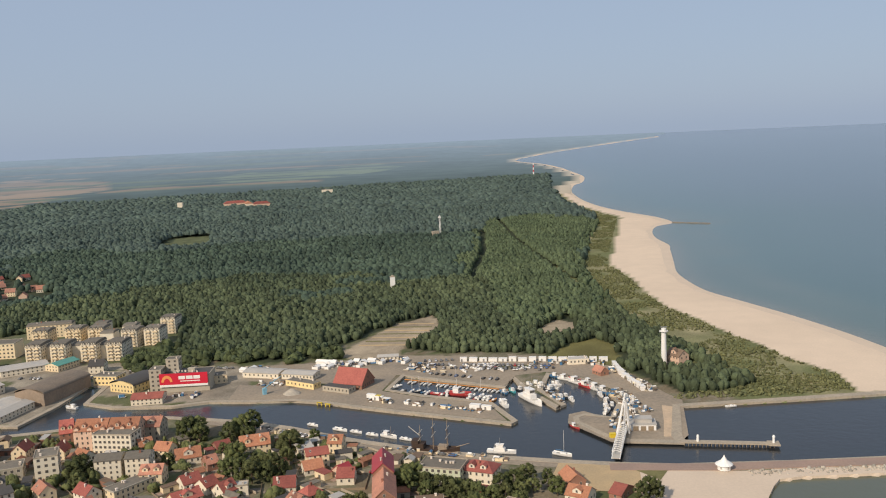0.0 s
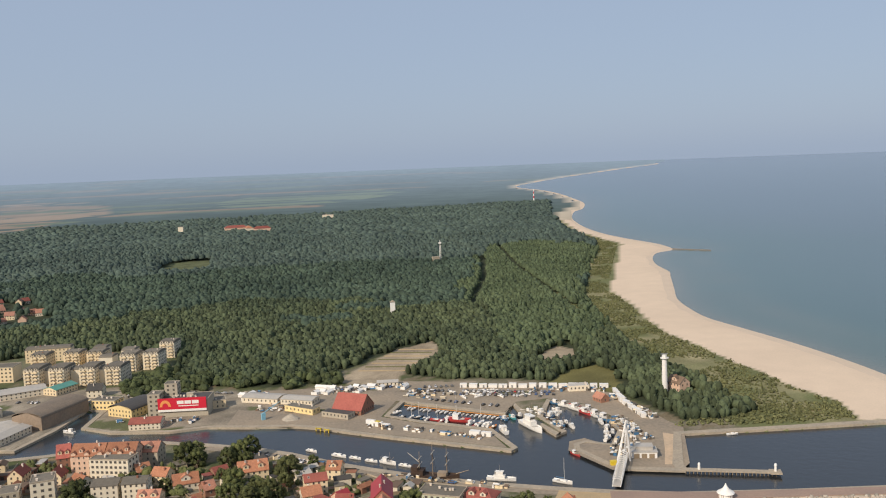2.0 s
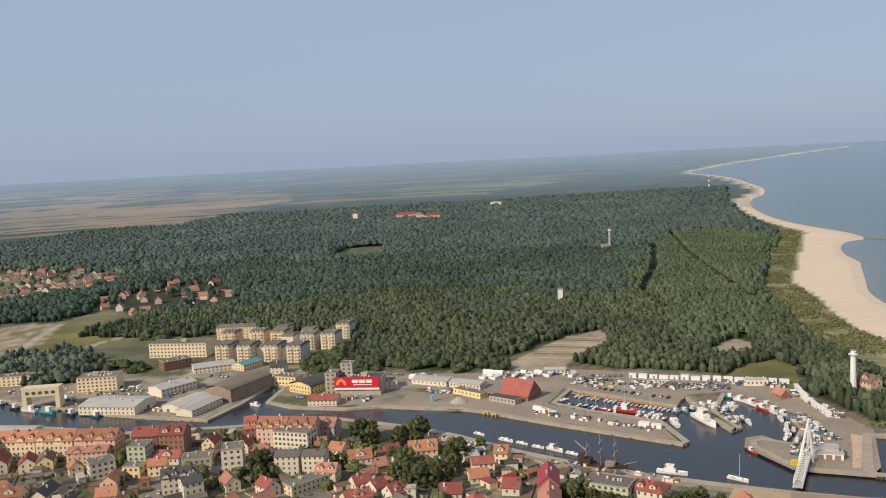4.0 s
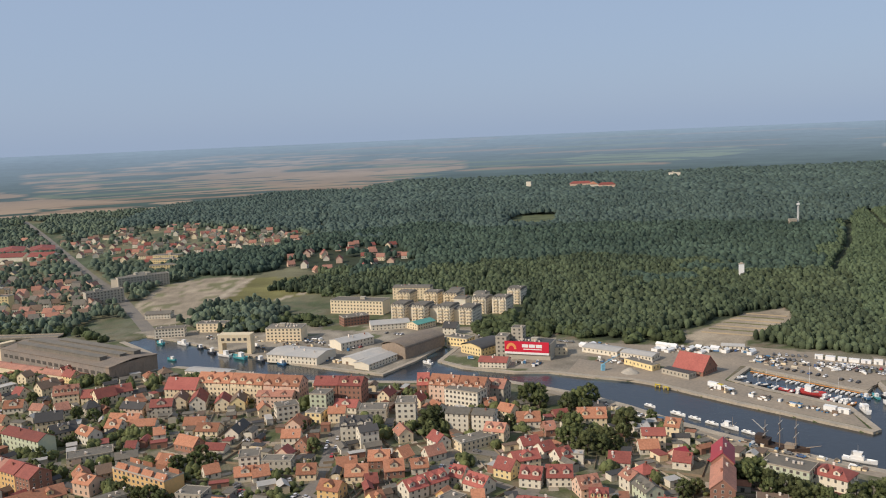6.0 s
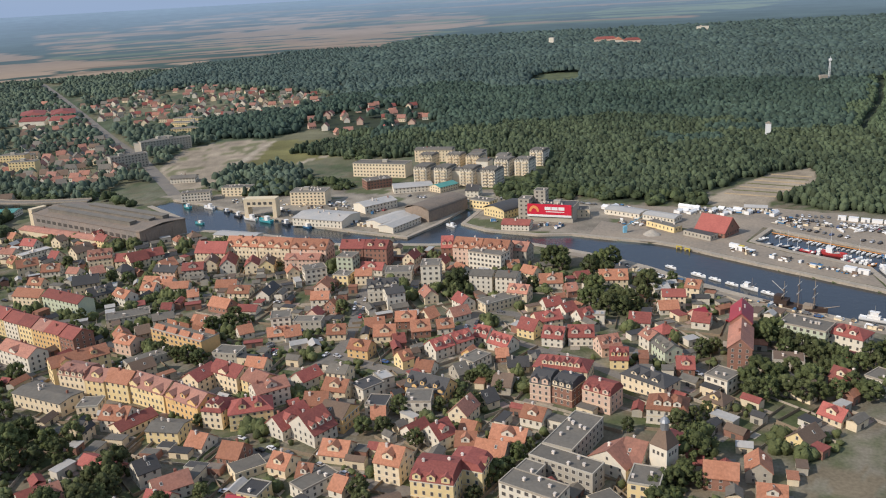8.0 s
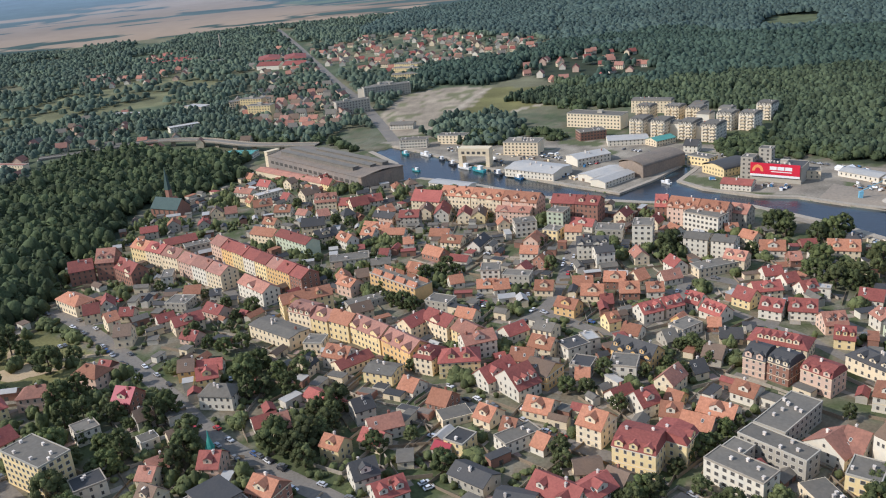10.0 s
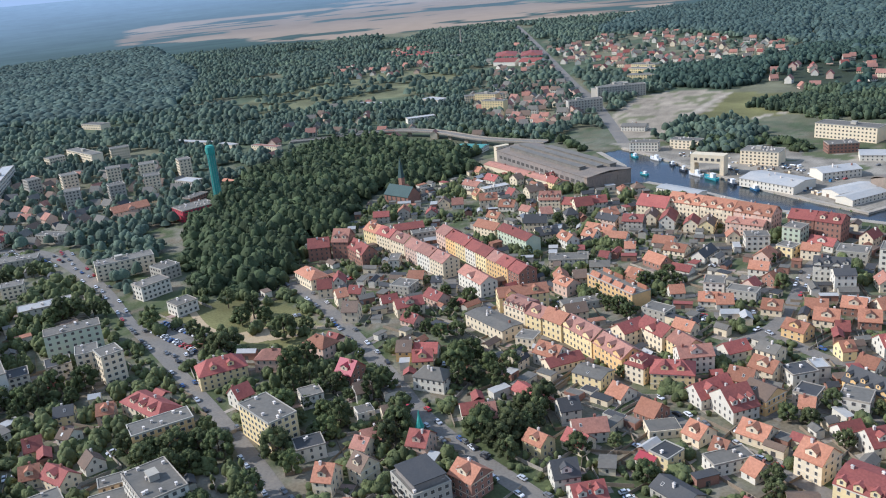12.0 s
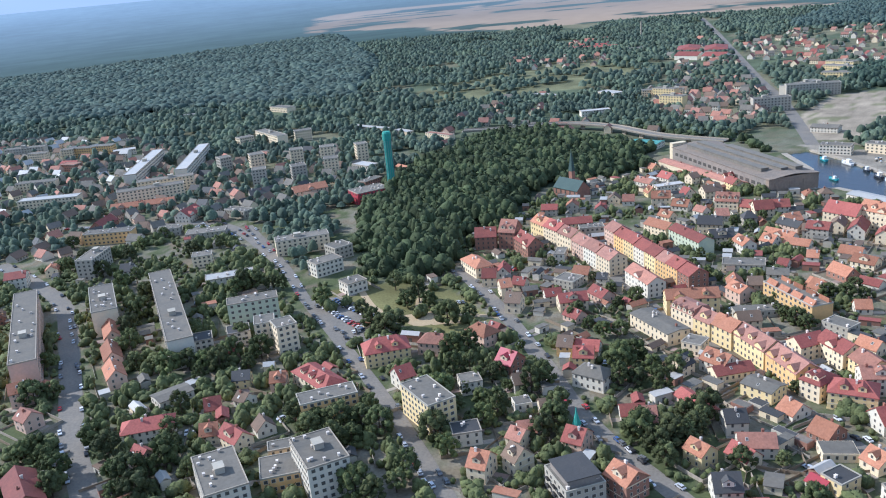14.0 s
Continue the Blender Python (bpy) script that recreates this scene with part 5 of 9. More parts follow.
house(-362.5, 173.3, 17, 6.8, 8.2, 3.4, 6.8, "g", "brick", "red", 0)
house(-323.9, 159.5, 21, 9.6, 10.9, 5.0, 10.0, "g", "brick", "crimson", 1)
house(-323.1, 190.1, 44, 7.4, 10.0, 5.5, 9.3, "g", "ochre", "brown", 0)
house(-308.5, 190.2, 52, 9.4, 10.0, 5.5, 9.3, "g", "yellow", "red", 1)
house(-288.9, 182.0, 26, 15.3, 10.9, 6.7, 10.1, "h", "white", "grey", 0)
house(-277.9, 152.9, 69, 9.8, 10.0, 4.2, 7.6, "g", "cream", "brown", 0)
house(-257.9, 179.0, 62, 10.0, 9.1, 2.9, 5.8, "g", "white", "dark", 0)
house(-247.0, 178.2, 61, 6.7, 10.9, 5.9, 10.1, "g", "yellow", "pink", 1)
house(-257.8, 275.0, 83, 13.8, 10.0, 7.6, 11.0, "g", "cream", "red", 0)
house(-245.5, 281.5, 170, 18, 11, 8.6, 12.2, "g", "cream", "red", 1)
house(-227.8, 279.0, 165, 13.5, 11, 8.2, 11.5, "g", "yellow", "pink", 0)
house(-218.9, 273.1, 55, 15, 11, 8.2, 11.5, "g", "white", "pink", 1)
house(-289.2, 238.9, 25, 9.4, 9.6, 6.0, 6.0, "f", "cream", "grey", 0)
house(-268.3, 234.3, 10, 12.8, 11, 6, 10, "g", "white", "orange", 2)
house(-261.0, 234.3, 75, 17.6, 9.1, 4.2, 6.7, "g", "cream", "dark", 0)
house(-241.4, 233.4, 12, 14.4, 10.9, 5.5, 6.8, "g", "yellow", "grey", 0)
house(-223.4, 231.4, 0, 8.5, 10.0, 2.9, 6.7, "g", "white", "orange", 0)
house(-204.5, 228.2, 5, 9.3, 10.9, 3.4, 7.6, "g", "brick", "orange", 0)
house(-181.1, 227.4, 177, 8.2, 10.0, 3.8, 7.6, "g", "cream", "orange", 1)
house(-248.3, 204.4, 175, 21.1, 8.2, 2.9, 5.0, "g", "pink", "red", 0)
house(-227.8, 204.7, 62, 8.4, 10.0, 5.9, 9.3, "g", "white", "slate", 0)
house(-211.5, 200.0, 55, 13.4, 10.0, 5.0, 8.4, "g", "white", "pink", 0)
house(-208.6, 191.2, 6, 10.0, 8.2, 4.2, 7.6, "g", "cream", "red", 0)
house(-197.4, 252.7, 74, 12.0, 11, 5, 9.6, "g", "white", "red", 1)
house(-194.0, 221.9, 56, 12.6, 9, 3.5, 3.5, "f", "cream", "grey", 0, name="outbuilding", category="outbuilding", label="low cream outbuilding with a flat grey felt roof")
house(-192.2, 287.1, 3, 11.4, 10.0, 5.5, 9.3, "g", "cream", "orange", 1)
house(-213.5, 294.7, 71, 11.6, 9.1, 4.2, 7.6, "g", "white", "red", 0)
house(-199.0, 300.5, 3, 9.6, 9.1, 6.7, 9.2, "g", "cream", "grey", 0)
house(-184.7, 253.2, 72, 12.0, 17, 5.8, 12.2, "g", "white", "dark", 3)
house(-179.2, 265.1, 178, 12.1, 13, 7, 10.5, "g", "ochre", "brown", 0)
house(-193.1, 271.6, 17, 10.3, 10.9, 6.3, 10.1, "g", "cream", "orange", 0)
house(-197.9, 260.5, 79, 10.6, 9.1, 5.0, 8.4, "g", "white", "red", 0)
house(-180.5, 292.8, 64, 11.8, 9.6, 6.0, 6.0, "f", "white", "slate", 0)
house(-178.5, 304.1, 53, 6.5, 9, 5, 5, "f", "white", "white", 0, name="outbuilding", category="outbuilding", label="low white outbuilding with a flat pale sheet roof")
house(-169.1, 281.1, 12, 9.3, 10, 5, 5, "f", "white", "slate", 0, name="outbuilding", category="outbuilding", label="low white outbuilding with a flat dark felt roof")
house(-152.6, 286.8, 18, 11.4, 11.5, 6.9, 6.9, "f", "white", "grey", 0)
house(-153.5, 301.1, 173, 19.7, 11.8, 5.5, 10.1, "g", "ochre", "slate", 6)
house(-148.7, 321.8, 52, 6.0, 10.0, 3.8, 7.6, "g", "grey", "grey", 0)
house(-146.3, 335.5, 71, 12.8, 9, 5, 5, "f", "white", "grey", 0, name="outbuilding", category="outbuilding", label="low white outbuilding with a flat grey felt roof")
house(-164.9, 273.2, 25, 6.0, 8.2, 3.4, 6.8, "g", "white", "orange", 0)
house(-144.6, 266.6, 68, 9.5, 8.2, 3.4, 6.8, "g", "white", "dark", 0)
house(-133.4, 264.2, 65, 9.1, 10.9, 5.5, 10.1, "g", "white", "red", 1)
house(-166.5, 242.5, 7, 11.3, 10.9, 3.8, 7.6, "g", "cream", "orange", 1)
house(-139.6, 237.7, 179, 10.4, 12, 8.2, 12.8, "g", "cream", "orange", 1)
house(-121.6, 264.1, 15, 8.1, 10.0, 3.8, 7.6, "g", "white", "orange", 1)
house(-125.0, 275.8, 175, 6.6, 7.3, 2.9, 5.8, "g", "ochre", "orange", 0)
house(-109.8, 260.9, 2, 12.0, 10.0, 3.8, 7.6, "g", "white", "orange", 0)
house(-126.8, 300.2, 55, 6.6, 9.1, 3.8, 7.6, "g", "cream", "slate", 0)
house(-125.2, 317.1, 4, 8.6, 10.9, 3.8, 7.6, "g", "grey", "brown", 0)
house(-168.6, 224.1, 7, 6.0, 8.2, 3.8, 7.6, "g", "white", "orange", 1)
house(-162.7, 219.7, 68, 16.2, 8, 5, 5, "f", "white", "grey", 0, name="outbuilding", category="outbuilding", label="low white outbuilding with a flat grey felt roof")
house(-152.5, 221.8, 174, 6.0, 9.1, 3.4, 6.8, "g", "white", "orange", 0)
house(-119.0, 231.6, 6, 15.7, 15, 9.6, 13.6, "m", "yellow", "red", 3)
house(-111.1, 240.9, 91, 10.6, 14, 9.6, 12.8, "m", "yellow", "red", 1)
house(-103.9, 336.6, 2, 24.5, 13, 6.6, 10.2, "h", "cream", "red", 6)
house(-106.0, 316.0, 175, 9.4, 12, 8.2, 12.4, "m", "pink", "slate", 2, label="three-storey beige and brick townhouse with a steep slate mansard roof")
house(-95.4, 315.2, 167, 9.6, 12, 8.7, 12.0, "m", "brick", "slate", 3, label="three-storey brick townhouse with a slate mansard roof and dormers")
house(-80.6, 314.0, 165, 13.0, 11, 8.6, 12.0, "m", "pink", "red", 3)
house(-64.6, 334.2, 156, 22, 12, 6.9, 9.6, "h", "cream", "slate", 3, label="long cream two-storey house with a hipped dark slate roof")
house(-53.4, 312.0, 5, 15.7, 12.7, 6.7, 10.9, "h", "white", "orange", 3)
house(-102.6, 292.0, 173, 9.7, 10.0, 4.2, 7.6, "g", "white", "orange", 1)
house(-106.3, 271.7, 1, 14.0, 10.0, 5.0, 8.4, "g", "white", "orange", 1)
house(-83.0, 355.9, 13, 8.3, 10.0, 5.0, 9.2, "g", "yellow", "red", 3)
house(-53.6, 357.8, 13, 7.8, 10.9, 3.8, 7.6, "g", "brick", "red", 1)
house(-82.5, 276.2, 80, 28, 12, 8.4, 8.4, "f", "grey", "grey", 0, name="apartment_block", category="apartment block", label="grey rendered flat-roofed block with roof vents")
house(-79.4, 254.8, 167, 25.5, 9, 8.7, 8.7, "f", "grey", "grey", 0, name="apartment_block", category="apartment block", label="grey rendered flat-roofed block with roof vents")
house(-90.2, 246.6, 168, 8, 8.4, 7.9, 7.9, "f", "grey", "grey", 0, name="stair_wing", category="apartment block", label="low grey flat-roofed wing that joins two blocks")
house(-85.4, 236.2, 168, 22, 10, 8.4, 8.4, "f", "white", "grey", 0, name="apartment_block", category="apartment block", label="pale rendered flat-roofed apartment block with rows of windows")
house(-51.3, 255.9, 1, 10.7, 12.5, 6.9, 6.9, "f", "yellow", "grey", 0)
house(-57.8, 272.5, 170, 8.2, 15.5, 5.0, 10.9, "g", "white", "pink", 0)
house(-64.8, 268.3, 71, 11.3, 15.5, 5.0, 10.0, "g", "white", "pink", 0)
house(-38.3, 279.3, 7, 6.0, 9.1, 3.4, 6.8, "g", "white", "dark", 0)
house(-58.8, 239.5, 49, 9.8, 18, 4, 4, "f", "cream", "grey", 0, name="outbuilding", category="outbuilding", label="low cream outbuilding with a flat grey felt roof")
house(-196.4, 171.5, 61, 9.4, 10.0, 5.5, 10.1, "g", "white", "slate", 1)
house(-183.5, 169.9, 63, 11.7, 10.9, 3.8, 7.6, "g", "white", "red", 2)
house(-191.5, 188.6, 40, 6.0, 8.2, 3.4, 4.2, "g", "cream", "grey", 0)
house(-179.8, 206.9, 2, 8.5, 9.6, 5.2, 5.2, "f", "yellow", "slate", 0)
house(-183.7, 201.6, 4, 7.0, 6.4, 2.5, 4.2, "g", "white", "crimson", 0)
house(-162.4, 191.4, 177, 15.7, 10.0, 4.2, 6.7, "g", "grey", "slate", 0)
house(-132.0, 197.9, 176, 18.7, 11.8, 5.0, 9.2, "g", "white", "red", 2)
house(-122.7, 203.8, 74, 12.4, 10.9, 5.9, 9.3, "g", "white", "red", 1)
house(-132.1, 216.6, 40, 9.9, 10.0, 3.4, 5.9, "g", "cream", "brown", 0)
house(-118.8, 214.5, 176, 8.1, 10.9, 4.2, 7.6, "g", "cream", "brown", 0)
house(-142.1, 186.8, 16, 13.5, 10.9, 4.6, 6.7, "g", "cream", "slate", 0)
house(-280.8, 592.5, 74, 47.8, 24, 8.5, 12, "b", "umber", "umber", 0, windows=False, name="hall", category="hall", label="large brown brick boat hall with a barrel roof")
house(-305.9, 557.9, 73, 33.5, 16, 4.5, 6, "g", "white", "white", 0, name="shed", category="shed", label="long white harbour shed with a pale sheet roof")
house(-292.0, 548.9, 78, 33.8, 14, 4.5, 6, "g", "white", "white", 0, name="shed", category="shed", label="long white harbour shed with a pale sheet roof")
house(-337.9, 595.8, 61, 31.3, 18, 6, 8, "g", "white", "white", 0, name="shed", category="shed", label="long white harbour shed with a pale sheet roof")
house(-356.0, 548.0, 179, 44.8, 28, 6, 8, "g", "white", "white", 0, name="shed", category="shed", label="long white harbour shed with a pale sheet roof")
house(-405.1, 603.7, 15, 30.9, 18, 11, 11, "f", "cream", "grey", 0, name="apartment_block", category="apartment block", label="cream flat-roofed apartment block with rows of windows")
house(-516.2, 588.8, 30, 25.5, 12, 8, 8, "f", "white", "grey", 0)
house(-490.0, 615.1, 14, 27.5, 12, 8, 8, "f", "cream", "grey", 0)
house(-583.7, 652.6, 25, 24.6, 14, 5, 7, "g", "white", "grey", 0)
house(-398.2, 491.1, 1, 36.4, 12, 4, 5, "g", "white", "white", 0, name="shed", category="shed", label="long white harbour shed with a pale sheet roof")
house(-393.7, 716.2, 3, 55.2, 18, 13, 13, "f", "cream", "grey", 0, name="apartment_block", category="apartment block", label="pale rendered flat-roofed apartment block with rows of windows")
house(-375.0, 669.0, 47, 24.3, 14, 8, 8, "f", "brick", "grey", 0)
house(-336.6, 663.3, 32, 34.6, 20, 5, 6, "g", "white", "white", 0, name="shed", category="shed", label="long white harbour shed with a pale sheet roof")
house(-308.4, 669.3, 66, 21.4, 14, 5, 7, "g", "cream", "teal", 0, name="shed", category="shed", label="long white harbour shed with a teal sheet roof")
house(-273.5, 653.4, 4, 11.5, 11, 6, 10, "g", "white", "slate", 0)
house(-250.9, 617.5, 168, 19.1, 12, 7, 7, "f", "yellow", "grey", 0)
house(-226.0, 604.1, 65, 29.0, 22, 6, 9, "b", "yellow", "slate", 0)
house(-204.5, 565.9, 5, 20.7, 14, 4.5, 7, "g", "white", "dark", 0)
house(-168.3, 610.0, 17, 11.9, 12, 6, 6, "f", "cream", "grey", 0)
house(-878.4, 678.4, 54, 20.4, 12, 11, 11, "f", "cream", "grey", 0, name="apartment_block", category="apartment block", label="cream flat-roofed apartment block with rows of windows")
house(-857.6, 696.4, 41, 27.6, 12, 11, 11, "f", "cream", "grey", 0, name="apartment_block", category="apartment block", label="cream flat-roofed apartment block with rows of windows")
house(-792.8, 911.6, 31, 43.8, 16, 9, 9, "f", "yellow", "grey", 0, name="apartment_block", category="apartment block", label="yellow flat-roofed apartment block beside the street")
house(-786.8, 958.3, 18, 43.2, 16, 10, 10, "f", "cream", "grey", 0, name="apartment_block", category="apartment block", label="cream flat-roofed apartment block with rows of windows")
house(-756.1, 803.8, 94, 58.6, 13, 12, 12, "f", "grey", "grey", 0, name="apartment_block", category="apartment block", label="grey rendered flat-roofed block with roof vents")
house(-839.1, 567.3, 68, 34.2, 12, 6, 6, "f", "white", "white", 0)
house(-656.8, 499.7, 24, 28.6, 16, 5, 6, "g", "white", "teal", 0, name="shed", category="shed", label="long white harbour shed with a teal sheet roof")
house(-1135.5, 962.8, 20, 41.6, 28, 7, 12, "g", "white", "red", 0)
house(-1089.2, 977.3, 21, 38.4, 28, 7, 12, "g", "white", "red", 0)
house(-1427.6, 978.6, 47, 85.5, 14, 5, 8, "g", "cream", "red", 0)
house(-254.0, 107.7, 37, 7.6, 10.9, 6.3, 10.9, "g", "cream", "orange", 1)
house(-249.6, 120.7, 9, 7.8, 9.1, 6.7, 10.9, "g", "cream", "brown", 1)
house(-249.2, 146.7, 31, 8.2, 10.9, 5.9, 10.1, "g", "pink", "dark", 1)
modern_block = house(-224.8, 129.4, 82, 15.0, 18.0, 8.7, 8.7, "f", "grey", "grey", 0, label="modern grey apartment block with a set-back dark top storey")
piece("top_storey", mesh_of("top_storey", *boxes((-6.0, 6.2, -7.4, 7.4, 8.75, 11.5)), WALLS["taupe"]), modern_block, label="dark set-back top storey")
piece("top_roof", mesh_of("top_roof", *boxes((-6.4, 6.6, -7.8, 7.8, 11.5, 11.8)), ROOFS["slate"]), modern_block)
for side in (-1, 1):
    for floor in range(2):
        for along in (-5.4, 0.0, 5.4):
            x0, x1 = sorted((side * 7.5, side * 8.7))
            rail0, rail1 = sorted((side * 8.64, side * 8.74))
            z = 3.0 + 2.9 * floor
            piece("balcony", mesh_of("balcony", *boxes((x0, x1, along - 1.5, along + 1.5, z - 0.15, z), (rail0, rail1, along - 1.5, along + 1.5, z, z + 1.0))), modern_block, label="dark railed balcony").data.materials.append(ROOFS["slate"])
house(-215.8, 144.7, 8, 11.1, 10.9, 8.0, 11.8, "g", "brick", "orange", 1)
house(-279.1, 113.7, 73, 11.6, 9.6, 6.0, 6.0, "f", "white", "slate", 0)
house(-269.3, 135.8, 70, 6.8, 9.1, 3.4, 6.8, "g", "white", "pink", 0)
house(-289.0, 145.3, 75, 7.4, 7, 4, 4, "f", "white", "grey", 0, name="outbuilding", category="outbuilding", label="low white outbuilding with a flat grey felt roof")
house(-316.4, 134.7, 77, 9.5, 9.6, 6.0, 6.0, "f", "white", "grey", 0)
house(-454.7, 70.5, 79, 27.5, 11, 16, 16, "f", "green", "grey", 0, name="apartment_block", category="apartment block", label="pale green flat-roofed apartment block")
house(-423.0, 69.1, 76, 10.6, 11.9, 14.6, 14.6, "f", "cream", "grey", 0)
house(-410.6, 76.2, 92, 10.8, 11.9, 15.5, 15.5, "f", "cream", "grey", 0)
house(-357.5, 77.6, 13, 29.8, 12.7, 6.3, 10.1, "h", "cream", "red", 3)
house(-370.7, 61.6, 67, 7.3, 10.0, 5.0, 8.4, "g", "pink", "orange", 1)
house(-330.2, 72.9, 83, 25.0, 11, 11, 11, "f", "ochre", "grey", 0, name="apartment_block", category="apartment block", label="ochre flat-roofed apartment block")
house(-368.1, 115.0, 78, 22.2, 13.7, 7.6, 12.6, "h", "yellow", "red", 2)
house(-361.8, 139.5, 44, 16.1, 10.9, 6.7, 10.1, "h", "pink", "pink", 0)
house(-338.4, 111.5, 95, 8.1, 10.0, 5.9, 10.1, "g", "white", "red", 0)
house(-302.1, 108.2, 4, 24.6, 13, 14, 14, "f", "yellow", "grey", 0, name="apartment_block", category="apartment block", label="yellow flat-roofed apartment block beside the street")
house(-282.3, 54.7, 180, 24.2, 16, 15, 15, "f", "white", "grey", 0, name="apartment_block", category="apartment block", label="pale rendered flat-roofed apartment block with rows of windows")
house(-292.4, 41.3, 78, 15.3, 15.4, 6.9, 6.9, "f", "ochre", "grey", 0)
house(-293.3, 19.3, 179, 29.5, 16, 12, 12, "f", "white", "grey", 0, name="apartment_block", category="apartment block", label="pale rendered flat-roofed apartment block with rows of windows")
house(-310.0, 45.9, 78, 9.9, 7.7, 5.2, 5.2, "f", "cream", "grey", 0)
house(-332.5, 44.7, 4, 7.7, 8.2, 3.8, 7.6, "g", "white", "brown", 0)
house(-362.7, 43.4, 30, 6.9, 8.2, 3.8, 6.7, "g", "white", "brown", 0)
house(-362.9, 29.3, 79, 7.3, 9.1, 4.2, 8.4, "g", "yellow", "dark", 0)
house(-339.8, 23.5, 72, 7.5, 9.1, 4.6, 8.4, "g", "cream", "orange", 1)
house(-329.7, 31.9, 20, 13.5, 9.1, 4.6, 8.4, "g", "cream", "red", 1)
house(-358.5, 0.7, 78, 21.9, 11.8, 5.9, 9.3, "h", "white", "red", 0)
house(-335.7, -4.4, 26, 8.6, 9.1, 4.6, 8.4, "g", "pink", "red", 0)
house(-386.9, 14.9, 105, 16.6, 10.9, 4.2, 5.0, "g", "white", "grey", 0)
house(-480.2, 28.9, 177, 119.6, 13, 16, 16, "f", "white", "grey", 0, name="apartment_block", category="apartment block", label="pale rendered flat-roofed apartment block with rows of windows")
house(-498.4, -45.8, 179, 116.4, 13, 16, 16, "f", "pink", "grey", 0, name="apartment_block", category="apartment block", label="pinkish concrete apartment block with a flat roof")
house(-516.3, -3.9, 178, 47.2, 14, 15, 15, "f", "cream", "grey", 0, name="apartment_block", category="apartment block", label="cream flat-roofed apartment block with rows of windows")
house(-483.1, -3.3, 179, 22.7, 9.1, 5.9, 10.1, "g", "pink", "orange", 0)
house(-450.9, -6.2, 1, 20.6, 9.1, 5.9, 10.1, "g", "pink", "orange", 0)
house(-425.0, -7.1, 3, 17.5, 9.1, 5.9, 10.1, "g", "pink", "orange", 0)
house(-537.4, 73.6, 80, 30.4, 12.5, 5.2, 5.2, "f", "white", "white", 0)
house(-437.7, 37.3, 82, 12.7, 11.5, 7.7, 7.7, "f", "white", "slate", 0)
house(-435.8, 57.2, 81, 11.9, 11.5, 7.7, 7.7, "f", "white", "slate", 0)
house(-429.5, -49.3, 90, 10.2, 10.9, 7.6, 11.0, "g", "pink", "orange", 0)
house(-399.1, -46.5, 28, 9.1, 9.1, 5.9, 9.3, "g", "pink", "pink", 0)
house(-333.3, -48.7, 8, 26.3, 12.7, 5.9, 10.1, "g", "brick", "dark", 1)
house(-923.5, 118.3, 160, 132.6, 12, 15, 15, "f", "white", "white", 0, name="apartment_block", category="apartment block", label="pale rendered flat-roofed apartment block with rows of windows")
house(-937.2, 70.6, 160, 127.2, 12, 15, 15, "f", "white", "white", 0, name="apartment_block", category="apartment block", label="pale rendered flat-roofed apartment block with rows of windows")
house(-838.2, 77.5, 80, 51.8, 12, 14, 14, "f", "cream", "grey", 0, name="apartment_block", category="apartment block", label="cream flat-roofed apartment block with rows of windows")
house(-809.0, 60.2, 83, 58.9, 12, 14, 14, "f", "cream", "grey", 0, name="apartment_block", category="apartment block", label="cream flat-roofed apartment block with rows of windows")
house(-781.4, 49.1, 75, 54.0, 13, 6, 9, "g", "pink", "orange", 3)
house(-717.3, 78.0, 138, 21.7, 14, 6, 11, "g", "white", "red", 2)
house(-738.9, 12.7, 148, 25.8, 12, 5, 10, "g", "brick", "dark", 0)
house(-695.4, 13.8, 66, 37.9, 12, 9, 9, "f", "ochre", "grey", 0, name="apartment_block", category="apartment block", label="ochre flat-roofed apartment block")
house(-872.4, 140.3, 99, 12.0, 13, 18, 18, "f", "grey", "grey", 0)
house(-861.1, 170.9, 87, 14.4, 13, 18, 18, "f", "cream", "grey", 0)
house(-790.9, 156.5, 74, 13.1, 13, 17, 17, "f", "grey", "grey", 0)
house(-850.4, 209.8, 78, 13.2, 13, 18, 18, "f", "cream", "grey", 0)
house(-776.2, 190.2, 83, 13.9, 13, 17, 17, "f", "grey", "grey", 0)
house(-837.8, 238.4, 75, 14.4, 13, 18, 18, "f", "cream", "grey", 0)
house(-784.2, 225.1, 73, 14.1, 13, 17, 17, "f", "cream", "grey", 0)
house(-822.0, 269.7, 83, 11.8, 13, 18, 18, "f", "cream", "grey", 0)
house(-774.0, 255.3, 20, 23.6, 14, 7, 7, "f", "white", "white", 0)
house(-665.8, 218.6, 94, 29.2, 20, 10, 10, "f", "crimson", "grey", 0, name="apartment_block", category="apartment block", label="low school block with crimson end wall")
house(-718.6, 182.5, 90, 29.9, 13, 7, 11, "g", "pink", "orange", 1)
house(-742.1, 143.5, 86, 17.5, 12, 5.5, 10, "g", "grey", "slate", 0)
house(-568.7, 131.8, 80, 37.2, 12, 11, 11, "f", "cream", "grey", 0, name="apartment_block", category="apartment block", label="cream flat-roofed apartment block with rows of windows")
house(-538.6, 148.5, 103, 14.1, 13.4, 8.6, 8.6, "f", "grey", "grey", 0)
house(-513.3, 130.8, 101, 19.5, 12, 9, 9, "f", "white", "grey", 0, name="apartment_block", category="apartment block", label="pale rendered flat-roofed apartment block with rows of windows")
house(-470.1, 134.2, 99, 13.3, 11.5, 6.9, 6.9, "f", "white", "grey", 0)
house(-958.1, -34.5, 68, 40.0, 12, 9, 9, "f", "cream", "grey", 0, name="apartment_block", category="apartment block", label="cream flat-roofed apartment block with rows of windows")
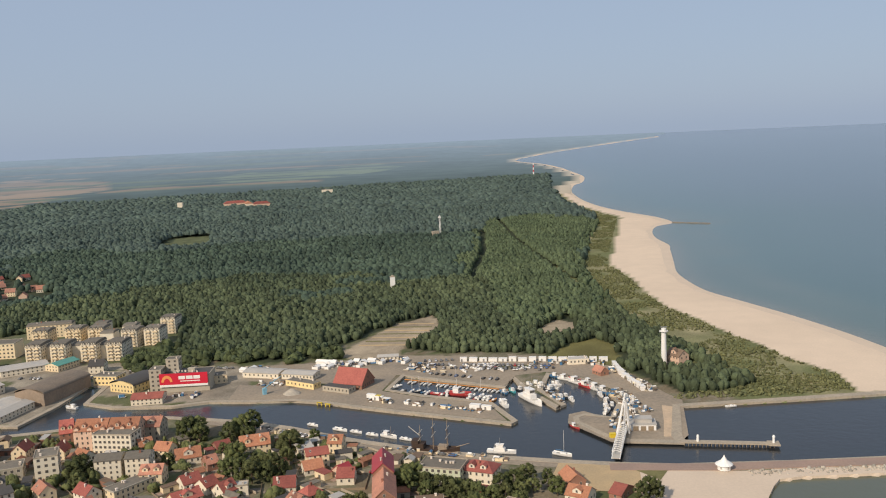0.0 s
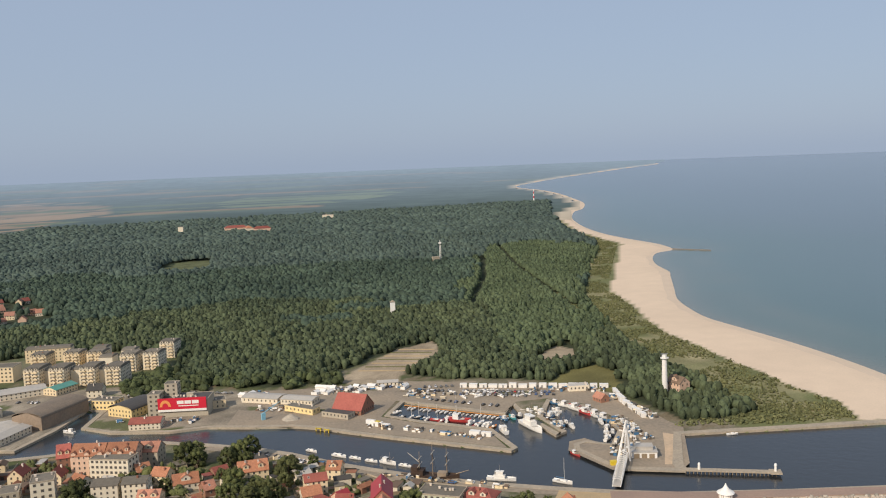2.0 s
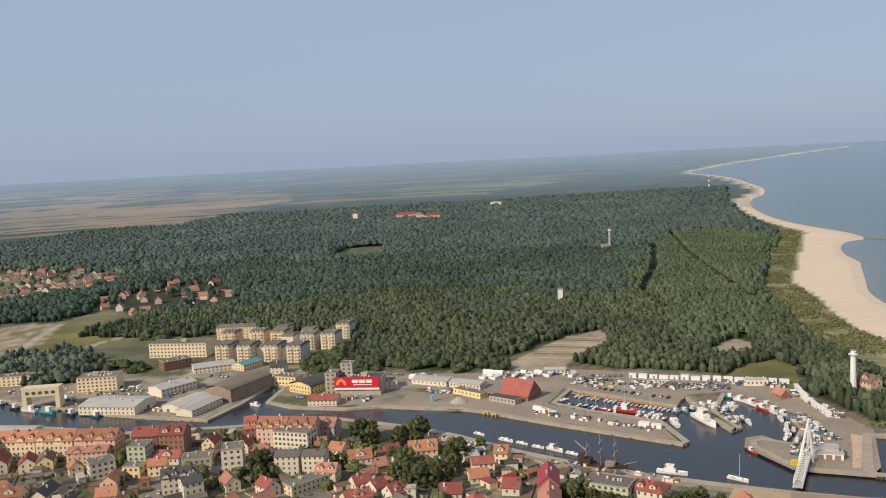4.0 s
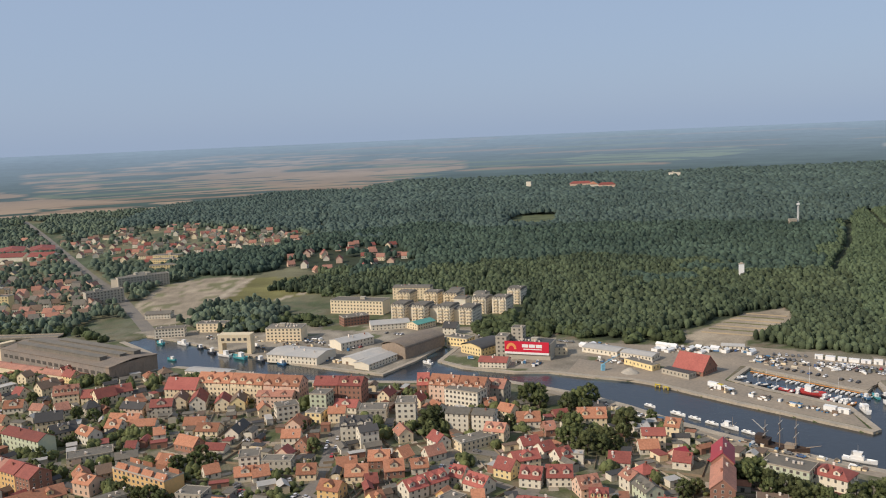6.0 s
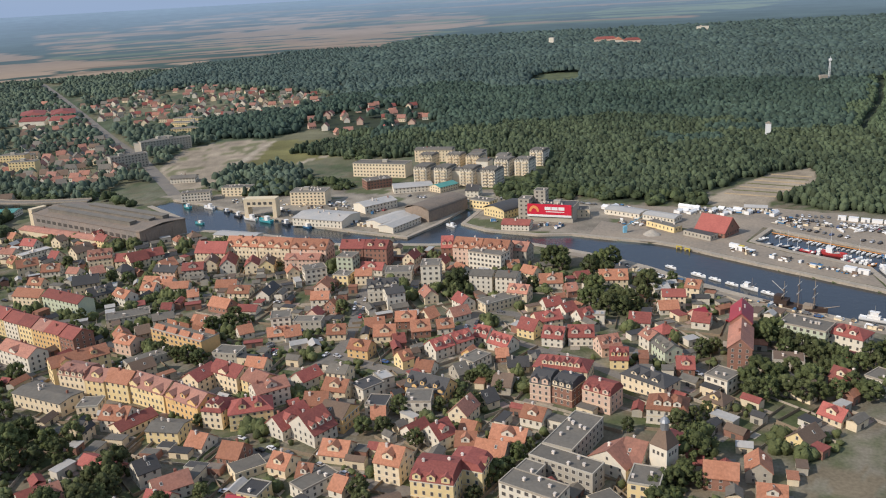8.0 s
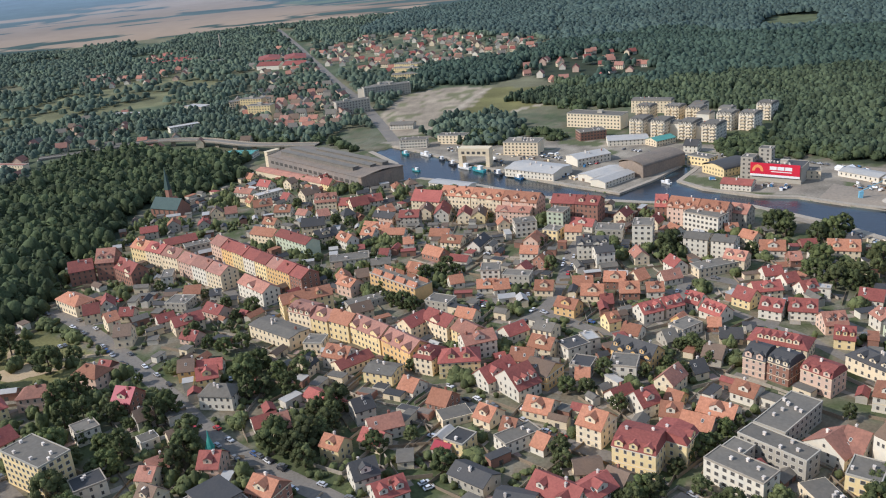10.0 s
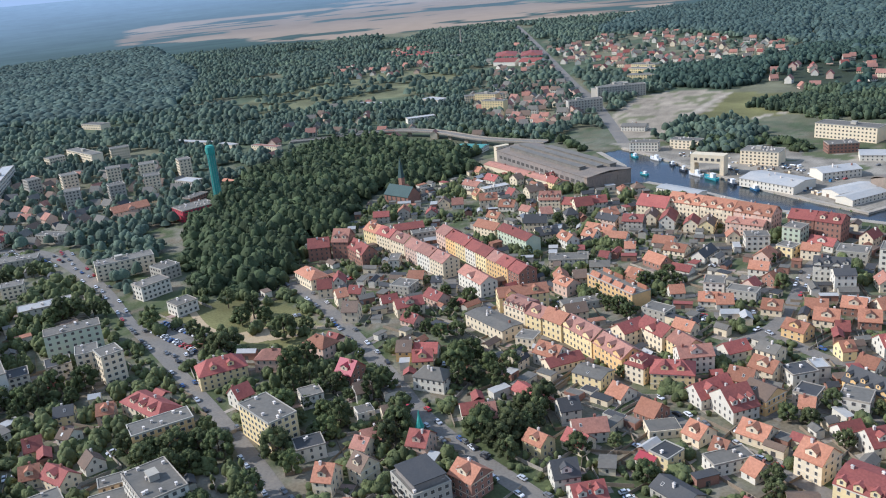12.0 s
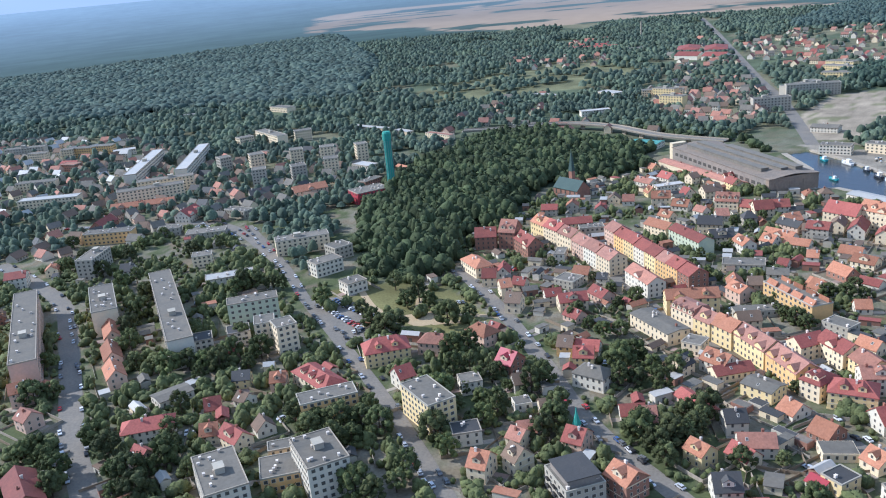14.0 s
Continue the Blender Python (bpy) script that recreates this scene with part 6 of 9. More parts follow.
house(-864.7, -24.8, 67, 55.2, 14, 9, 9, "f", "cream", "white", 0, name="apartment_block", category="apartment block", label="cream flat-roofed apartment block with rows of windows")
house(-1187.7, -43.8, 69, 48.7, 13, 12, 12, "f", "grey", "grey", 0, name="apartment_block", category="apartment block", label="grey rendered flat-roofed block with roof vents")
house(-1122.7, 2.9, 69, 13.4, 13, 12, 12, "f", "cream", "grey", 0)
house(-1122.0, 21.9, 58, 22.1, 13, 11, 11, "f", "ochre", "grey", 0, name="apartment_block", category="apartment block", label="ochre flat-roofed apartment block")
house(-1115.6, 44.2, 58, 22.1, 13, 11, 11, "f", "ochre", "grey", 0, name="apartment_block", category="apartment block", label="ochre flat-roofed apartment block")
house(-1089.6, 63.8, 87, 25.9, 16, 6, 6, "f", "white", "white", 0)
house(-1054.2, 1.7, 50, 21.1, 14, 6, 9, "g", "pink", "red", 0)
house(-1006.8, 191.6, 102, 18.0, 13, 12, 12, "f", "cream", "grey", 0, name="apartment_block", category="apartment block", label="cream flat-roofed apartment block with rows of windows")
house(-1006.9, 223.4, 9, 65.6, 13, 12, 12, "f", "cream", "grey", 0, name="apartment_block", category="apartment block", label="cream flat-roofed apartment block with rows of windows")
house(-990.8, 257.3, 80, 20.1, 13, 12, 12, "f", "cream", "grey", 0, name="apartment_block", category="apartment block", label="cream flat-roofed apartment block with rows of windows")
house(-1243.4, 301.0, 22, 40.7, 16, 7, 7, "f", "cream", "grey", 0)
house(-1459.9, 186.9, 91, 50.0, 14, 6, 6, "f", "white", "white", 0)
house(-32.0, 378, 94, 26, 10.5, 11, 15.5, "g", "brick", "pink", 0)
house(-34, 401.7, 94, 21, 10, 13, 17.5, "g", "brick", "crimson", 0)
house(-4.8, 409.5, 162, 22.2, 14, 9, 9, "f", "green", "grey", 0, name="apartment_block", category="apartment block", label="pale green flat-roofed apartment block")
house(14.1, 408.7, 157, 16.6, 12.7, 6.7, 10.1, "h", "white", "red", 2)
house(-36.0, 345.6, 156, 10.8, 11.5, 6.9, 6.9, "f", "white", "grey", 0)
house(-53.6, 413.7, 178, 8.8, 10.0, 4.2, 7.6, "g", "white", "red", 0)
house(26.2, 363.3, 150, 10.2, 11.5, 6.9, 6.9, "f", "white", "grey", 0)
house(-11.3, 378.8, 4, 13.5, 10, 4, 4, "f", "grey", "brown", 0, name="outbuilding", category="outbuilding", label="low grey outbuilding with a flat brown felt roof")
house(-66.7, 585.7, 157, 22.5, 19, 3.6, 12.5, "g", "brick", "red", 0)
house(-75.8, 572.6, 151, 22, 8, 3.6, 3.6, "f", "grey", "slate", 0)
house(-102.8, 588.1, 147, 26, 8, 4, 4, "f", "yellow", "grey", 0)
house(-136.2, 620.2, 162, 29.4, 14, 4, 5, "g", "white", "white", 0, name="shed", category="shed", label="long white harbour shed with a pale sheet roof")
house(-108.0, 610.9, 161, 25.6, 12, 4, 5, "g", "white", "white", 0, name="shed", category="shed", label="long white harbour shed with a pale sheet roof")
house(58.8, 379.1, 148, 10.9, 10.9, 4.2, 7.6, "g", "white", "orange", 1)
house(58.1, 399.6, 103, 12.6, 9.1, 3.4, 6.8, "g", "brick", "orange", 0)
house(78.8, 383.1, 140, 6.5, 12.7, 2.9, 5.8, "g", "brick", "dark", 0)
house(96.0, 617.3, 3, 15.2, 8, 4, 5, "f", "white", "white", 0, name="outbuilding", category="outbuilding", label="low white outbuilding with a flat pale sheet roof")
house(107.0, 585.7, 118, 9.4, 7, 3, 6, "g", "brick", "pink", 0)
house(166.5, 604.5, 120, 12.7, 10, 7, 11, "g", "pink", "brown", 1)
house(-46.6, 652.7, 2, 16.3, 8, 3, 4, "g", "white", "white", 0, name="shed", category="shed", label="long white harbour shed with a pale sheet roof")

house(-491.6, 382.6, 53, 13.6, 11, 7, 11, "g", "cream", "orange", 1)
house(-542.2, 429.9, 180, 13.9, 9, 4, 8, "g", "white", "red", 0)
house(-519.6, 412.6, 76, 22.8, 9, 5, 5, "f", "white", "white", 0, name="outbuilding", category="outbuilding", label="low white outbuilding with a flat roof")
house(-542.8, 408.9, 6, 17.4, 9, 4, 7, "g", "white", "pink", 0)
house(-494.9, 409.9, 179, 7.7, 9, 4, 8, "g", "white", "red", 0)
house(-483.2, 421.9, 79, 14.4, 10, 6, 10, "g", "cream", "brown", 0)
house(-451.1, 408.6, 38, 15.8, 12, 8, 13, "g", "cream", "pink", 4)
house(-472.7, 385.8, 29, 12.1, 9, 4, 8, "g", "white", "orange", 1)
house(-452.7, 386.6, 6, 9.0, 8, 4, 7, "g", "white", "pink", 0)
house(-426.0, 415.9, 62, 12.9, 12, 6, 11, "g", "cream", "dark", 0)
house(-421.8, 428.7, 55, 10.2, 10, 6, 10, "g", "white", "dark", 0)
house(-508.8, 366.4, 51, 8.6, 9, 4, 8, "g", "white", "pink", 0)
house(-304.4, 290.1, 63, 21.7, 8, 4, 4, "f", "grey", "grey", 0, name="outbuilding", category="outbuilding", label="low grey outbuilding with a flat roof")
house(-305.1, 336.0, 176, 8.9, 9, 4, 8, "g", "white", "orange", 0)
house(-313.4, 362.4, 173, 14.6, 9, 4, 8, "g", "brick", "orange", 0)
house(-477.6, 299.5, 65, 20.2, 11, 8, 11, "g", "cream", "dark", 0)
house(-465.2, 302.9, 65, 16.5, 10, 7, 7, "f", "grey", "grey", 0)
house(-436.6, 389.9, 62, 8.3, 9, 4, 8, "g", "white", "pink", 0)
house(-370.5, 406.1, 40, 17.1, 10, 6, 9, "g", "grey", "brown", 1)
house(-389.4, 404.1, 5, 16.8, 9, 5, 8, "g", "pink", "slate", 0)
house(-1114.3, -30.1, 58, 21.6, 12, 14, 14, "f", "cream", "grey", 0)
house(-1038.5, 1.3, 43, 21.4, 12, 8, 8, "f", "brick", "pink", 0)
house(-619.6, -2.4, 151, 29.0, 12, 14, 14, "f", "grey", "grey", 0, name="apartment_block", category="apartment block", label="grey flat-roofed block with rows of windows")
house(-625.2, -52.0, 80, 13.5, 14, 8, 11, "g", "white", "dark", 0)
house(-969.4, 336.2, 22, 60.1, 9, 6, 6, "f", "cream", "white", 0, name="apartment_block", category="apartment block", label="cream flat-roofed block with rows of windows")
house(-912.7, 354.1, 11, 27.8, 9, 6, 6, "f", "cream", "white", 0, name="apartment_block", category="apartment block", label="cream flat-roofed block with rows of windows")
house(-864.4, 377.6, 17, 40.3, 8, 5, 5, "f", "cream", "pink", 0, name="outbuilding", category="outbuilding", label="low cream outbuilding with a flat roof")
house(-1311.8, 182.1, 80, 32.6, 12, 6, 6, "f", "white", "white", 0, name="apartment_block", category="apartment block", label="white flat-roofed block with rows of windows")
house(-682.2, 57.2, 74, 17.3, 10, 6, 6, "f", "grey", "grey", 0)
house(-655.0, 80.7, 71, 29.9, 14, 5, 5, "f", "grey", "grey", 0, name="outbuilding", category="outbuilding", label="low grey outbuilding with a flat roof")
house(-585.5, 65.3, 76, 13.3, 11, 8, 8, "f", "cream", "grey", 0)
house(-705.8, 234.9, 114, 21.3, 9, 8, 8, "f", "brick", "grey", 0)
house(-736.0, 284.4, 11, 33.3, 9, 4, 6, "g", "white", "orange", 0)
house(-697.8, 115.3, 31, 23.4, 11, 6, 6, "f", "grey", "grey", 0)
house(-264.2, 129.6, 25, 6.8, 9, 5, 8, "g", "cream", "pink", 0)
# the long ochre block with steep orange roof bands over its front
block = house(-299.2, 313.3, 170, 38.9, 12, 8.6, 8.6, "f", "ochre", "grey", 0, name="apartment_block", category="apartment block", label="long ochre block with orange roof bands and a flat grey roof")
for k in range(4):
    x0 = -19.2 + k * 9.8
    piece("roof_band", mesh_of("roof_band", [(x0, 6.3, 8.2), (x0 + 7.4, 6.3, 8.2), (x0 + 7.4, 3.6, 11.2), (x0, 3.6, 11.2), (x0, 3.4, 8.6), (x0 + 7.4, 3.4, 8.6)], [(0, 1, 2, 3), (3, 2, 5, 4), (0, 3, 4), (1, 5, 2), (0, 4, 5, 1)], ROOFS["orange"]), block, label="steep orange tiled roof band")
    piece("roof_band", mesh_of("roof_band", [(x0, -6.3, 8.2), (x0 + 7.4, -6.3, 8.2), (x0 + 7.4, -3.6, 11.2), (x0, -3.6, 11.2), (x0, -3.4, 8.6), (x0 + 7.4, -3.4, 8.6)], [(3, 2, 1, 0), (4, 5, 2, 3), (4, 3, 0), (2, 5, 1), (1, 5, 4, 0)], ROOFS["orange"]), block, label="steep orange tiled roof band")

# ---- single trees by streets and in gardens ----
trees_at(TALL, (-294, 200), (-296, 210), (-282, 208), (-268, 202), (-281, 190), (-278, 197), (-275, 215), (-279, 224), (-242, 163), (-239, 169), (-230, 169), (-231, 177))
trees_at(TALL, (-224, 160), (-222, 167), (-229, 182), (-234, 194), (-243, 194), (-117, 426), (-108, 420), (-103, 435), (-94, 431), (-89, 441), (-95, 418), (-116, 444))
trees_at(TALL, (-89, 455), (-102, 416), (-88, 422), (-155, 486), (-150, 493), (-122, 487), (-118, 494), (-128, 479), (-241, 375), (-190, 415), (-194, 428), (-171, 378))
trees_at(LOW, (-141, 215), (-145, 220), (-138, 206), (-141, 258), (-110, 212), (-107, 215), (-115, 206), (-106, 232), (-105, 240), (-103, 246), (-101, 254), (-100, 262))
trees_at(LOW, (-98, 270), (-94, 224), (-87, 220), (-82, 221), (-76, 225), (-70, 229), (-110, 206), (-66, 295), (-48, 303), (-43, 310), (-38, 299), (-42, 289))
trees_at(LOW, (-39, 317), (-48, 294), (-48, 255), (-44, 260), (-40, 266), (-34, 265), (-48, 240), (-32, 274), (-41, 248), (-45, 246), (-315, 304), (-305, 300))
trees_at(LOW, (-298, 299), (-292, 298), (-284, 297), (-277, 296), (-309, 311), (-298, 333), (-292, 340), (-287, 347), (-297, 352), (-476, 403), (-425, 400), (-419, 409))
trees_at(LOW, (-417, 383), (-405, 385), (-465, 317), (-519, 284), (-398, 343), (-387, 347), (-375, 311), (-358, 308), (-382, 323), (-387, 353), (-270, 247), (-259, 246))
trees_at(LOW, (-280, 249), (-235, 245), (-265, 246), (-299, 250), (-320, 150), (-306, 148), (-307, 157), (-308, 166), (-321, 141), (-348, 147), (-353, 155), (-338, 173))
trees_at(LOW, (-390, 172), (-355, 214), (-340, 214), (-327, 214), (-324, 222), (-345, 232), (-354, 243), (-159, 281), (-144, 288), (-140, 301), (-131, 294), (-137, 320))
trees_at(LOW, (-142, 318), (-126, 313), (-313, 131), (-301, 133), (-302, 120), (-287, 120), (-295, 136), (-268, 405), (-131, 317), (-129, 439), (-126, 454), (-91, 468))
trees_at(LOW, (-79, 477), (-166, 454), (-153, 444), (-177, 461), (-372, 181), (-379, 190), (-372, 251), (-369, 260), (-354, 255), (-431, 250), (-393, 254), (-358, 220))
trees_at(TALL, (-332, 134), (-333, 143), (-317, 146), (-297, 155), (-299, 162), (-315, 120), (-323, 118), (-312, 81), (-303, 86), (-305, 91), (-301, 73), (-317, 73))
trees_at(TALL, (-323, 65), (-301, 65), (-318, 60), (-266, 83), (-261, 76), (-259, 66), (-266, 62), (-286, 103), (-272, 102), (-435, 59), (-416, 49), (-397, 53))
trees_at(TALL, (-406, 41), (-407, 62), (-328, 3), (-323, -4), (-334, 8), (-322, -11), (-330, -16), (-346, -17), (-364, -20), (-313, -18), (-309, -10), (-314, 10))
trees_at(TALL, (-356, -40), (-369, -44), (-344, -36), (-331, -39), (-367, -49), (-507, 15), (-483, 6), (-536, 22), (-433, 4), (-458, 4), (-533, -33), (-493, -32))
trees_at(TALL, (-463, -38), (-424, -36), (-423, -44), (-636, -20), (-642, -8), (-641, 11), (-632, 22), (-605, 1), (-570, 10), (-576, 20), (-415, 18), (-416, 27))
trees_at(TALL, (-411, 34), (-399, 29), (-499, 98), (-504, 93), (-511, 84), (-516, 78), (-509, 71), (-471, 104), (-455, 110), (-412, 102), (-424, 150), (-428, 159))
trees_at(TALL, (-454, 155), (-416, 160), (-388, 158), (-398, 132), (-406, 122), (-395, 125), (-428, 124), (-262, 139), (-267, 147), (-285, 125), (-288, 133), (-275, 155))
trees_at(TALL, (-349, 142), (-350, 151), (-337, 80), (-322, 88), (-331, 58), (-368, 16), (-350, 9), (-342, -26), (-326, -24), (-529, -27), (-458, -31), (-696, -13))
trees_at(MIDDLE, (-703, 0), (-657, 33), (-677, 52), (-614, 83), (-634, 100), (-660, 115), (-614, 63), (-26, 347), (-21, 357), (-15, 356), (-9, 364), (-2, 357))
trees_at(MIDDLE, (4, 371), (11, 367), (18, 381), (24, 380), (31, 385), (-23, 337), (-17, 339), (-10, 344), (-4, 341), (2, 345), (9, 347), (15, 355))
trees_at(MIDDLE, (21, 351), (27, 359), (-20, 406), (-13, 390), (-6, 389), (0, 385), (-23, 398), (-44, 381), (-49, 376), (30, 370), (29, 394), (-147, 484))
trees_at(MIDDLE, (-117, 476), (-1, 389), (7, 388), (11, 384), (36, 402), (38, 390), (46, 396), (49, 385), (86, 373), (93, 375), (91, 379), (22, 387))
trees_at(MIDDLE, (-13, 399))
trees_at(TALL, (-240, 202), (-236, 196), (-231, 188), (-229, 181))
trees_at(LOW, (-206, 188.6), (-176, 192), (-199, 201), (-158, 264), (-166, 262))
for x, y, rot, L, D, wall, roof in ((-237.6, 218.2, 10, 7.5, 4.5, "brick", "grey"), (-235, 224.5, 10, 6.5, 5, "grey", "slate"), (-213, 216, 8, 9, 4.5, "grey", "slate"), (-205.5, 217.5, 8, 6, 4.5, "brick", "umber"), (-193, 191.9, 5, 7, 5, "cream", "brown"), (-188, 206, 12, 6.5, 4.5, "grey", "white")):
    if clear_of(x, y, 2.0):
        house(x, y, rot, L, D, 2.7, 2.7, "f", wall, roof, 0, "outbuilding", "outbuilding", f"low shed with a flat {COLOUR_WORDS[roof]} roof in a yard", False, "garden sheds")
tree(-38, 282, 15, 2)

# ---- smaller buildings, sheds and trees that fill the gardens ----
TOWN = [(-60, 150), (-170, 60), (-240, -70), (-640, -80), (-690, 100), (-490, 108), (-488, 200), (-560, 290), (-610, 440), (-440, 478), (-250, 496), (-95, 478), (10, 425), (20, 330), (-20, 240)]


def in_poly(poly, x, y):
    return bool(inside(poly, np.array([x]), np.array([y]))[0])


def nearest_turn(x, y):
    b = min(BUILT, key=lambda q: (q[0] - x) ** 2 + (q[1] - y) ** 2)
    return b[2]


rng_fill = random.Random(5)


# yards that stay open: a grassy car park, and a court of low sheds
OPEN_LOTS = ((-155.5, 259.6, 10), (-215.3, 213.9, 8))


def fill_houses(poly, count, gap, tries, small=False, wall=("white", "cream", "cream", "grey", "brick", "yellow"), roof=("orange", "orange", "red", "dark", "brown", "slate", "pink"), tall=True, windows=True):
    P = np.array(poly)
    lo, hi = P.min(0), P.max(0)
    done = 0
    for _ in range(tries):
        if done >= count:
            break
        x, y = rng_fill.uniform(lo[0], hi[0]), rng_fill.uniform(lo[1], hi[1])
        if not in_poly(poly, x, y) or in_poly(PARK_WOOD, x, y) or in_poly(PARK_GRASS, x, y) or in_poly(HARBOUR, x, y):
            continue
        if not clear_of(x, y, gap) or not off_street(x, y, gap - 1.0):
            continue
        if any((x - tx) ** 2 + (y - ty) ** 2 < 20 for tx, ty in PLANTED):
            continue
        rot = nearest_turn(x, y) + rng_fill.choice((0, 90)) if BUILT else 0
        done += 1
        if small:
            h = rng_fill.uniform(2.6, 3.6)
            w = rng_fill.choice(("grey", "white", "cream", "brick"))
            rf = rng_fill.choice(("grey", "grey", "slate", "brown", "white", "red"))
            if rng_fill.random() < 0.6:
                house(x, y, rot, rng_fill.uniform(5, 9), rng_fill.uniform(3.6, 5.2), h, h, "f", w, rf, 0, "outbuilding", "outbuilding", f"low garden shed with a flat {COLOUR_WORDS[rf]} roof", False, "garden sheds")
            else:
                house(x, y, rot, rng_fill.uniform(5, 8), rng_fill.uniform(4, 5), h, h + 1.6, "g", w, rf, 0, "outbuilding", "outbuilding", f"low garden shed with a gabled {COLOUR_WORDS[rf]} roof", False, "garden sheds")
        else:
            hw = rng_fill.choice((3.2, 3.8, 4.8, 5.4)) if tall else 3.2
            w, rf = rng_fill.choice(wall), rng_fill.choice(roof)
            form = (rng_fill.uniform(8, 12), rng_fill.uniform(7.5, 9), hw, hw + rng_fill.uniform(3.0, 4.2), "g" if rng_fill.random() < 0.8 else "h", w, rf, rng_fill.choice((0, 0, 1)) if windows else 0)
            if all(math.hypot(x - lx, y - ly) > reach for lx, ly, reach in OPEN_LOTS):
                house(x, y, rot, *form, windows=windows)
    return done


CORE = [(-60, 190), (-150, 165), (-260, 175), (-330, 182), (-420, 205), (-470, 215), (-560, 300), (-610, 440), (-440, 478), (-250, 496), (-95, 478), (10, 425), (20, 330), (-20, 240)]
fill_houses(CORE, 40, 6.2, 5000)
fill_houses(TOWN, 16, 7.5, 3000)


def yard_buildings(name, poly, count, gap, seed, label):
    """Sheds, garages and low wings in the yards, each with walls and an overhanging roof, joined."""
    rng = random.Random(seed)
    P = np.array(poly)
    lo, hi = P.min(0), P.max(0)
    roofs = ("grey", "grey", "grey", "slate", "slate", "brown", "white", "red", "orange")
    walls = ("white", "cream", "grey", "brick")
    mats = [WALLS[w] for w in walls] + [ROOFS[w] for w in roofs]
    V, F, idx, done = [], [], [], 0
    for _ in range(count * 25):
        if done >= count:
            break
        x, y = rng.uniform(lo[0], hi[0]), rng.uniform(lo[1], hi[1])
        if not in_poly(poly, x, y) or in_poly(PARK_WOOD, x, y) or in_poly(PARK_GRASS, x, y) or in_poly(HARBOUR, x, y) or not clear_of(x, y, gap) or not off_street(x, y, 2.5):
            continue
        if any((x - tx) ** 2 + (y - ty) ** 2 < 16 for tx, ty in PLANTED):
            continue
        done += 1
        rot = nearest_turn(x, y) + rng.choice((0, 90))
        L, D, h = rng.uniform(4.5, 10), rng.uniform(3.4, 5.4), rng.uniform(2.5, 4.2)
        BUILT.append((x, y, rot, L, D))
        t = pose(x, y, 0, 0, 0, rot)
        a, b = L / 2, D / 2
        wv, wf = boxes((-a, a, -b, b, -0.2, h))
        if rng.random() < 0.55:
            rv, rf = boxes((-a - 0.25, a + 0.25, -b - 0.25, b + 0.25, h, h + 0.22))
        else:
            rv, rf = roof_shell([(-b - 0.35, h - 0.15), (0, h + D * 0.33), (b + 0.35, h - 0.15)], -a - 0.25, a + 0.25, 0.2)
        dv, df = boxes((-0.9, 0.9, -b - 0.05, -b + 0.05, 0.1, 2.1), (-0.9, 0.9, b - 0.05, b + 0.05, 0.1, 2.1))
        kw, kr = rng.randrange(len(walls)), len(walls) + rng.randrange(len(roofs))
        for vv, ff, mi in ((wv, wf, kw), (rv, rf, kr), (dv, df, len(mats))):
            base = len(V)
            V += [tuple(t @ Vector(q)) for q in vv]
            F += [tuple(i + base for i in q) for q in ff]
            idx += [mi] * len(ff)
    me = mesh_of(name, V, F, *mats, M["glass"])
    me.polygons.foreach_set("material_index", idx)
    return tagged(new(name, me), label, "sheds", kind="stuff")


yard_buildings("yard_sheds", CORE, 330, 3.0, 81, "garages, sheds and low wings in the yards of the old town")
yard_buildings("yard_sheds", TOWN, 110, 3.4, 82, "garages and garden sheds between the villas")

# fences, terraces, paths and garden sheds round the houses, joined
def garden_works(name, seed, label):
    rng = random.Random(seed)
    mats = [M["bark"], M["timber"], M["concrete"], M["paving"], M["pink_paving"], M["asphalt"]]
    V, F, idx = [], [], []
    def put(t, spec, mi):
        v, f = box_data(*spec, base=len(V))
        V.extend(tuple(t @ Vector(q)) for q in v)
        F.extend(f)
        idx.extend([mi] * len(f))
    for x, y, rot, L, D in list(BUILT):
        if math.hypot(x, y) > 560 or not in_poly(TOWN, x, y) or L < 6:
            continue
        t = pose(x, y, 0, 0, 0, rot)
        a, b = L / 2, D / 2
        for _ in range(2):
            w, d = rng.uniform(2.5, 7), rng.uniform(2.0, 5)
            side = rng.choice((-1, 1))
            if rng.random() < 0.5:
                cx, cy = rng.uniform(-a, a), side * (b + d / 2 + 0.05)
            else:
                cx, cy = side * (a + w / 2 + 0.05), rng.uniform(-b, b)
            q = t @ Vector((cx, cy, 0))
            if off_street(q.x, q.y, 1.5):
                h = 0.06 + 0.004 * rng.randrange(20)
                put(t, (cx - w / 2, cx + w / 2, cy - d / 2, cy + d / 2, -0.2, h), rng.choice((2, 3, 3, 4, 5)))
        out = rng.uniform(3.5, 7.5)
        kind = rng.choice((1, 1, 2, 2))
        for u0, v0, u1, v1 in ((-a - out, -b - out, a + out, -b - out), (-a - out, b + out, a + out, b + out), (-a - out, -b - out, -a - out, b + out), (a + out, -b - out, a + out, b + out)):
            q = t @ Vector(((u0 + u1) / 2, (v0 + v1) / 2, 0))
            if rng.random() < 0.6 and off_street(q.x, q.y, 1.0) and clear_of(q.x, q.y, 1.5):
                put(t, (min(u0, u1) - 0.06, max(u0, u1) + 0.06, min(v0, v1) - 0.06, max(v0, v1) + 0.06, -0.2, rng.uniform(0.9, 1.7)), kind)
    me = mesh_of(name, V, F, *mats)
    me.polygons.foreach_set("material_index", idx)
    tagged(new(name, me), label, "fences", kind="stuff")


garden_works("garden_fences", 17, "fences, low walls and paved terraces round the houses")

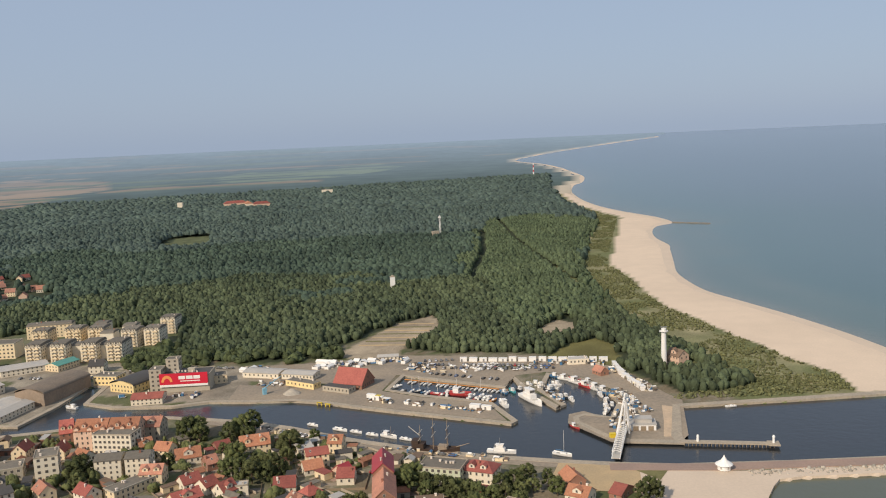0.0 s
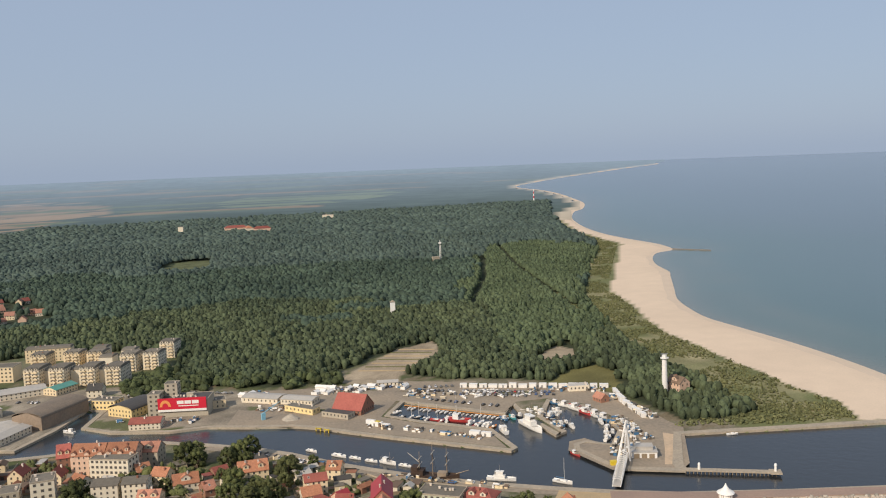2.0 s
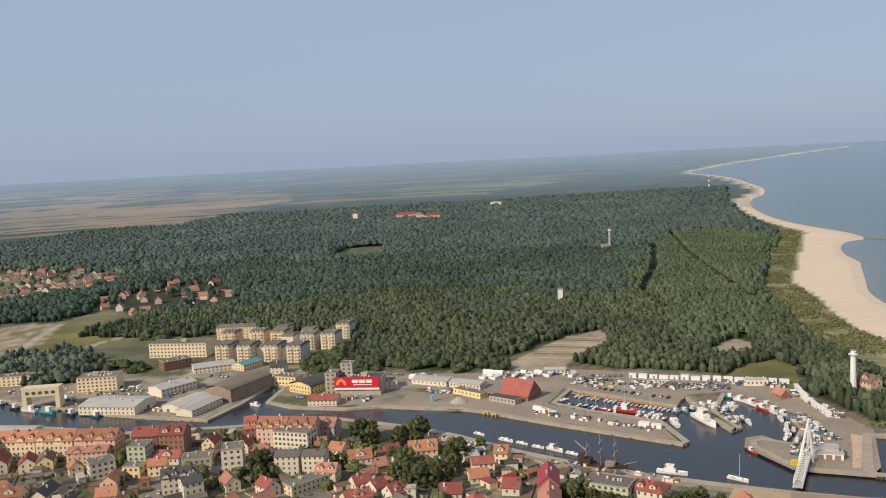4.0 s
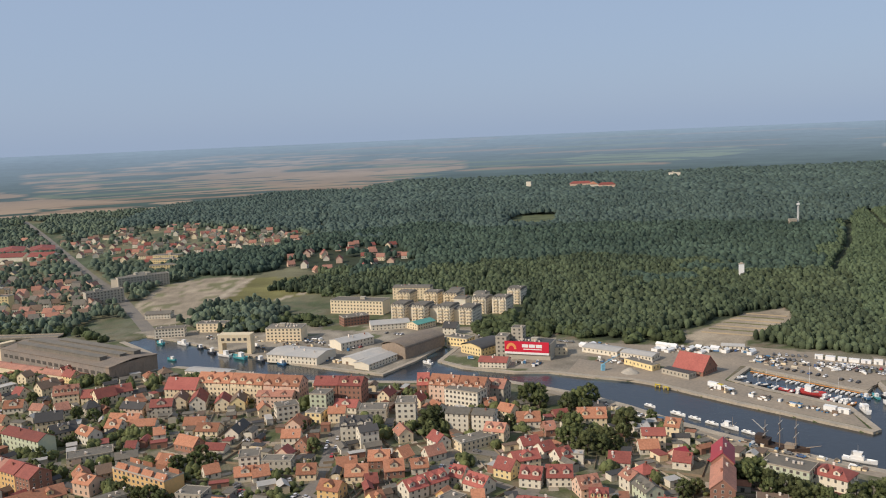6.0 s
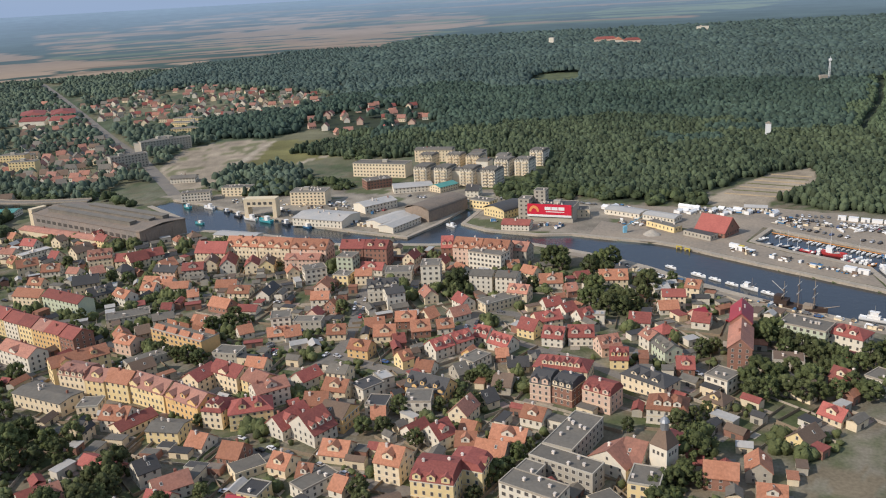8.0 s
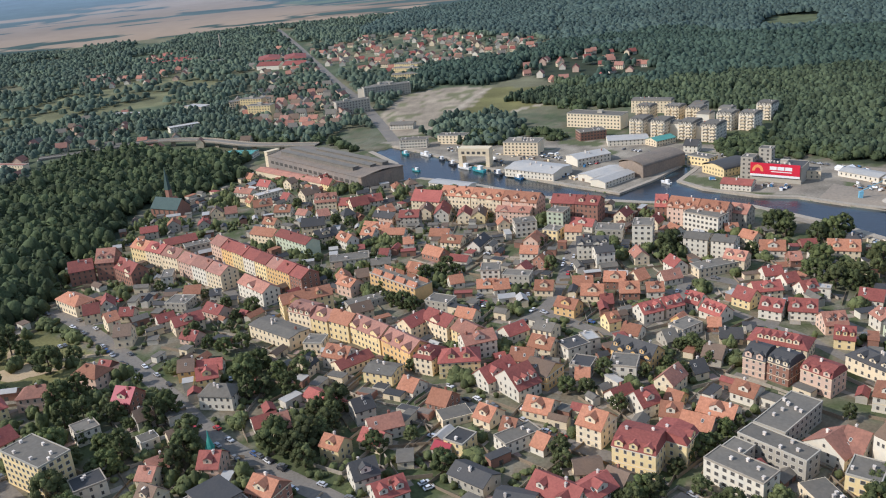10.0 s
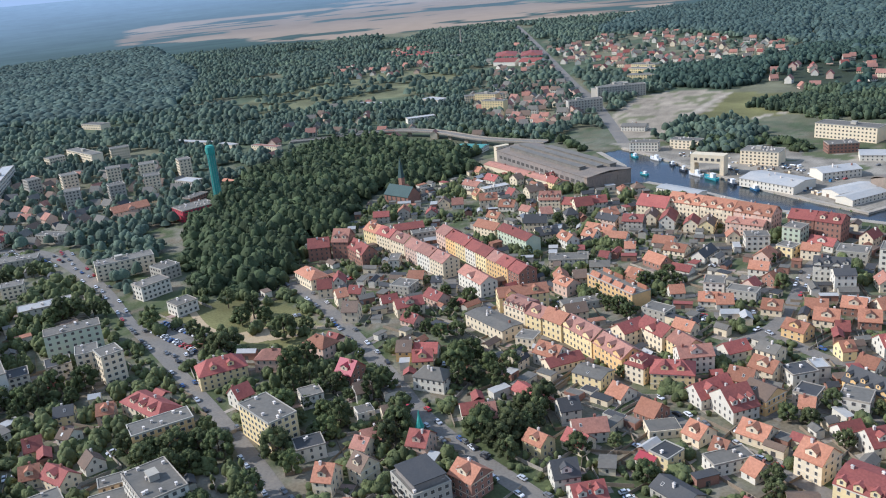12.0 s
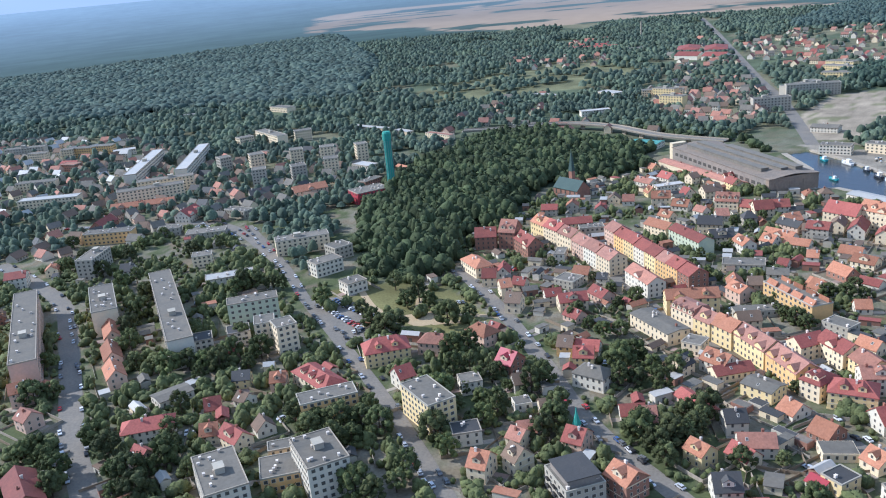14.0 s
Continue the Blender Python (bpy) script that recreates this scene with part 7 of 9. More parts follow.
# smaller garden trees in the open places, joined
spots = sown(TOWN, 8.5, 77)
keep = []
for x, y in spots:
    if in_poly(PARK_WOOD, x, y) or in_poly(HARBOUR, x, y) or in_poly(PARK_GRASS, x, y) and (x * 7 + y * 3) % 5 > 1 or not clear_of(x, y, 2.9) or not off_street(x, y, 2.6):
        continue
    if any((x - tx) ** 2 + (y - ty) ** 2 < 26 for tx, ty in PLANTED):
        continue
    keep.append((x, y))
pts = np.array(keep)
core = inside(CORE, pts[:, 0], pts[:, 1])
pts = pts[speckle(pts[:, 0], pts[:, 1], 30, 17) > np.where(core, 0.60, 0.36)]
rs = np.random.RandomState(6)
p, s, h = lobed(pts, 5.2 + 4.4 * rs.rand(len(pts)), 3.8 + 4.2 * rs.rand(len(pts)), 6, 64)
tagged(new("garden_trees", clump_mesh("garden_trees", p, s, h, M["leaf"], 63, sides=5, tufts=8, tuft=0.17)), "small leafy garden trees between the houses", "trees", kind="stuff")

# shrubs and hedges between the gardens
pts = sown(TOWN, 4.6, 91, 0.75)
keep = [i for i, (x, y) in enumerate(pts) if clear_of(x, y, 1.3) and not in_poly(HARBOUR, x, y) and not in_poly(PARK_GRASS, x, y)]
pts = off_roads(pts[keep], 0.8)
core = inside(CORE, pts[:, 0], pts[:, 1])
pts = pts[speckle(pts[:, 0], pts[:, 1], 22, 41) > np.where(core, 0.62, 0.42)]
rs = np.random.RandomState(4)
tagged(new("shrubs", clump_mesh("shrubs", pts, 2.0 + 2.4 * rs.rand(len(pts)), 1.4 + 2.4 * rs.rand(len(pts)), M["leaf"], 61, sides=5, tufts=5)), "green garden shrubs and hedges between the houses", "shrubs", kind="stuff")

# ---- suburbs and hamlets beyond the river ----
SUBURB_ROAD = [(-640, 700), (-700, 620), (-860, 640), (-1000, 760), (-1100, 900), (-1330, 1150), (-1180, 1230), (-960, 1150), (-900, 1020), (-1000, 900), (-860, 880), (-760, 800)]
SUBURB_SOUTH = [(-820, -60), (-900, 60), (-1050, 120), (-1200, 80), (-1330, -60), (-1200, -200), (-950, -160)]
FRINGE = [(-640, 560), (-860, 520), (-1050, 640), (-1000, 480), (-800, 330), (-760, 500)]
BLOCKS_SOUTH = [(-700, 190), (-780, 260), (-900, 260), (-980, 130), (-900, 40), (-700, -60), (-640, 20), (-690, 110)]
pale = ("white", "cream", "grey", "pink")


def far_houses(name, poly, count, gap, seed, walls, roofs, label):
    """Houses too far off to tell apart, joined into one object; each has gabled walls and an overhanging roof."""
    rng = random.Random(seed)
    P = np.array(poly)
    lo, hi = P.min(0), P.max(0)
    V, F, idx, done = [], [], [], 0
    mats = [WALLS[w] for w in walls] + [ROOFS[w] for w in roofs]
    for _ in range(count * 30):
        if done >= count:
            break
        x, y = rng.uniform(lo[0], hi[0]), rng.uniform(lo[1], hi[1])
        if not in_poly(poly, x, y) or not clear_of(x, y, gap) or not off_street(x, y, 6) or in_poly(WASTE_LOT, x, y) or in_poly(MEADOW, x, y) or in_poly(HARBOUR, x, y):
            continue
        done += 1
        L, D, hw = rng.uniform(8, 13), rng.uniform(7.5, 10), rng.choice((3.4, 4.5, 5.8))
        hr = hw + rng.uniform(3.4, 4.6)
        rot = rng.choice((20, 110, 45, 135)) + rng.uniform(-12, 12)
        BUILT.append((x, y, rot, L, D))
        t = pose(x, y, 0, 0, 0, rot)
        a, b, o = L / 2, D / 2, 0.5
        base = len(V)
        v = [(-a, -b, -0.3), (-a, b, -0.3), (-a, b, hw), (-a, 0, hr), (-a, -b, hw), (a, -b, -0.3), (a, b, -0.3), (a, b, hw), (a, 0, hr), (a, -b, hw)]
        f = [(0, 4, 3, 2, 1), (5, 6, 7, 8, 9), (0, 5, 9, 4), (1, 2, 7, 6)]
        wv, wf = boxes(*[(-a + L * (k + 0.5) / 4 - 0.5, -a + L * (k + 0.5) / 4 + 0.5, s * b - 0.06, s * b + 0.06, 1.0 + fl * 2.7, 2.4 + fl * 2.7) for k in range(4) for s in (-1, 1) for fl in range(1 if hw < 5 else 2)])
        rv, rf = roof_shell([(-b - o, hw - 0.3), (0, hr + 0.15), (b + o, hw - 0.3)], -a - 0.3, a + 0.3, 0.3)
        kw, kr = rng.randrange(len(walls)), len(walls) + rng.randrange(len(roofs))
        for vv, ff, mi in ((v, f, kw), (rv, rf, kr), (wv, wf, len(mats))):
            base = len(V)
            V += [tuple(t @ Vector(q)) for q in vv]
            F += [tuple(i + base for i in q) for q in ff]
            idx += [mi] * len(ff)
    me = mesh_of(name, V, F, *mats, M["glass"])
    me.polygons.foreach_set("material_index", idx)
    return tagged(new(name, me), label, "houses", kind="stuff")


ALONG_ROAD = [(-809, 631), (-913, 691), (-951, 780), (-902, 851), (-803, 804), (-670, 662), (-663, 596), (-721, 595)]
ROWS_SOUTH = [(-1314, 721), (-1449, 801), (-1373, 882), (-1317, 946), (-1196, 860), (-1245, 755)]
ROWS_FAR = [(-1481, 956), (-1609, 1050), (-1534, 1097), (-1413, 1026), (-1360, 979)]
BEYOND = [(-980, 800), (-1180, 960), (-1330, 1150), (-1180, 1230), (-1000, 960)]
hay = ("mauve", "brown", "grey", "grey", "pink")
far_houses("suburb_houses", ALONG_ROAD, 80, 8, 71, pale, hay, "far suburb of pale houses with red and brown roofs along the road")
far_houses("suburb_houses", VILLAS, 150, 7, 76, ("white", "white", "cream"), ("mauve", "dark", "grey", "brown", "pink"), "far white villas with reddish roofs behind trees")
far_houses("suburb_houses", ROWS_SOUTH, 26, 12, 77, pale, ("pink", "pink", "brown"), "far rows of houses among meadows")
far_houses("suburb_houses", ROWS_FAR, 18, 9, 78, pale, ("red", "pink"), "far row of red-roofed houses among fields")
far_houses("suburb_houses", BEYOND, 36, 11, 79, ("grey", "white", "cream"), ("grey", "brown", "pink"), "far grey houses beside the road out of town")
far_houses("suburb_houses", SUBURB_SOUTH, 190, 7, 72, pale, ("pink", "brown", "grey", "grey", "white"), "far rows of pale houses south of the town")
far_houses("suburb_houses", HAMLET, 30, 7, 73, pale, ("pink", "mauve", "dark"), "small settlement of red roofs in the forest")
far_houses("suburb_houses", FRINGE, 26, 10, 74, pale, hay, "scattered pale houses beyond the shipyard")
far_houses("suburb_houses", BLOCKS_SOUTH, 90, 8, 75, pale, ("pink", "brown", "grey", "grey", "slate"), "houses between the far apartment blocks")
for x, y, rot, L, D, h, w, rf in ((-1210, 1024, 137, 70, 38, 8, "white", "red"), (-1165, 1045, 137, 70, 38, 8, "white", "red"), (-815, 940, 10, 46, 14, 12, "yellow", "grey"), (-845, 975, 10, 40, 14, 12, "yellow", "grey"), (-790, 985, 20, 44, 12, 9, "white", "white"), (-700, 700, 60, 40, 12, 15, "grey", "grey"), (-735, 800, 55, 60, 12, 14, "grey", "grey"), (-800, 650, 20, 30, 12, 15, "yellow", "grey"), (-850, 680, 20, 30, 12, 15, "yellow", "grey"), (-930, 655, 5, 34, 18, 7, "white", "white"), (-1000, 600, 20, 40, 10, 5, "white", "white"), (-1330, 1010, 60, 60, 14, 5, "grey", "grey")):
    house(x, y, rot, L, D, h, h + (4 if rf == "red" else 0), "h" if rf == "red" else "f", w, rf, 0, "hall" if rf in ("red", "white") else "apartment_block", "building", f"large far building with {w} walls and a {COLOUR_WORDS[rf]} roof")


for x, y, rot, L, D, h, w, rf in ((-560, 2330, 20, 60, 22, 18, "pink", "red"), (-520, 2310, 110, 40, 20, 17, "white", "orange"), (-480, 2290, 20, 44, 18, 16, "pink", "red"), (-715, 2350, 0, 14, 12, 23, "white", "white"), (-350, 2650, 10, 34, 14, 20, "white", "white")):
    ob = house(x, y, rot, L, D, h, h + (6 if rf != "white" else 0), "h" if rf != "white" else "f", w, rf, 0, "hall", "building", f"far {w} building in the forest with a {COLOUR_WORDS[rf]} roof", False)
    ob.location.z = float(far_rise(np.array(math.hypot(x, y))))


def scrub_land(name, poly, step, seed, keep, tall, label, cut=0.4, patch=60, tufts=3, material="forest"):
    pts = dry(off_roads(sown(poly, step, seed, keep), 3))
    x, y = pts[:, 0], pts[:, 1]
    ok = (speckle(x, y, patch, seed + 3) > cut) & ~inside(WASTE_LOT, x, y) & ~inside(MEADOW, x, y) & ~inside(FOREST, x, y) & ~inside(WEST_WOOD, x, y) & ~inside(SOUTH_WOOD, x, y) & ~inside(PARK_WOOD, x, y) & (np.hypot(x, y) < 2380)
    ok &= ~(inside(SOUTH_FIELDS, x, y) & (speckle(x, y, 30, 5) < 0.66))
    rk = np.random.RandomState(seed + 1).rand(len(x))
    for built_up in (SUBURB_ROAD, SUBURB_SOUTH, BLOCKS_SOUTH, HAMLET, FRINGE, VILLAS, ALONG_ROAD):
        ok &= ~(inside(built_up, x, y) & (rk < 0.4))
    ok &= away(VIADUCT, x, y) > 22
    pts = pts[ok]
    pts = pts[[clear_of(float(q[0]), float(q[1]), 2.5) for q in pts]]
    rs = np.random.RandomState(seed)
    tagged(new(name, clump_mesh(name, pts, step * (0.75 + 0.7 * rs.rand(len(pts))), tall * (0.5 + 0.7 * rs.rand(len(pts))), M[material], seed + 9, sides=5 if step < 8 else 4, tufts=tufts, skirt=False)), label, "trees", kind="stuff")


NEAR_SOUTH = [(-560, -90), (-700, -90), (-690, 110), (-500, 112), (-640, 190), (-730, 250), (-840, 420), (-760, 500), (-620, 520), (-640, 640), (-560, 640), (-500, 610), (-450, 600), (-440, 640), (-460, 700), (-560, 760), (-750, 900), (-1000, 800), (-1060, 460), (-1000, 0), (-900, -250), (-600, -250)]
LOWLAND = [(-1000, 0), (-1060, 460), (-1000, 800), (-750, 900), (-830, 1060), (-780, 1260), (-920, 1500), (-1080, 1800), (-1300, 2060), (-1800, 1560), (-2200, 900), (-2380, 0), (-2000, -700), (-900, -400)]
scrub_land("trees_of_outskirts", NEAR_SOUTH, 6.8, 141, 0.9, 9.5, "trees and thickets among the outskirts", 0.24, 45, 6, "hazed_alder")
scrub_land("trees_of_lowland", LOWLAND, 9.4, 151, 0.95, 10.5, "woods and hedgerow trees of the lowland", 0.27, 75, 1, "hazed_alder")

# scrub on the dune between the pines and the sand
DUNE_STRIP = [(257, 526), (262, 561), (247, 604), (240, 651), (230, 688), (221, 751), (209, 804), (207, 873), (213, 980), (209, 1071), (222, 1145), (255, 1287), (308, 1516), (342, 1662), (326, 1799), (312, 1955), (300, 1955), (300, 1627), (225, 1298), (178, 1080), (166, 954), (165, 852), (164, 769), (172, 719), (178, 675), (184, 640), (194, 592), (200, 548)]
FORELAND = [(140, 524), (150, 534), (184, 538), (202, 550), (214, 560), (262, 556), (256, 524), (200, 519)]
pts = np.concatenate([sown(DUNE_STRIP, 3.2, 171, 0.9), sown(FORELAND, 2.8, 172, 0.95)])
pts = pts[(speckle(pts[:, 0], pts[:, 1], 24, 47) > 0.30) | (pts[:, 1] < 560)]
rs = np.random.RandomState(9)
tagged(new("dune_scrub", clump_mesh("dune_scrub", pts, 1.3 + 3.2 * rs.rand(len(pts)) ** 2, 0.5 + 1.7 * rs.rand(len(pts)) ** 2, M["scrub"], 65, sides=4, tufts=8, tuft=0.28)), "olive green scrub and grass tussocks on the dune", "scrub", kind="stuff")

# ---- landmarks ----
def thing(name, x, y, rot, label, category, group="", z=0.0):
    root = new(name)
    root.matrix_basis = pose(x, y, z, 0, 0, rot)
    return tagged(root, label, category, group)


def tube(p0, p1, r0, r1=None, sides=8):
    r1 = r0 if r1 is None else r1
    p0, p1 = Vector(p0), Vector(p1)
    d = (p1 - p0).normalized()
    s = d.orthogonal().normalized()
    t = d.cross(s)
    V, F = [], []
    for p, r in ((p0, r0), (p1, r1)):
        for k in range(sides):
            a = k * 2 * math.pi / sides
            V.append(p + (s * math.cos(a) + t * math.sin(a)) * r)
    F = [(k, (k + 1) % sides, sides + (k + 1) % sides, sides + k) for k in range(sides)]
    F += [tuple(range(sides))[::-1], tuple(range(sides, 2 * sides))]
    return V, F


def merged(*shapes):
    V, F = [], []
    for v, f in shapes:
        b = len(V)
        V += list(v)
        F += [tuple(i + b for i in q) for q in f]
    return V, F


def lathe(profile, sides=16):
    """A turned body from (radius, height) points."""
    n = len(profile)
    V = [(r * math.cos(k * 2 * math.pi / sides), r * math.sin(k * 2 * math.pi / sides), z) for r, z in profile for k in range(sides)]
    F = [(i * sides + k, i * sides + (k + 1) % sides, (i + 1) * sides + (k + 1) % sides, (i + 1) * sides + k) for i in range(n - 1) for k in range(sides)]
    F += [tuple(range(sides))[::-1], tuple(range((n - 1) * sides, n * sides))]
    return V, F


M["red_board"] = mat("red_printed_board", (0.55, 0.02, 0.045), 0.5, 0.5, 0.06, 0.1)
M["orange_print"] = mat("orange_print", (0.75, 0.30, 0.10), 0.5, 0.5, 0.06, 0.1)
M["net_green"] = mat("green_scaffold_net", (0.075, 0.31, 0.25), 0.8, 0.8, 0.25, 0.15)
M["ship_wood"] = mat("dark_tarred_wood", (0.055, 0.035, 0.025), 0.7, 2.0, 0.3, 0.3)
M["spar"] = mat("weathered_spar", (0.30, 0.24, 0.18), 0.8, 2.0, 0.2, 0.3)
M["hull_red"] = mat("red_hull_paint", (0.42, 0.05, 0.05), 0.4, 1.0, 0.12, 0.3)
M["hull_blue"] = mat("blue_hull_paint", (0.06, 0.16, 0.30), 0.4, 1.0, 0.12, 0.3)
M["hull_teal"] = mat("teal_hull_paint", (0.08, 0.34, 0.38), 0.4, 1.0, 0.12, 0.3)
M["hull_dark"] = mat("dark_hull_paint", (0.05, 0.06, 0.08), 0.4, 1.0, 0.12, 0.3)
M["hull_orange"] = mat("orange_hull_paint", (0.60, 0.24, 0.05), 0.4, 1.0, 0.12, 0.3)
M["deck"] = mat("grey_deck", (0.42, 0.40, 0.36), 0.7, 1.0, 0.15, 0.3)
M["tyre"] = mat("black_rubber", (0.02, 0.02, 0.02), 0.9, 4.0, 0.1, 0.5)
M["rock"] = mat("grey_armour_stone", (0.34, 0.31, 0.26), 0.9, 1.0, 0.3, 0.3, island=0.35)
M["blue_paint"] = mat("blue_crane_paint", (0.20, 0.42, 0.55), 0.5, 1.0, 0.1, 0.3)

# shipyard hall beside the river
hall = thing("shipyard_hall", -520, 488, -10.7, "vast grey shipyard hall with a dark brick end wall", "industrial hall")
piece("wall", mesh_of("wall", *boxes((-75, 62, -21, 21, -0.3, 11.5)), WALLS["taupe"]), hall)
piece("brick_end", mesh_of("brick_end", *boxes((62, 66, -21, 21, -0.3, 11.8)), WALLS["umber"]), hall, label="dark brown brick end wall with tall doors")
piece("roof", mesh_of("roof", *roof_shell([(-21.6, 11.4), (-8, 13.0), (0, 13.6), (8, 13.0), (21.6, 11.4)], -75.6, 66.6, 0.4), ROOFS["umber"]), hall)
for y0, x0, x1 in ((-11, -62, 46), (1, -66, 53), (12, -40, 55)):
    piece("roof_monitor", mesh_of("roof_monitor", *boxes((x0, x1, y0 - 3, y0 + 3, 12, 15.0), (x0 - 0.4, x1 + 0.4, y0 - 3.5, y0 + 3.5, 15.0, 15.3)), ROOFS["grey"]), hall)
for k in range(3):
    piece("door", mesh_of("door", *boxes((66, 66.25, -16 + k * 12, -7 + k * 12, 0, 9)), WALLS["umber"]), hall, label="tall dark brown sliding door")
piece("end_tower", mesh_of("end_tower", *boxes((-80, -75, -21, -8, -0.3, 14), (-80.3, -74.7, -21.3, -7.7, 14, 14.4)), WALLS["cream"]), hall, label="cream stair tower")
for k in range(17):
    piece("window", mesh_of("hall_window", *boxes((-70 + k * 7.6, -65.2 + k * 7.6, -21.12, -20.9, 4.6, 7.2)), M["glass"]) if k == 0 else hall_pane, hall, None if k == 0 else pose(k * 7.6, 0, 0))
    if k == 0:
        hall_pane = hall.children[-1].data
house(-535, 458, -6, 104, 12, 4.6, 6.2, "g", "cream", "pink", 0, "shed", "shed", "long low cream workshop with a reddish roof", False)

# white concrete portal of the boat lift
portal = thing("lift_portal", -419, 552, 17, "large white concrete portal over the slipway", "boat lift")
for sx in (-1, 1):
    piece("leg", mesh_of("leg", *boxes((sx * 11.8 - 1.6, sx * 11.8 + 1.6, -5, 5, -0.3, 9.5))[0:2], WALLS["cream"]), portal)
piece("beam", mesh_of("beam", *boxes((-13.4, 13.4, -5, 5, 9.5, 16)), WALLS["cream"]), portal)
for k in range(5):
    piece("window", mesh_of("portal_window", *boxes((-10.6 + k * 4.6, -8 + k * 4.6, -5.1, -4.9, 11.2, 13.4)), M["glass"]), portal)

# flats behind the harbour
def flat_block(x, y, rot, w, d, wall):
    ob = house(x, y, rot, w, d, 14.2, 16.4, "m", wall, "grey", 3, "apartment_block", "apartment block", "cream five-storey flats with balconies and grey mansard roof", group="harbour flats")
    c, s = math.cos(radians(rot)), math.sin(radians(rot))
    ty = -1 if (x * s - y * c) < 0 else 1
    for fl in range(5):
        for bx in (-w * 0.24, w * 0.24):
            z = fl * 2.84 + 0.5
            y0, y1 = sorted((ty * d / 2, ty * (d / 2 + 1.3)))
            piece("balcony", BALCONY, ob, Matrix.Translation((bx, ty * d / 2, z)) @ Matrix.Diagonal((1, ty, 1, 1)))
    return ob


BALCONY = mesh_of("balcony", *boxes((-2.4, 2.4, -0.1, 1.4, 0, 0.18), (-2.4, 2.4, 1.3, 1.42, 0.18, 1.15), (-2.4, -2.3, 0, 1.3, 0.18, 1.15), (2.3, 2.4, 0, 1.3, 0.18, 1.15)), WALLS["cream"])
for x, y in ((-340, 693), (-319, 692), (-294, 692), (-272, 690)):
    flat_block(x, y + 6, -2, 13, 22, "white")
for x, y in ((-360, 748), (-333, 753), (-312, 752)):
    flat_block(x, y + 4, 0, 14, 18, "cream")
for x, y in ((-277, 738), (-258, 741), (-258, 786)):
    flat_block(x, y + 4, -4, 14, 18, "white")
for x, y in ((-330, 704), (-306, 704), (-284, 702), (-300, 748), (-322, 790), (-290, 775)):
    house(x, y, 0, 12, 14, 11.5, 13.2, "m", "white", "grey", 0, "apartment_block", "apartment block", "pale linking wing of the harbour flats", False, "harbour flats")
house(-372, 792, 10, 40, 14, 12, 14.0, "m", "cream", "grey", 0, "apartment_block", "apartment block", "cream row of flats at the forest edge")

# store with the big red board
house(-186.5, 598, 2, 34, 20, 11.5, 11.5, "f", "grey", "slate", 0, "warehouse", "warehouse", "grey concrete warehouse that carries a large red board", False)
house(-207, 594, 2, 8.5, 12, 16, 16, "f", "grey", "grey", 0, "warehouse", "warehouse", "tall grey silo block beside the warehouse")
house(-198, 604, 2, 9, 9, 20.5, 20.5, "f", "grey", "grey", 0, "warehouse", "warehouse", "tallest grey silo block of the old store")
board = thing("billboard", -186.6, 587.0, 2.5, "large red printed board on a warehouse front", "billboard")
piece("panel", mesh_of("panel", *boxes((-16.8, 16.8, -0.25, 0.1, 5.6, 13.6)), M["red_board"]), board)
piece("strip", mesh_of("strip", *boxes((-16.8, 16.8, -0.27, 0.1, 4.0, 5.58)), M["white_paint"]), board, label="white strip along the foot of the board")
for k in range(3):
    piece("lettering_bar", mesh_of("lettering_bar", *boxes((-3.4 + k * 5.2, 1.2 + k * 5.2, -0.33, -0.2, 9.2, 11.6)), M["white_paint"]), board)
piece("lettering_bar", mesh_of("lettering_bar", *boxes((-2.5, 11.4, -0.33, -0.2, 7.6, 8.2)), M["white_paint"]), board)
arc = []
for k in range(9):
    a = math.pi * k / 8
    arc.append((-11.6 + 3.9 * math.cos(a), 7.6 + 4.8 * math.sin(a)))
av = [(x, -0.34, z) for x, z in arc] + [(-11.6 + (x + 11.6) * 0.55, -0.34, 7.6 + (z - 7.6) * 0.55) for x, z in arc]
piece("emblem", mesh_of("emblem", av, [(i, i + 1, 10 + i, 9 + i) for i in range(8)], M["orange_print"]), board, label="orange arched printed shape")

# white footbridge over the channel
bridge = thing("footbridge", 85.1, 425.7, math.degrees(math.atan2(466 - 425.7, 97.3 - 85.1)), "white steel cable-stayed swing footbridge over the channel", "footbridge")
piece("deck", mesh_of("deck", *boxes((-3, 43, -1.9, 1.9, 2.0, 2.5))), bridge).data.materials.append(M["deck"])
for sy in (-1, 1):
    piece("girder", mesh_of("girder", *merged(tube((-3, sy * 2.0, 2.2), (43, sy * 2.0, 2.2), 0.32), tube((0, sy * 2.1, 4.9), (42, sy * 2.1, 4.9), 0.22)), M["white_paint"]), bridge)
for k in range(15):
    x = k * 3.0
    hoop = [(x, -2.05, 2.2), (x, -2.25, 3.6), (x, -1.7, 4.9), (x, 0, 5.5), (x, 1.7, 4.9), (x, 2.25, 3.6), (x, 2.05, 2.2)]
    piece("rib", mesh_of("rib", *merged(*[tube(p, q, 0.15, sides=6) for p, q in zip(hoop, hoop[1:])]), M["white_paint"]), bridge)
apex = (44.5, -1.2, 22.5)
for sy in (-3.4, 3.4):
    piece("mast_leg", mesh_of("mast_leg", *tube((41.5, sy, 0), apex, 0.62, 0.45, 10), M["white_paint"]), bridge)
piece("back_stay", mesh_of("back_stay", *tube((62, -2, 0.5), apex, 0.35, 0.3, 8), M["white_paint"]), bridge)
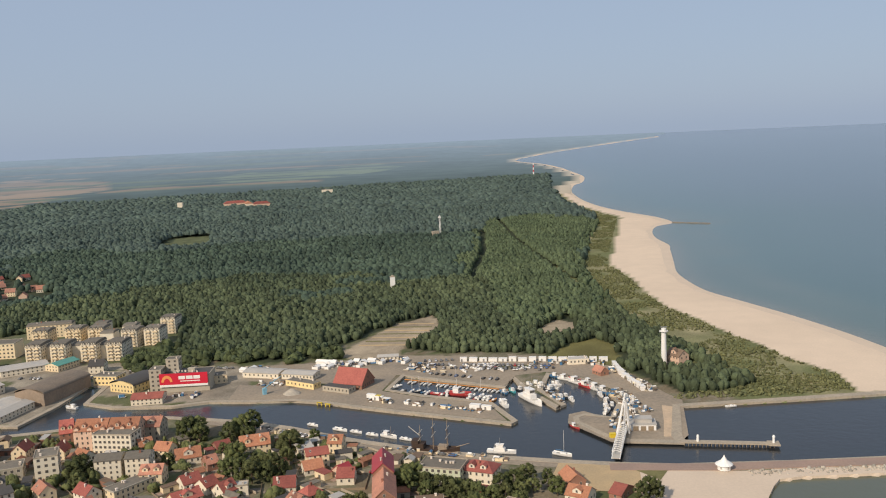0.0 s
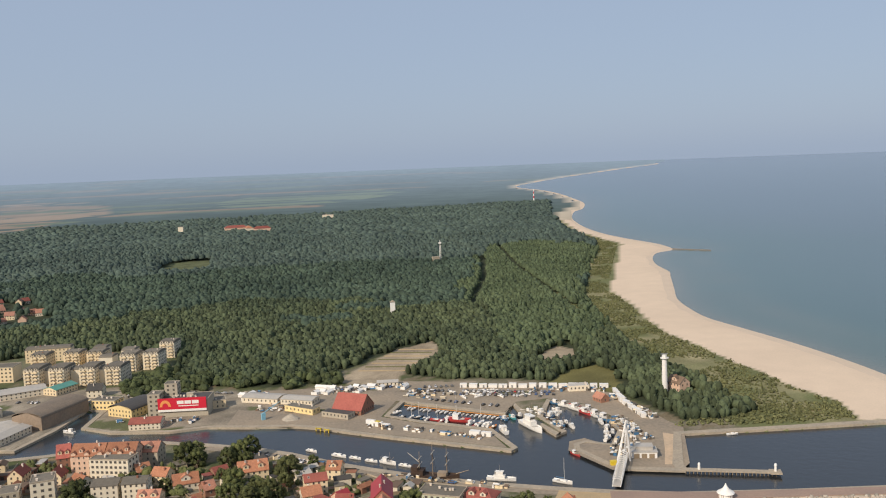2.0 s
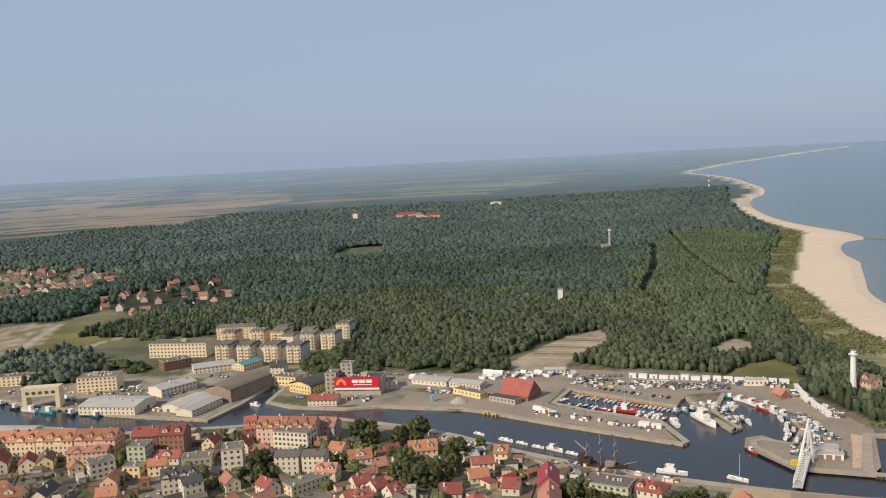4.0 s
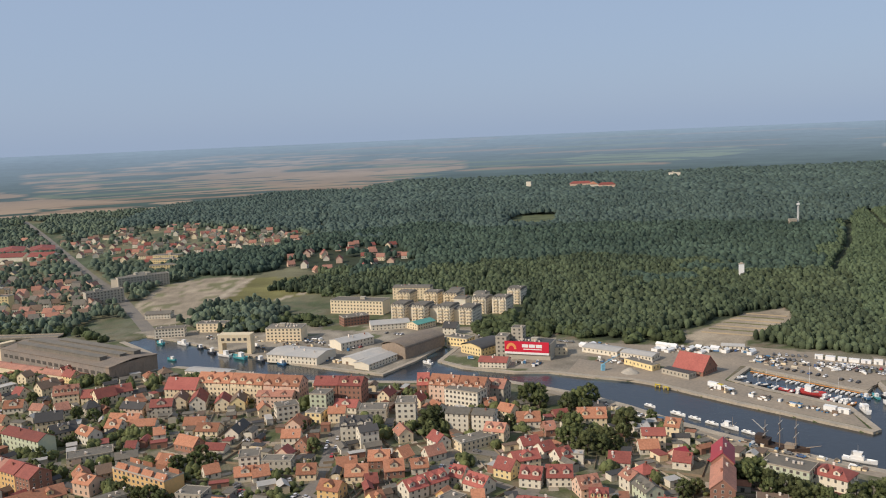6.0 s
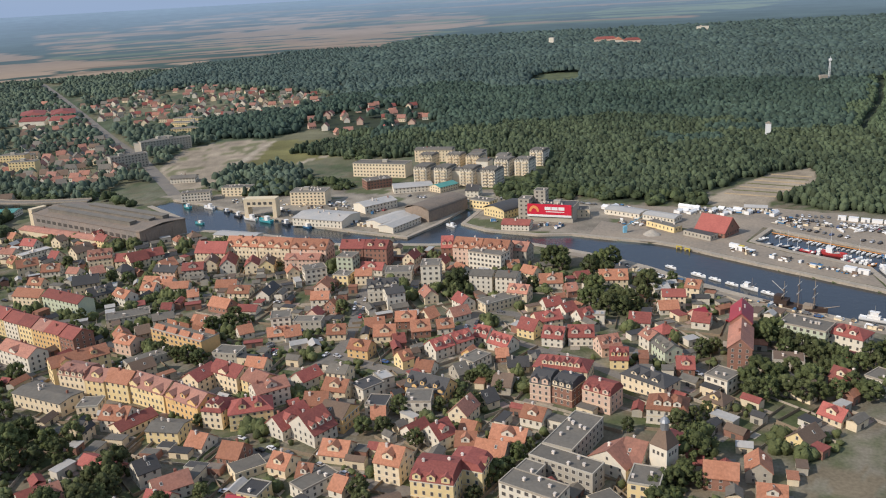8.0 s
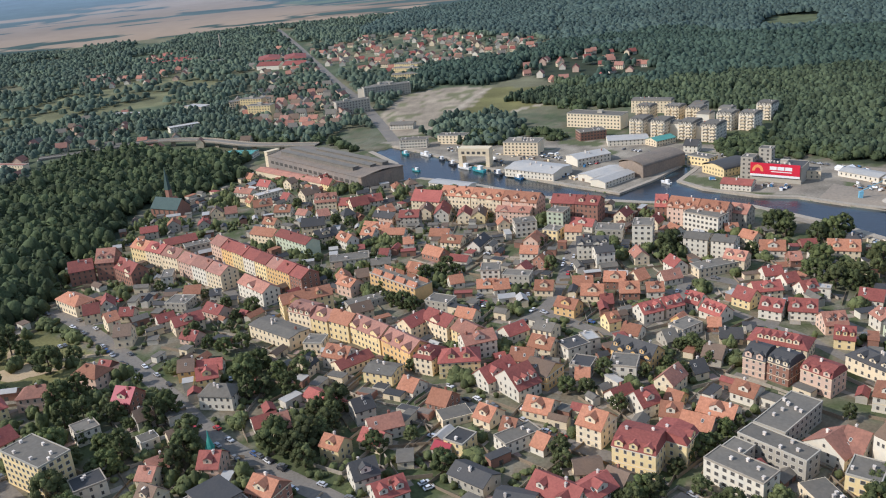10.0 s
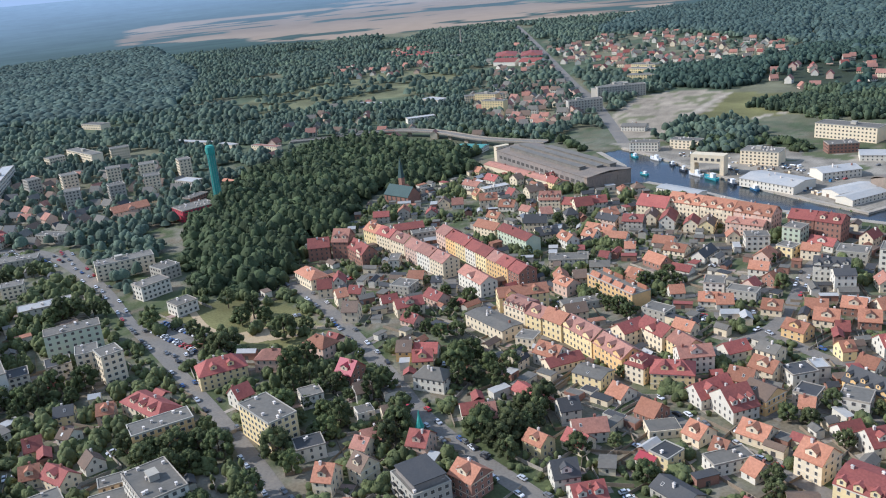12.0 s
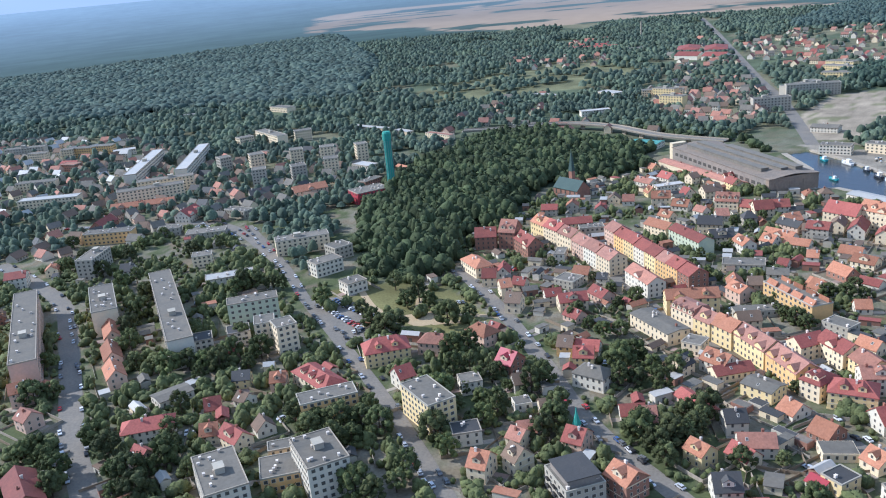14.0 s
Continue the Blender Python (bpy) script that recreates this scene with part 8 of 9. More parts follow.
for k in range(6):
    for sy in (-2, 2):
        piece("cable", mesh_of("cable", *tube((6 + k * 6.0, sy, 2.4), (apex[0], apex[1], apex[2] - 0.4 * k), 0.06, sides=5), M["white_paint"]), bridge)
for k in range(1):
    piece("pier", mesh_of("pier", *tube((41.5, 0, -4), (41.5, 0, 2.2), 2.2, 2.0, 12), M["concrete"]), bridge)

# three-masted tour ship
ship = thing("sailing_ship", -8.5, 451.5, math.degrees(math.atan2(447.3 - 454.8, 4.7 + 21.6)), "dark wooden three-masted tour ship moored at the quay", "ship", z=-1.2)


def hull_shape(L, W, H, sheer=0.35, stern=0.75, n=10, deck_drop=0.25):
    """A hull with a pointed bow at +x, a sheer line and a deck set in."""
    V, F = [], []
    for i in range(n + 1):
        u = i / n
        x = (u - 0.5) * L
        w = W / 2 * min(1, stern + (1 - stern) * u * 3) * (1 - max(0, (u - 0.55) / 0.45) ** 2.2)
        w = max(w, 0.04)
        top = H * (1 + sheer * (2 * u - 0.9) ** 2)
        V += [(x, -w, top), (x, -w * 0.86, H * 0.35), (x * 0.97, -w * 0.35, -H * 0.4), (x * 0.97, w * 0.35, -H * 0.4), (x, w * 0.86, H * 0.35), (x, w, top), (x, w * 0.9, top - deck_drop * H), (x, -w * 0.9, top - deck_drop * H)]
    for i in range(n):
        for k in range(8):
            a, b = i * 8 + k, i * 8 + (k + 1) % 8
            F.append((a, a + 8, b + 8, b))
    F += [(0, 1, 2, 3, 4, 5, 6, 7), tuple(n * 8 + k for k in range(8))[::-1]]
    return V, F


piece("hull", mesh_of("hull", *hull_shape(27, 7, 2.6, 0.55, 0.8), M["ship_wood"]), ship)
piece("sterncastle", mesh_of("sterncastle", *boxes((-13.2, -6.5, -2.8, 2.8, 2.2, 5.0), (-13.4, -9.5, -2.6, 2.6, 5.0, 6.8), (-13.5, -6.3, -3.0, 3.0, 4.9, 5.2))), ship).data.materials.append(M["ship_wood"])
piece("deckhouse", mesh_of("deckhouse", *boxes((1.5, 6.5, -2, 2, 2.2, 4.2), (1.3, 6.7, -2.2, 2.2, 4.2, 4.4))), ship).data.materials.append(M["spar"])
piece("bowsprit", mesh_of("bowsprit", *tube((11.5, 0, 3.8), (19, 0, 6.4), 0.25, 0.12), M["spar"]), ship)
for x, h in ((-9, 15), (-1.5, 20), (6.5, 19)):
    mast = piece("mast", mesh_of("mast", *tube((x, 0, 1.5), (x, 0, h), 0.26, 0.12), M["spar"]), ship)
    for z, w in ((h * 0.5, 4.6), (h * 0.74, 3.6)):
        piece("yard", mesh_of("yard", *tube((x + 0.2, -w, z), (x + 0.2, w, z + 0.3), 0.14, 0.14, 6), M["spar"]), mast)
        piece("furled_sail", mesh_of("furled_sail", *tube((x + 0.3, -w * 0.8, z + 0.25), (x + 0.3, w * 0.8, z + 0.45), 0.26, 0.26, 6), M["deck"]), mast)
    for sy in (-1, 1):
        for k in (-1.2, 0, 1.2):
            piece("shroud", mesh_of("shroud", *tube((x + k, sy * 3.0, 2.6), (x, 0, h * 0.8), 0.05, 0.05, 4), M["ship_wood"]), mast)
piece("gaff", mesh_of("gaff", *tube((-9, 0, 9), (-16, 1.5, 13.5), 0.22, 0.18, 6), M["deck"]), ship, label="pale furled gaff sail")

# tower with a radar on the dune
tower = thing("radar_tower", 155.6, 600.3, 0, "slim white concrete radar tower among the pines", "tower")
piece("shaft", mesh_of("shaft", *lathe([(2.2, -0.3), (2.0, 6), (1.75, 24.5), (1.75, 25)], 16), M["white_paint"]), tower)
piece("platform", mesh_of("platform", *lathe([(1.6, 24.6), (3.1, 25.2), (3.1, 25.7), (1.2, 25.7)], 16), M["white_paint"]), tower)
piece("cabin", mesh_of("cabin", *lathe([(1.7, 25.7), (1.7, 27.4), (1.9, 27.5), (0.2, 27.9)], 12), M["white_paint"]), tower)
piece("railing", mesh_of("railing", *merged(*[tube((3.0 * math.cos(a), 3.0 * math.sin(a), 25.7), (3.0 * math.cos(a), 3.0 * math.sin(a), 26.8), 0.06, sides=4) for a in np.arange(12) * math.pi / 6])), tower).data.materials.append(M["steel"])
piece("antenna", mesh_of("antenna", *boxes((-2.6, 2.6, -0.2, 0.2, 28.2, 28.7), (-0.12, 0.12, -0.12, 0.12, 27.6, 28.3))), tower).data.materials.append(M["steel"])

lookout = thing("forest_tower", -57, 930, 8, "small white square tower above the forest", "tower")
piece("wall", mesh_of("wall", *boxes((-2.6, 2.6, -2.6, 2.6, 0, 20.5))), lookout).data.materials.append(M["white_paint"])
piece("roof", mesh_of("roof", *boxes((-2.9, 2.9, -2.9, 2.9, 20.5, 20.9), (-1.2, 1.2, -1.2, 1.2, 20.9, 22.2))), lookout).data.materials.append(M["concrete"])

pylon = thing("radio_mast", -3.5, 1406, 20, "tall pale steel lattice mast in the forest", "mast")
piece("shaft", mesh_of("shaft", *merged(*[tube((sx * 1.3, sy * 1.3, 0), (sx * 0.7, sy * 0.7, 38), 0.26, 0.22, 5) for sx in (-1, 1) for sy in (-1, 1)], *[tube((sx * 1.2, -1.2, z), (-sx * 1.1, 1.1, z + 3), 0.14, sides=4) for z in range(2, 36, 3) for sx in (-1, 1)])), pylon).data.materials.append(M["white_paint"])
piece("head", mesh_of("head", *boxes((-1.8, 1.8, -1.8, 1.8, 38, 41), (-0.3, 0.3, -0.3, 0.3, 41, 44))), pylon).data.materials.append(M["white_paint"])
piece("hut", mesh_of("hut", *boxes((-14, -3, -4, 3, 0, 17.5))), pylon).data.materials.append(M["concrete"])

wrapped = thing("wrapped_tower", -674, 242.7, 10, "tall tower wrapped in green scaffold netting", "tower")
piece("netting", mesh_of("netting", *lathe([(3.3, -0.2), (3.4, 12), (3.2, 30), (3.3, 46), (3.7, 47), (3.7, 52), (3.0, 53.4)], 12), M["net_green"]), wrapped)
for k in range(12):
    a = k * math.pi / 6
    piece("pole", mesh_of("pole", *tube((3.6 * math.cos(a), 3.6 * math.sin(a), 0), (3.6 * math.cos(a), 3.6 * math.sin(a), 46), 0.12, sides=5), M["steel"]), wrapped)

striped = thing("striped_mast", 330, 3020, 0, "slender red and white striped beacon mast above the coast forest", "mast", z=float(far_rise(np.array(3038.0))))
for k in range(6):
    piece("band", mesh_of("band", *lathe([(2.6 - 0.2 * k, k * 8.0), (2.4 - 0.2 * k, k * 8.0 + 8.0)], 8), M["white_paint"] if k % 2 else WALLS["crimson"]), striped)

stack = thing("chimney_stack", -1502, 1148, 0, "slender pale factory chimney on the far plain", "chimney")
piece("shaft", mesh_of("shaft", *lathe([(2.2, 0), (1.3, 34.5), (1.5, 34.8), (1.1, 35)], 12), M["concrete"]), stack)

church = thing("church", -560, 350, 12, "red brick church with dark green roof and needle spire", "church")
piece("nave", mesh_of("nave", [(-13, -7, -0.3), (-13, 7, -0.3), (-13, 7, 7), (-13, 0, 13.4), (-13, -7, 7), (13, -7, -0.3), (13, 7, -0.3), (13, 7, 7), (13, 0, 13.4), (13, -7, 7)], [(0, 4, 3, 2, 1), (5, 6, 7, 8, 9), (0, 5, 9, 4), (1, 2, 7, 6), (4, 9, 8, 3), (2, 3, 8, 7)], WALLS["brick"]), church)
piece("roof", mesh_of("roof", *roof_shell([(-7.6, 6.6), (0, 13.7), (7.6, 6.6)], -13, 13.4, 0.3), ROOFS["verdigris"]), church)
piece("spire_tower", mesh_of("spire_tower", *boxes((-21.3, -17.7, 18.7, 22.3, -0.3, 13))), church).data.materials.append(WALLS["brick"])
piece("spire", mesh_of("spire", [(-21.5, 18.5, 13), (-17.5, 18.5, 13), (-17.5, 22.5, 13), (-21.5, 22.5, 13), (-19.5, 20.5, 31)], [(0, 1, 4), (1, 2, 4), (2, 3, 4), (3, 0, 4), (3, 2, 1, 0)], ROOFS["verdigris"]), church)
for k in range(5):
    piece("window", mesh_of("arched_window", *boxes((-10.6 + k * 5, -9.2 + k * 5, -7.12, -6.9, 2, 5.6)), M["glass"]), church)

turret = thing("turret", -259, 153.0, 20, "slender green copper spire on a small white turret", "turret")
piece("wall", mesh_of("wall", *lathe([(1.5, -0.3), (1.5, 4.2), (1.8, 4.4), (1.6, 4.6)], 8), WALLS["white"]), turret)
piece("spire", mesh_of("spire", *lathe([(1.9, 4.4), (1.2, 6.4), (0.5, 9.0), (0.08, 12.0)], 8), M["net_green"]), turret, label="verdigris copper spire")

belfry = thing("chapel_tower", -48, 271, 66, "white square chapel tower with a brown hipped cap and lantern", "tower")
piece("wall", mesh_of("wall", *boxes((-3.6, 3.6, -3.6, 3.6, -0.3, 12))), belfry).data.materials.append(WALLS["white"])
piece("roof", mesh_of("roof", *lathe([(5.4, 11.8), (5.2, 12.2), (1.9, 17.5), (1.7, 17.6)], 4), ROOFS["brown"]), belfry, pose(0, 0, 0, 0, 0, 45))
piece("lantern", mesh_of("lantern", *lathe([(1.5, 17.2), (1.5, 20.2), (1.9, 20.4), (1.3, 21.6), (0.3, 22.4), (0.12, 23.8)], 10), M["steel"]), belfry)
for k in range(3):
    for turn in (0, 90, 180, 270):
        piece("window", WINDOW, belfry, pose(0, 0, 0, 0, 0, turn) @ pose(-1.8 + k * 1.8, 3.6, 9.4))

pavilion = thing("pavilion", 135, 407.5, 15, "white round seaside pavilion with a pointed tent roof", "pavilion", z=0.35)
piece("wall", mesh_of("wall", *lathe([(3.3, 0), (3.3, 2.6), (3.0, 2.7)], 12), M["white_paint"]), pavilion)
piece("roof", mesh_of("roof", *lathe([(4.4, 2.6), (4.2, 2.9), (1.8, 4.4), (0.5, 6.3), (0.12, 7.4)], 12), M["white_paint"]), pavilion)
for k in range(6):
    a = k * math.pi / 3
    piece("window", WINDOW, pavilion, pose(0, 0, 0, 0, 0, math.degrees(a)) @ pose(0, 3.22, 1.5))

crane = thing("harbour_crane", -127, 572, 30, "light blue slewing harbour crane on the quay", "crane")
piece("base", mesh_of("base", *boxes((-1.2, 1.2, -1.2, 1.2, 0, 2.4))), crane).data.materials.append(M["blue_paint"])
piece("cab", mesh_of("cab", *boxes((-1.2, 1.5, -1.0, 1.0, 2.4, 4.4))), crane).data.materials.append(M["blue_paint"])
piece("jib", mesh_of("jib", *tube((0, 0, 4.5), (13, 0, 11), 0.32, 0.18, 6), M["blue_paint"]), crane)

# ---- piers and sea works ----
pier = thing("timber_pier", 97, 452.5, math.degrees(math.atan2(438.5 - 452.5, 170 - 97)), "long narrow pier on piles at the harbour mouth", "pier")
piece("deck", mesh_of("deck", *boxes((28, 75, -2.0, 2.0, 0.2, 0.9), (-4, 30, -2.4, 2.4, -0.4, 0.55), (73, 79, -3.2, 3.2, 0.2, 1.0))), pier).data.materials.append(M["concrete"])
for k in range(24):
    for sy in (-1.7, 1.7):
        piece("pile", mesh_of("pile", *tube((30 + k * 2.0, sy, -5), (30 + k * 2.0, sy, 0.3), 0.22, sides=6), M["timber"]) if k + sy < -1 else pile_mesh, pier, None if k + sy < -1 else pose(k * 2.0, sy + 1.7, 0))
        if k + sy < -1:
            pile_mesh = pier.children[-1].data
piece("light_post", mesh_of("light_post", *lathe([(0.7, 0.9), (0.6, 4), (0.9, 4.1), (0.5, 5.2)], 8), M["white_paint"]), pier, pose(76, 0, 0))
piece("light_post", mesh_of("light_post", *lathe([(0.8, 0.8), (0.6, 3.6), (0.8, 3.7), (0.4, 4.6)], 8), M["white_paint"]), pier, pose(37, 0, 0))

groyne = thing("groyne", 417, 1541, math.degrees(math.atan2(1496 - 1541, 473 - 417)), "dark line of groyne posts running into the sea", "groyne")
for k in range(36):
    piece("post", mesh_of("post", *tube((k * 2.0, 0, -4), (k * 2.0, 0, 0.6), 0.75, 0.7, 6), M["timber"]) if k == 0 else post_mesh, groyne, None if k == 0 else pose(k * 2.0, 0, 0))
    if k == 0:
        post_mesh = groyne.children[-1].data

rs = np.random.RandomState(8)
rx = 146 + rs.rand(420) * 205
rocks = np.stack([rx, 401.5 - (rx - 146) * 0.004 + (rs.rand(420) - 0.5) * 7, np.full(420, -1.4)], -1)
tagged(new("armour_stones", clump_mesh("armour_stones", rocks, 1.2 + 1.6 * rs.rand(420), 1.6 + 1.0 * rs.rand(420), M["rock"], 18, sides=5)), "heaped grey armour stones along the pier", "stones", kind="stuff")

# raised road past the shipyard
via = thing("viaduct", 0, 0, 0, "pale concrete road viaduct on low piers", "viaduct")
line = smooth_line(VIADUCT, 12)
left, right = [], []
for i, p in enumerate(line):
    d = (line[min(i + 1, len(line) - 1)] - line[max(i - 1, 0)]).normalized()
    n = Vector((-d.y, d.x, 0)) * 5.5
    left.append(p + n)
    right.append(p - n)
n = len(line)
vz = [(p.x, p.y, 6.6) for p in left + right] + [(p.x, p.y, 5.4) for p in left + right]
vf = [(i, n + i, n + i + 1, i + 1) for i in range(n - 1)] + [(2 * n + i, i, i + 1, 2 * n + i + 1) for i in range(n - 1)] + [(n + i, 3 * n + i, 3 * n + i + 1, n + i + 1) for i in range(n - 1)] + [(2 * n + i + 1, 3 * n + i + 1, 3 * n + i, 2 * n + i) for i in range(n - 1)]
piece("deck", mesh_of("deck", vz, vf, M["asphalt"]), via)
for side in (left, right):
    inner = [p + (c - p) * 0.06 for p, c in zip(side, line)]
    V = [(p.x, p.y, z) for row, z in ((side, 6.5), (side, 7.6), (inner, 7.6), (inner, 6.5)) for p in row]
    piece("parapet", mesh_of("parapet", V, [(a * n + i, a * n + i + 1, (a + 1) * n + i + 1, (a + 1) * n + i) for a in range(3) for i in range(n - 1)], M["concrete"]), via)
for p in line[::2]:
    piece("pier", mesh_of("pier", *boxes((p.x - 3, p.x + 3, p.y - 0.8, p.y + 0.8, -0.3, 5.4)), M["concrete"]), via)

# ---- boats ----
def hull_mesh(L, W, H, material):
    return mesh_of("hull", *hull_shape(L, W, H), material)


HULLS = {}


def boat(kind, x, y, rot, L, paint="white_paint"):
    """A moored boat: motorboat, sailing boat or fishing cutter."""
    words = {"white_paint": "white", "hull_red": "red-hulled", "hull_blue": "blue-hulled", "hull_teal": "teal-hulled", "hull_dark": "dark-hulled", "hull_orange": "orange-hulled"}[paint]
    name, cat, label = {"motor": ("motorboat", "boat", f"small {words} motorboat moored in the basin"), "sail": ("sailing_boat", "boat", f"{words} sailing boat with bare mast at the pontoon"), "cutter": ("fishing_boat", "boat", f"{words} fishing cutter with wheelhouse moored at the quay"), "ship": ("harbour_ship", "ship", f"{words} harbour ship with a tall superstructure")}[kind]
    root = thing(name, x, y, rot, label, cat, {"motor": "marina boats", "sail": "marina boats", "cutter": "fishing fleet", "ship": ""}[kind], z=-1.2)
    W, H = {"motor": (0.36, 0.12), "sail": (0.30, 0.12), "cutter": (0.32, 0.14), "ship": (0.24, 0.10)}[kind]
    W, H = W * L, H * L
    key = (kind, round(L), paint)
    if key not in HULLS:
        HULLS[key] = hull_mesh(round(L), W, H, M[paint])
    piece("hull", HULLS[key], root)
    piece("deck", mesh_of("deck", *boxes((-L * 0.46, L * 0.30, -W * 0.36, W * 0.36, H * 0.72, H * 0.84))), root).data.materials.append(M["deck"])
    if kind == "motor":
        piece("cabin", mesh_of("cabin", [(-L * 0.1, -W * 0.3, H * 0.8), (L * 0.26, -W * 0.22, H * 0.8), (L * 0.26, W * 0.22, H * 0.8), (-L * 0.1, W * 0.3, H * 0.8), (-L * 0.08, -W * 0.26, H * 1.7), (L * 0.12, -W * 0.2, H * 1.7), (L * 0.12, W * 0.2, H * 1.7), (-L * 0.08, W * 0.26, H * 1.7)], [(4, 5, 6, 7), (0, 1, 5, 4), (1, 2, 6, 5), (2, 3, 7, 6), (3, 0, 4, 7)], M["white_paint"]), root)
        piece("windscreen", mesh_of("windscreen", *boxes((L * 0.12, L * 0.2, -W * 0.2, W * 0.2, H * 1.05, H * 1.5))), root).data.materials.append(M["glass"])
    elif kind == "sail":
        piece("cabin", mesh_of("cabin", *boxes((-L * 0.1, L * 0.2, -W * 0.24, W * 0.24, H * 0.8, H * 1.35))), root).data.materials.append(M["white_paint"])
        piece("mast", mesh_of("mast", *tube((L * 0.08, 0, H), (L * 0.08, 0, L * 1.25), 0.10, 0.06, 6), M["white_paint"]), root)
        piece("boom", mesh_of("boom", *tube((L * 0.08, 0, H * 2.1), (-L * 0.34, 0, H * 2.1), 0.16, 0.14, 6), M["hull_blue"]), root)
    elif kind == "cutter":
        piece("wheelhouse", mesh_of("wheelhouse", *boxes((-L * 0.28, -L * 0.04, -W * 0.28, W * 0.28, H * 0.8, H * 2.3), (-L * 0.30, -L * 0.02, -W * 0.31, W * 0.31, H * 2.3, H * 2.4))), root).data.materials.append(M["white_paint"])
        piece("window", mesh_of("window", *boxes((-L * 0.045, -L * 0.03, -W * 0.25, W * 0.25, H * 1.6, H * 2.1))), root).data.materials.append(M["glass"])
        piece("mast", mesh_of("mast", *tube((L * 0.12, 0, H * 0.8), (L * 0.12, 0, L * 0.62), 0.12, 0.07, 6), M["spar"]), root)
        piece("derrick", mesh_of("derrick", *tube((L * 0.12, 0, H * 1.2), (L * 0.38, 0, L * 0.42), 0.08, 0.06, 6), M["spar"]), root)
        piece("gallows", mesh_of("gallows", *merged(tube((-L * 0.42, -W * 0.3, H * 0.8), (-L * 0.42, -W * 0.26, H * 2.4), 0.1, sides=5), tube((-L * 0.42, W * 0.3, H * 0.8), (-L * 0.42, W * 0.26, H * 2.4), 0.1, sides=5), tube((-L * 0.42, -W * 0.3, H * 2.4), (-L * 0.42, W * 0.3, H * 2.4), 0.1, sides=5)), M["steel"]), root)
    else:
        piece("superstructure", mesh_of("superstructure", *boxes((-L * 0.26, L * 0.12, -W * 0.36, W * 0.36, H * 0.8, H * 2.0), (-L * 0.18, L * 0.06, -W * 0.3, W * 0.3, H * 2.0, H * 3.1), (-L * 0.20, L * 0.08, -W * 0.33, W * 0.33, H * 3.1, H * 3.25))), root).data.materials.append(M["white_paint"])
        piece("window", mesh_of("window", *boxes((L * 0.055, L * 0.068, -W * 0.26, W * 0.26, H * 2.4, H * 2.85))), root).data.materials.append(M["glass"])
        piece("mast", mesh_of("mast", *tube((-L * 0.06, 0, H * 3.1), (-L * 0.06, 0, H * 5.4), 0.16, 0.08, 6), M["steel"]), root)
        piece("funnel", mesh_of("funnel", *lathe([(L * 0.03, H * 2.0), (L * 0.028, H * 3.2), (L * 0.02, H * 3.25)], 10), M["steel"]), root, pose(-L * 0.22, 0, 0))
    return root


rng_boat = random.Random(21)
# small boats along the yellow pontoon
pontoon = thing("pontoon", 4.5, 578.5, math.degrees(math.atan2(-36, 70)), "long yellow-edged floating pontoon of the marina", "pontoon", z=-1.0)
piece("deck", mesh_of("deck", *boxes((-40, 40, -1.2, 1.2, 0, 0.55))), pontoon).data.materials.append(M["timber"])
piece("edge", mesh_of("edge", *boxes((-40, 40, -1.32, -1.2, 0.3, 0.7))), pontoon, label="yellow edge board").data.materials.append(M["hull_orange"])
for k in range(24):
    u = k / 23
    if rng_boat.random() < 0.8:
        boat("motor", -29 + 66 * u + 1.2, 590.5 - 34 * u - 2.4, -117 + rng_boat.uniform(-9, 9), rng_boat.choice((4, 5, 6, 6)))
# larger boats of all kinds along the opposite quay
for kind, x, y, turn, L, paint in (("motor", -32, 569, 10, 6, "hull_dark"), ("sail", -25.5, 566, 70, 8, "white_paint"), ("sail", -21, 565.5, 20, 9, "hull_dark"), ("sail", -14.5, 561, 60, 8, "white_paint"), ("motor", -16.5, 563.5, 30, 6, "hull_blue"), ("sail", -8.5, 558, -20, 9, "hull_red"), ("motor", -5, 555.5, 50, 7, "hull_red"), ("cutter", -1, 555, 80, 8, "white_paint"), ("cutter", 7, 553.5, -18, 16, "hull_red"), ("sail", 4, 557.5, -20, 14, "white_paint"), ("cutter", 14.5, 547, 65, 10, "white_paint"), ("motor", 17.5, 544, 60, 8, "hull_red"), ("sail", 20.5, 546.5, 60, 11, "white_paint"), ("motor", 23, 544, 75, 8, "white_paint"), ("cutter", 26, 542.5, 60, 9, "white_paint"), ("motor", 28.5, 539, 55, 7, "hull_orange"), ("motor", -38, 577, 30, 8, "white_paint"), ("motor", -36, 581, 20, 7, "white_paint")):
    boat(kind, x, y, turn + rng_boat.uniform(-8, 8), L, paint)
for x, y, rot, L, paint in ((34, 529, 105, 14, "white_paint"), (36, 555, 120, 9, "hull_blue"), (42, 557, 110, 9, "hull_teal"), (47, 560, 110, 9, "hull_dark"), (62, 566, 110, 11, "white_paint"), (68, 559, 100, 11, "hull_blue"), (73, 568, 120, 10, "white_paint"), (75, 540, 110, 9, "hull_dark"), (78, 533, 100, 9, "white_paint"), (76, 586, -30, 10, "hull_blue"), (81, 579, -40, 11, "white_paint"), (87, 570, -55, 13, "white_paint"), (92, 560, -60, 12, "hull_red"), (96, 566, -55, 12, "white_paint"), (98, 552, -60, 14, "white_paint"), (102, 544, -65, 14, "hull_blue"), (99, 526, 80, 10, "white_paint"), (101, 517, 85, 10, "hull_dark"), (96, 506, 60, 10, "white_paint"), (72.5, 481, -60, 8, "hull_red")):
    boat("cutter", x, y, rot, L, paint)
boat("ship", 52.5, 534, math.degrees(math.atan2(519.8 - 548, 59.1 - 45.8)), 26)
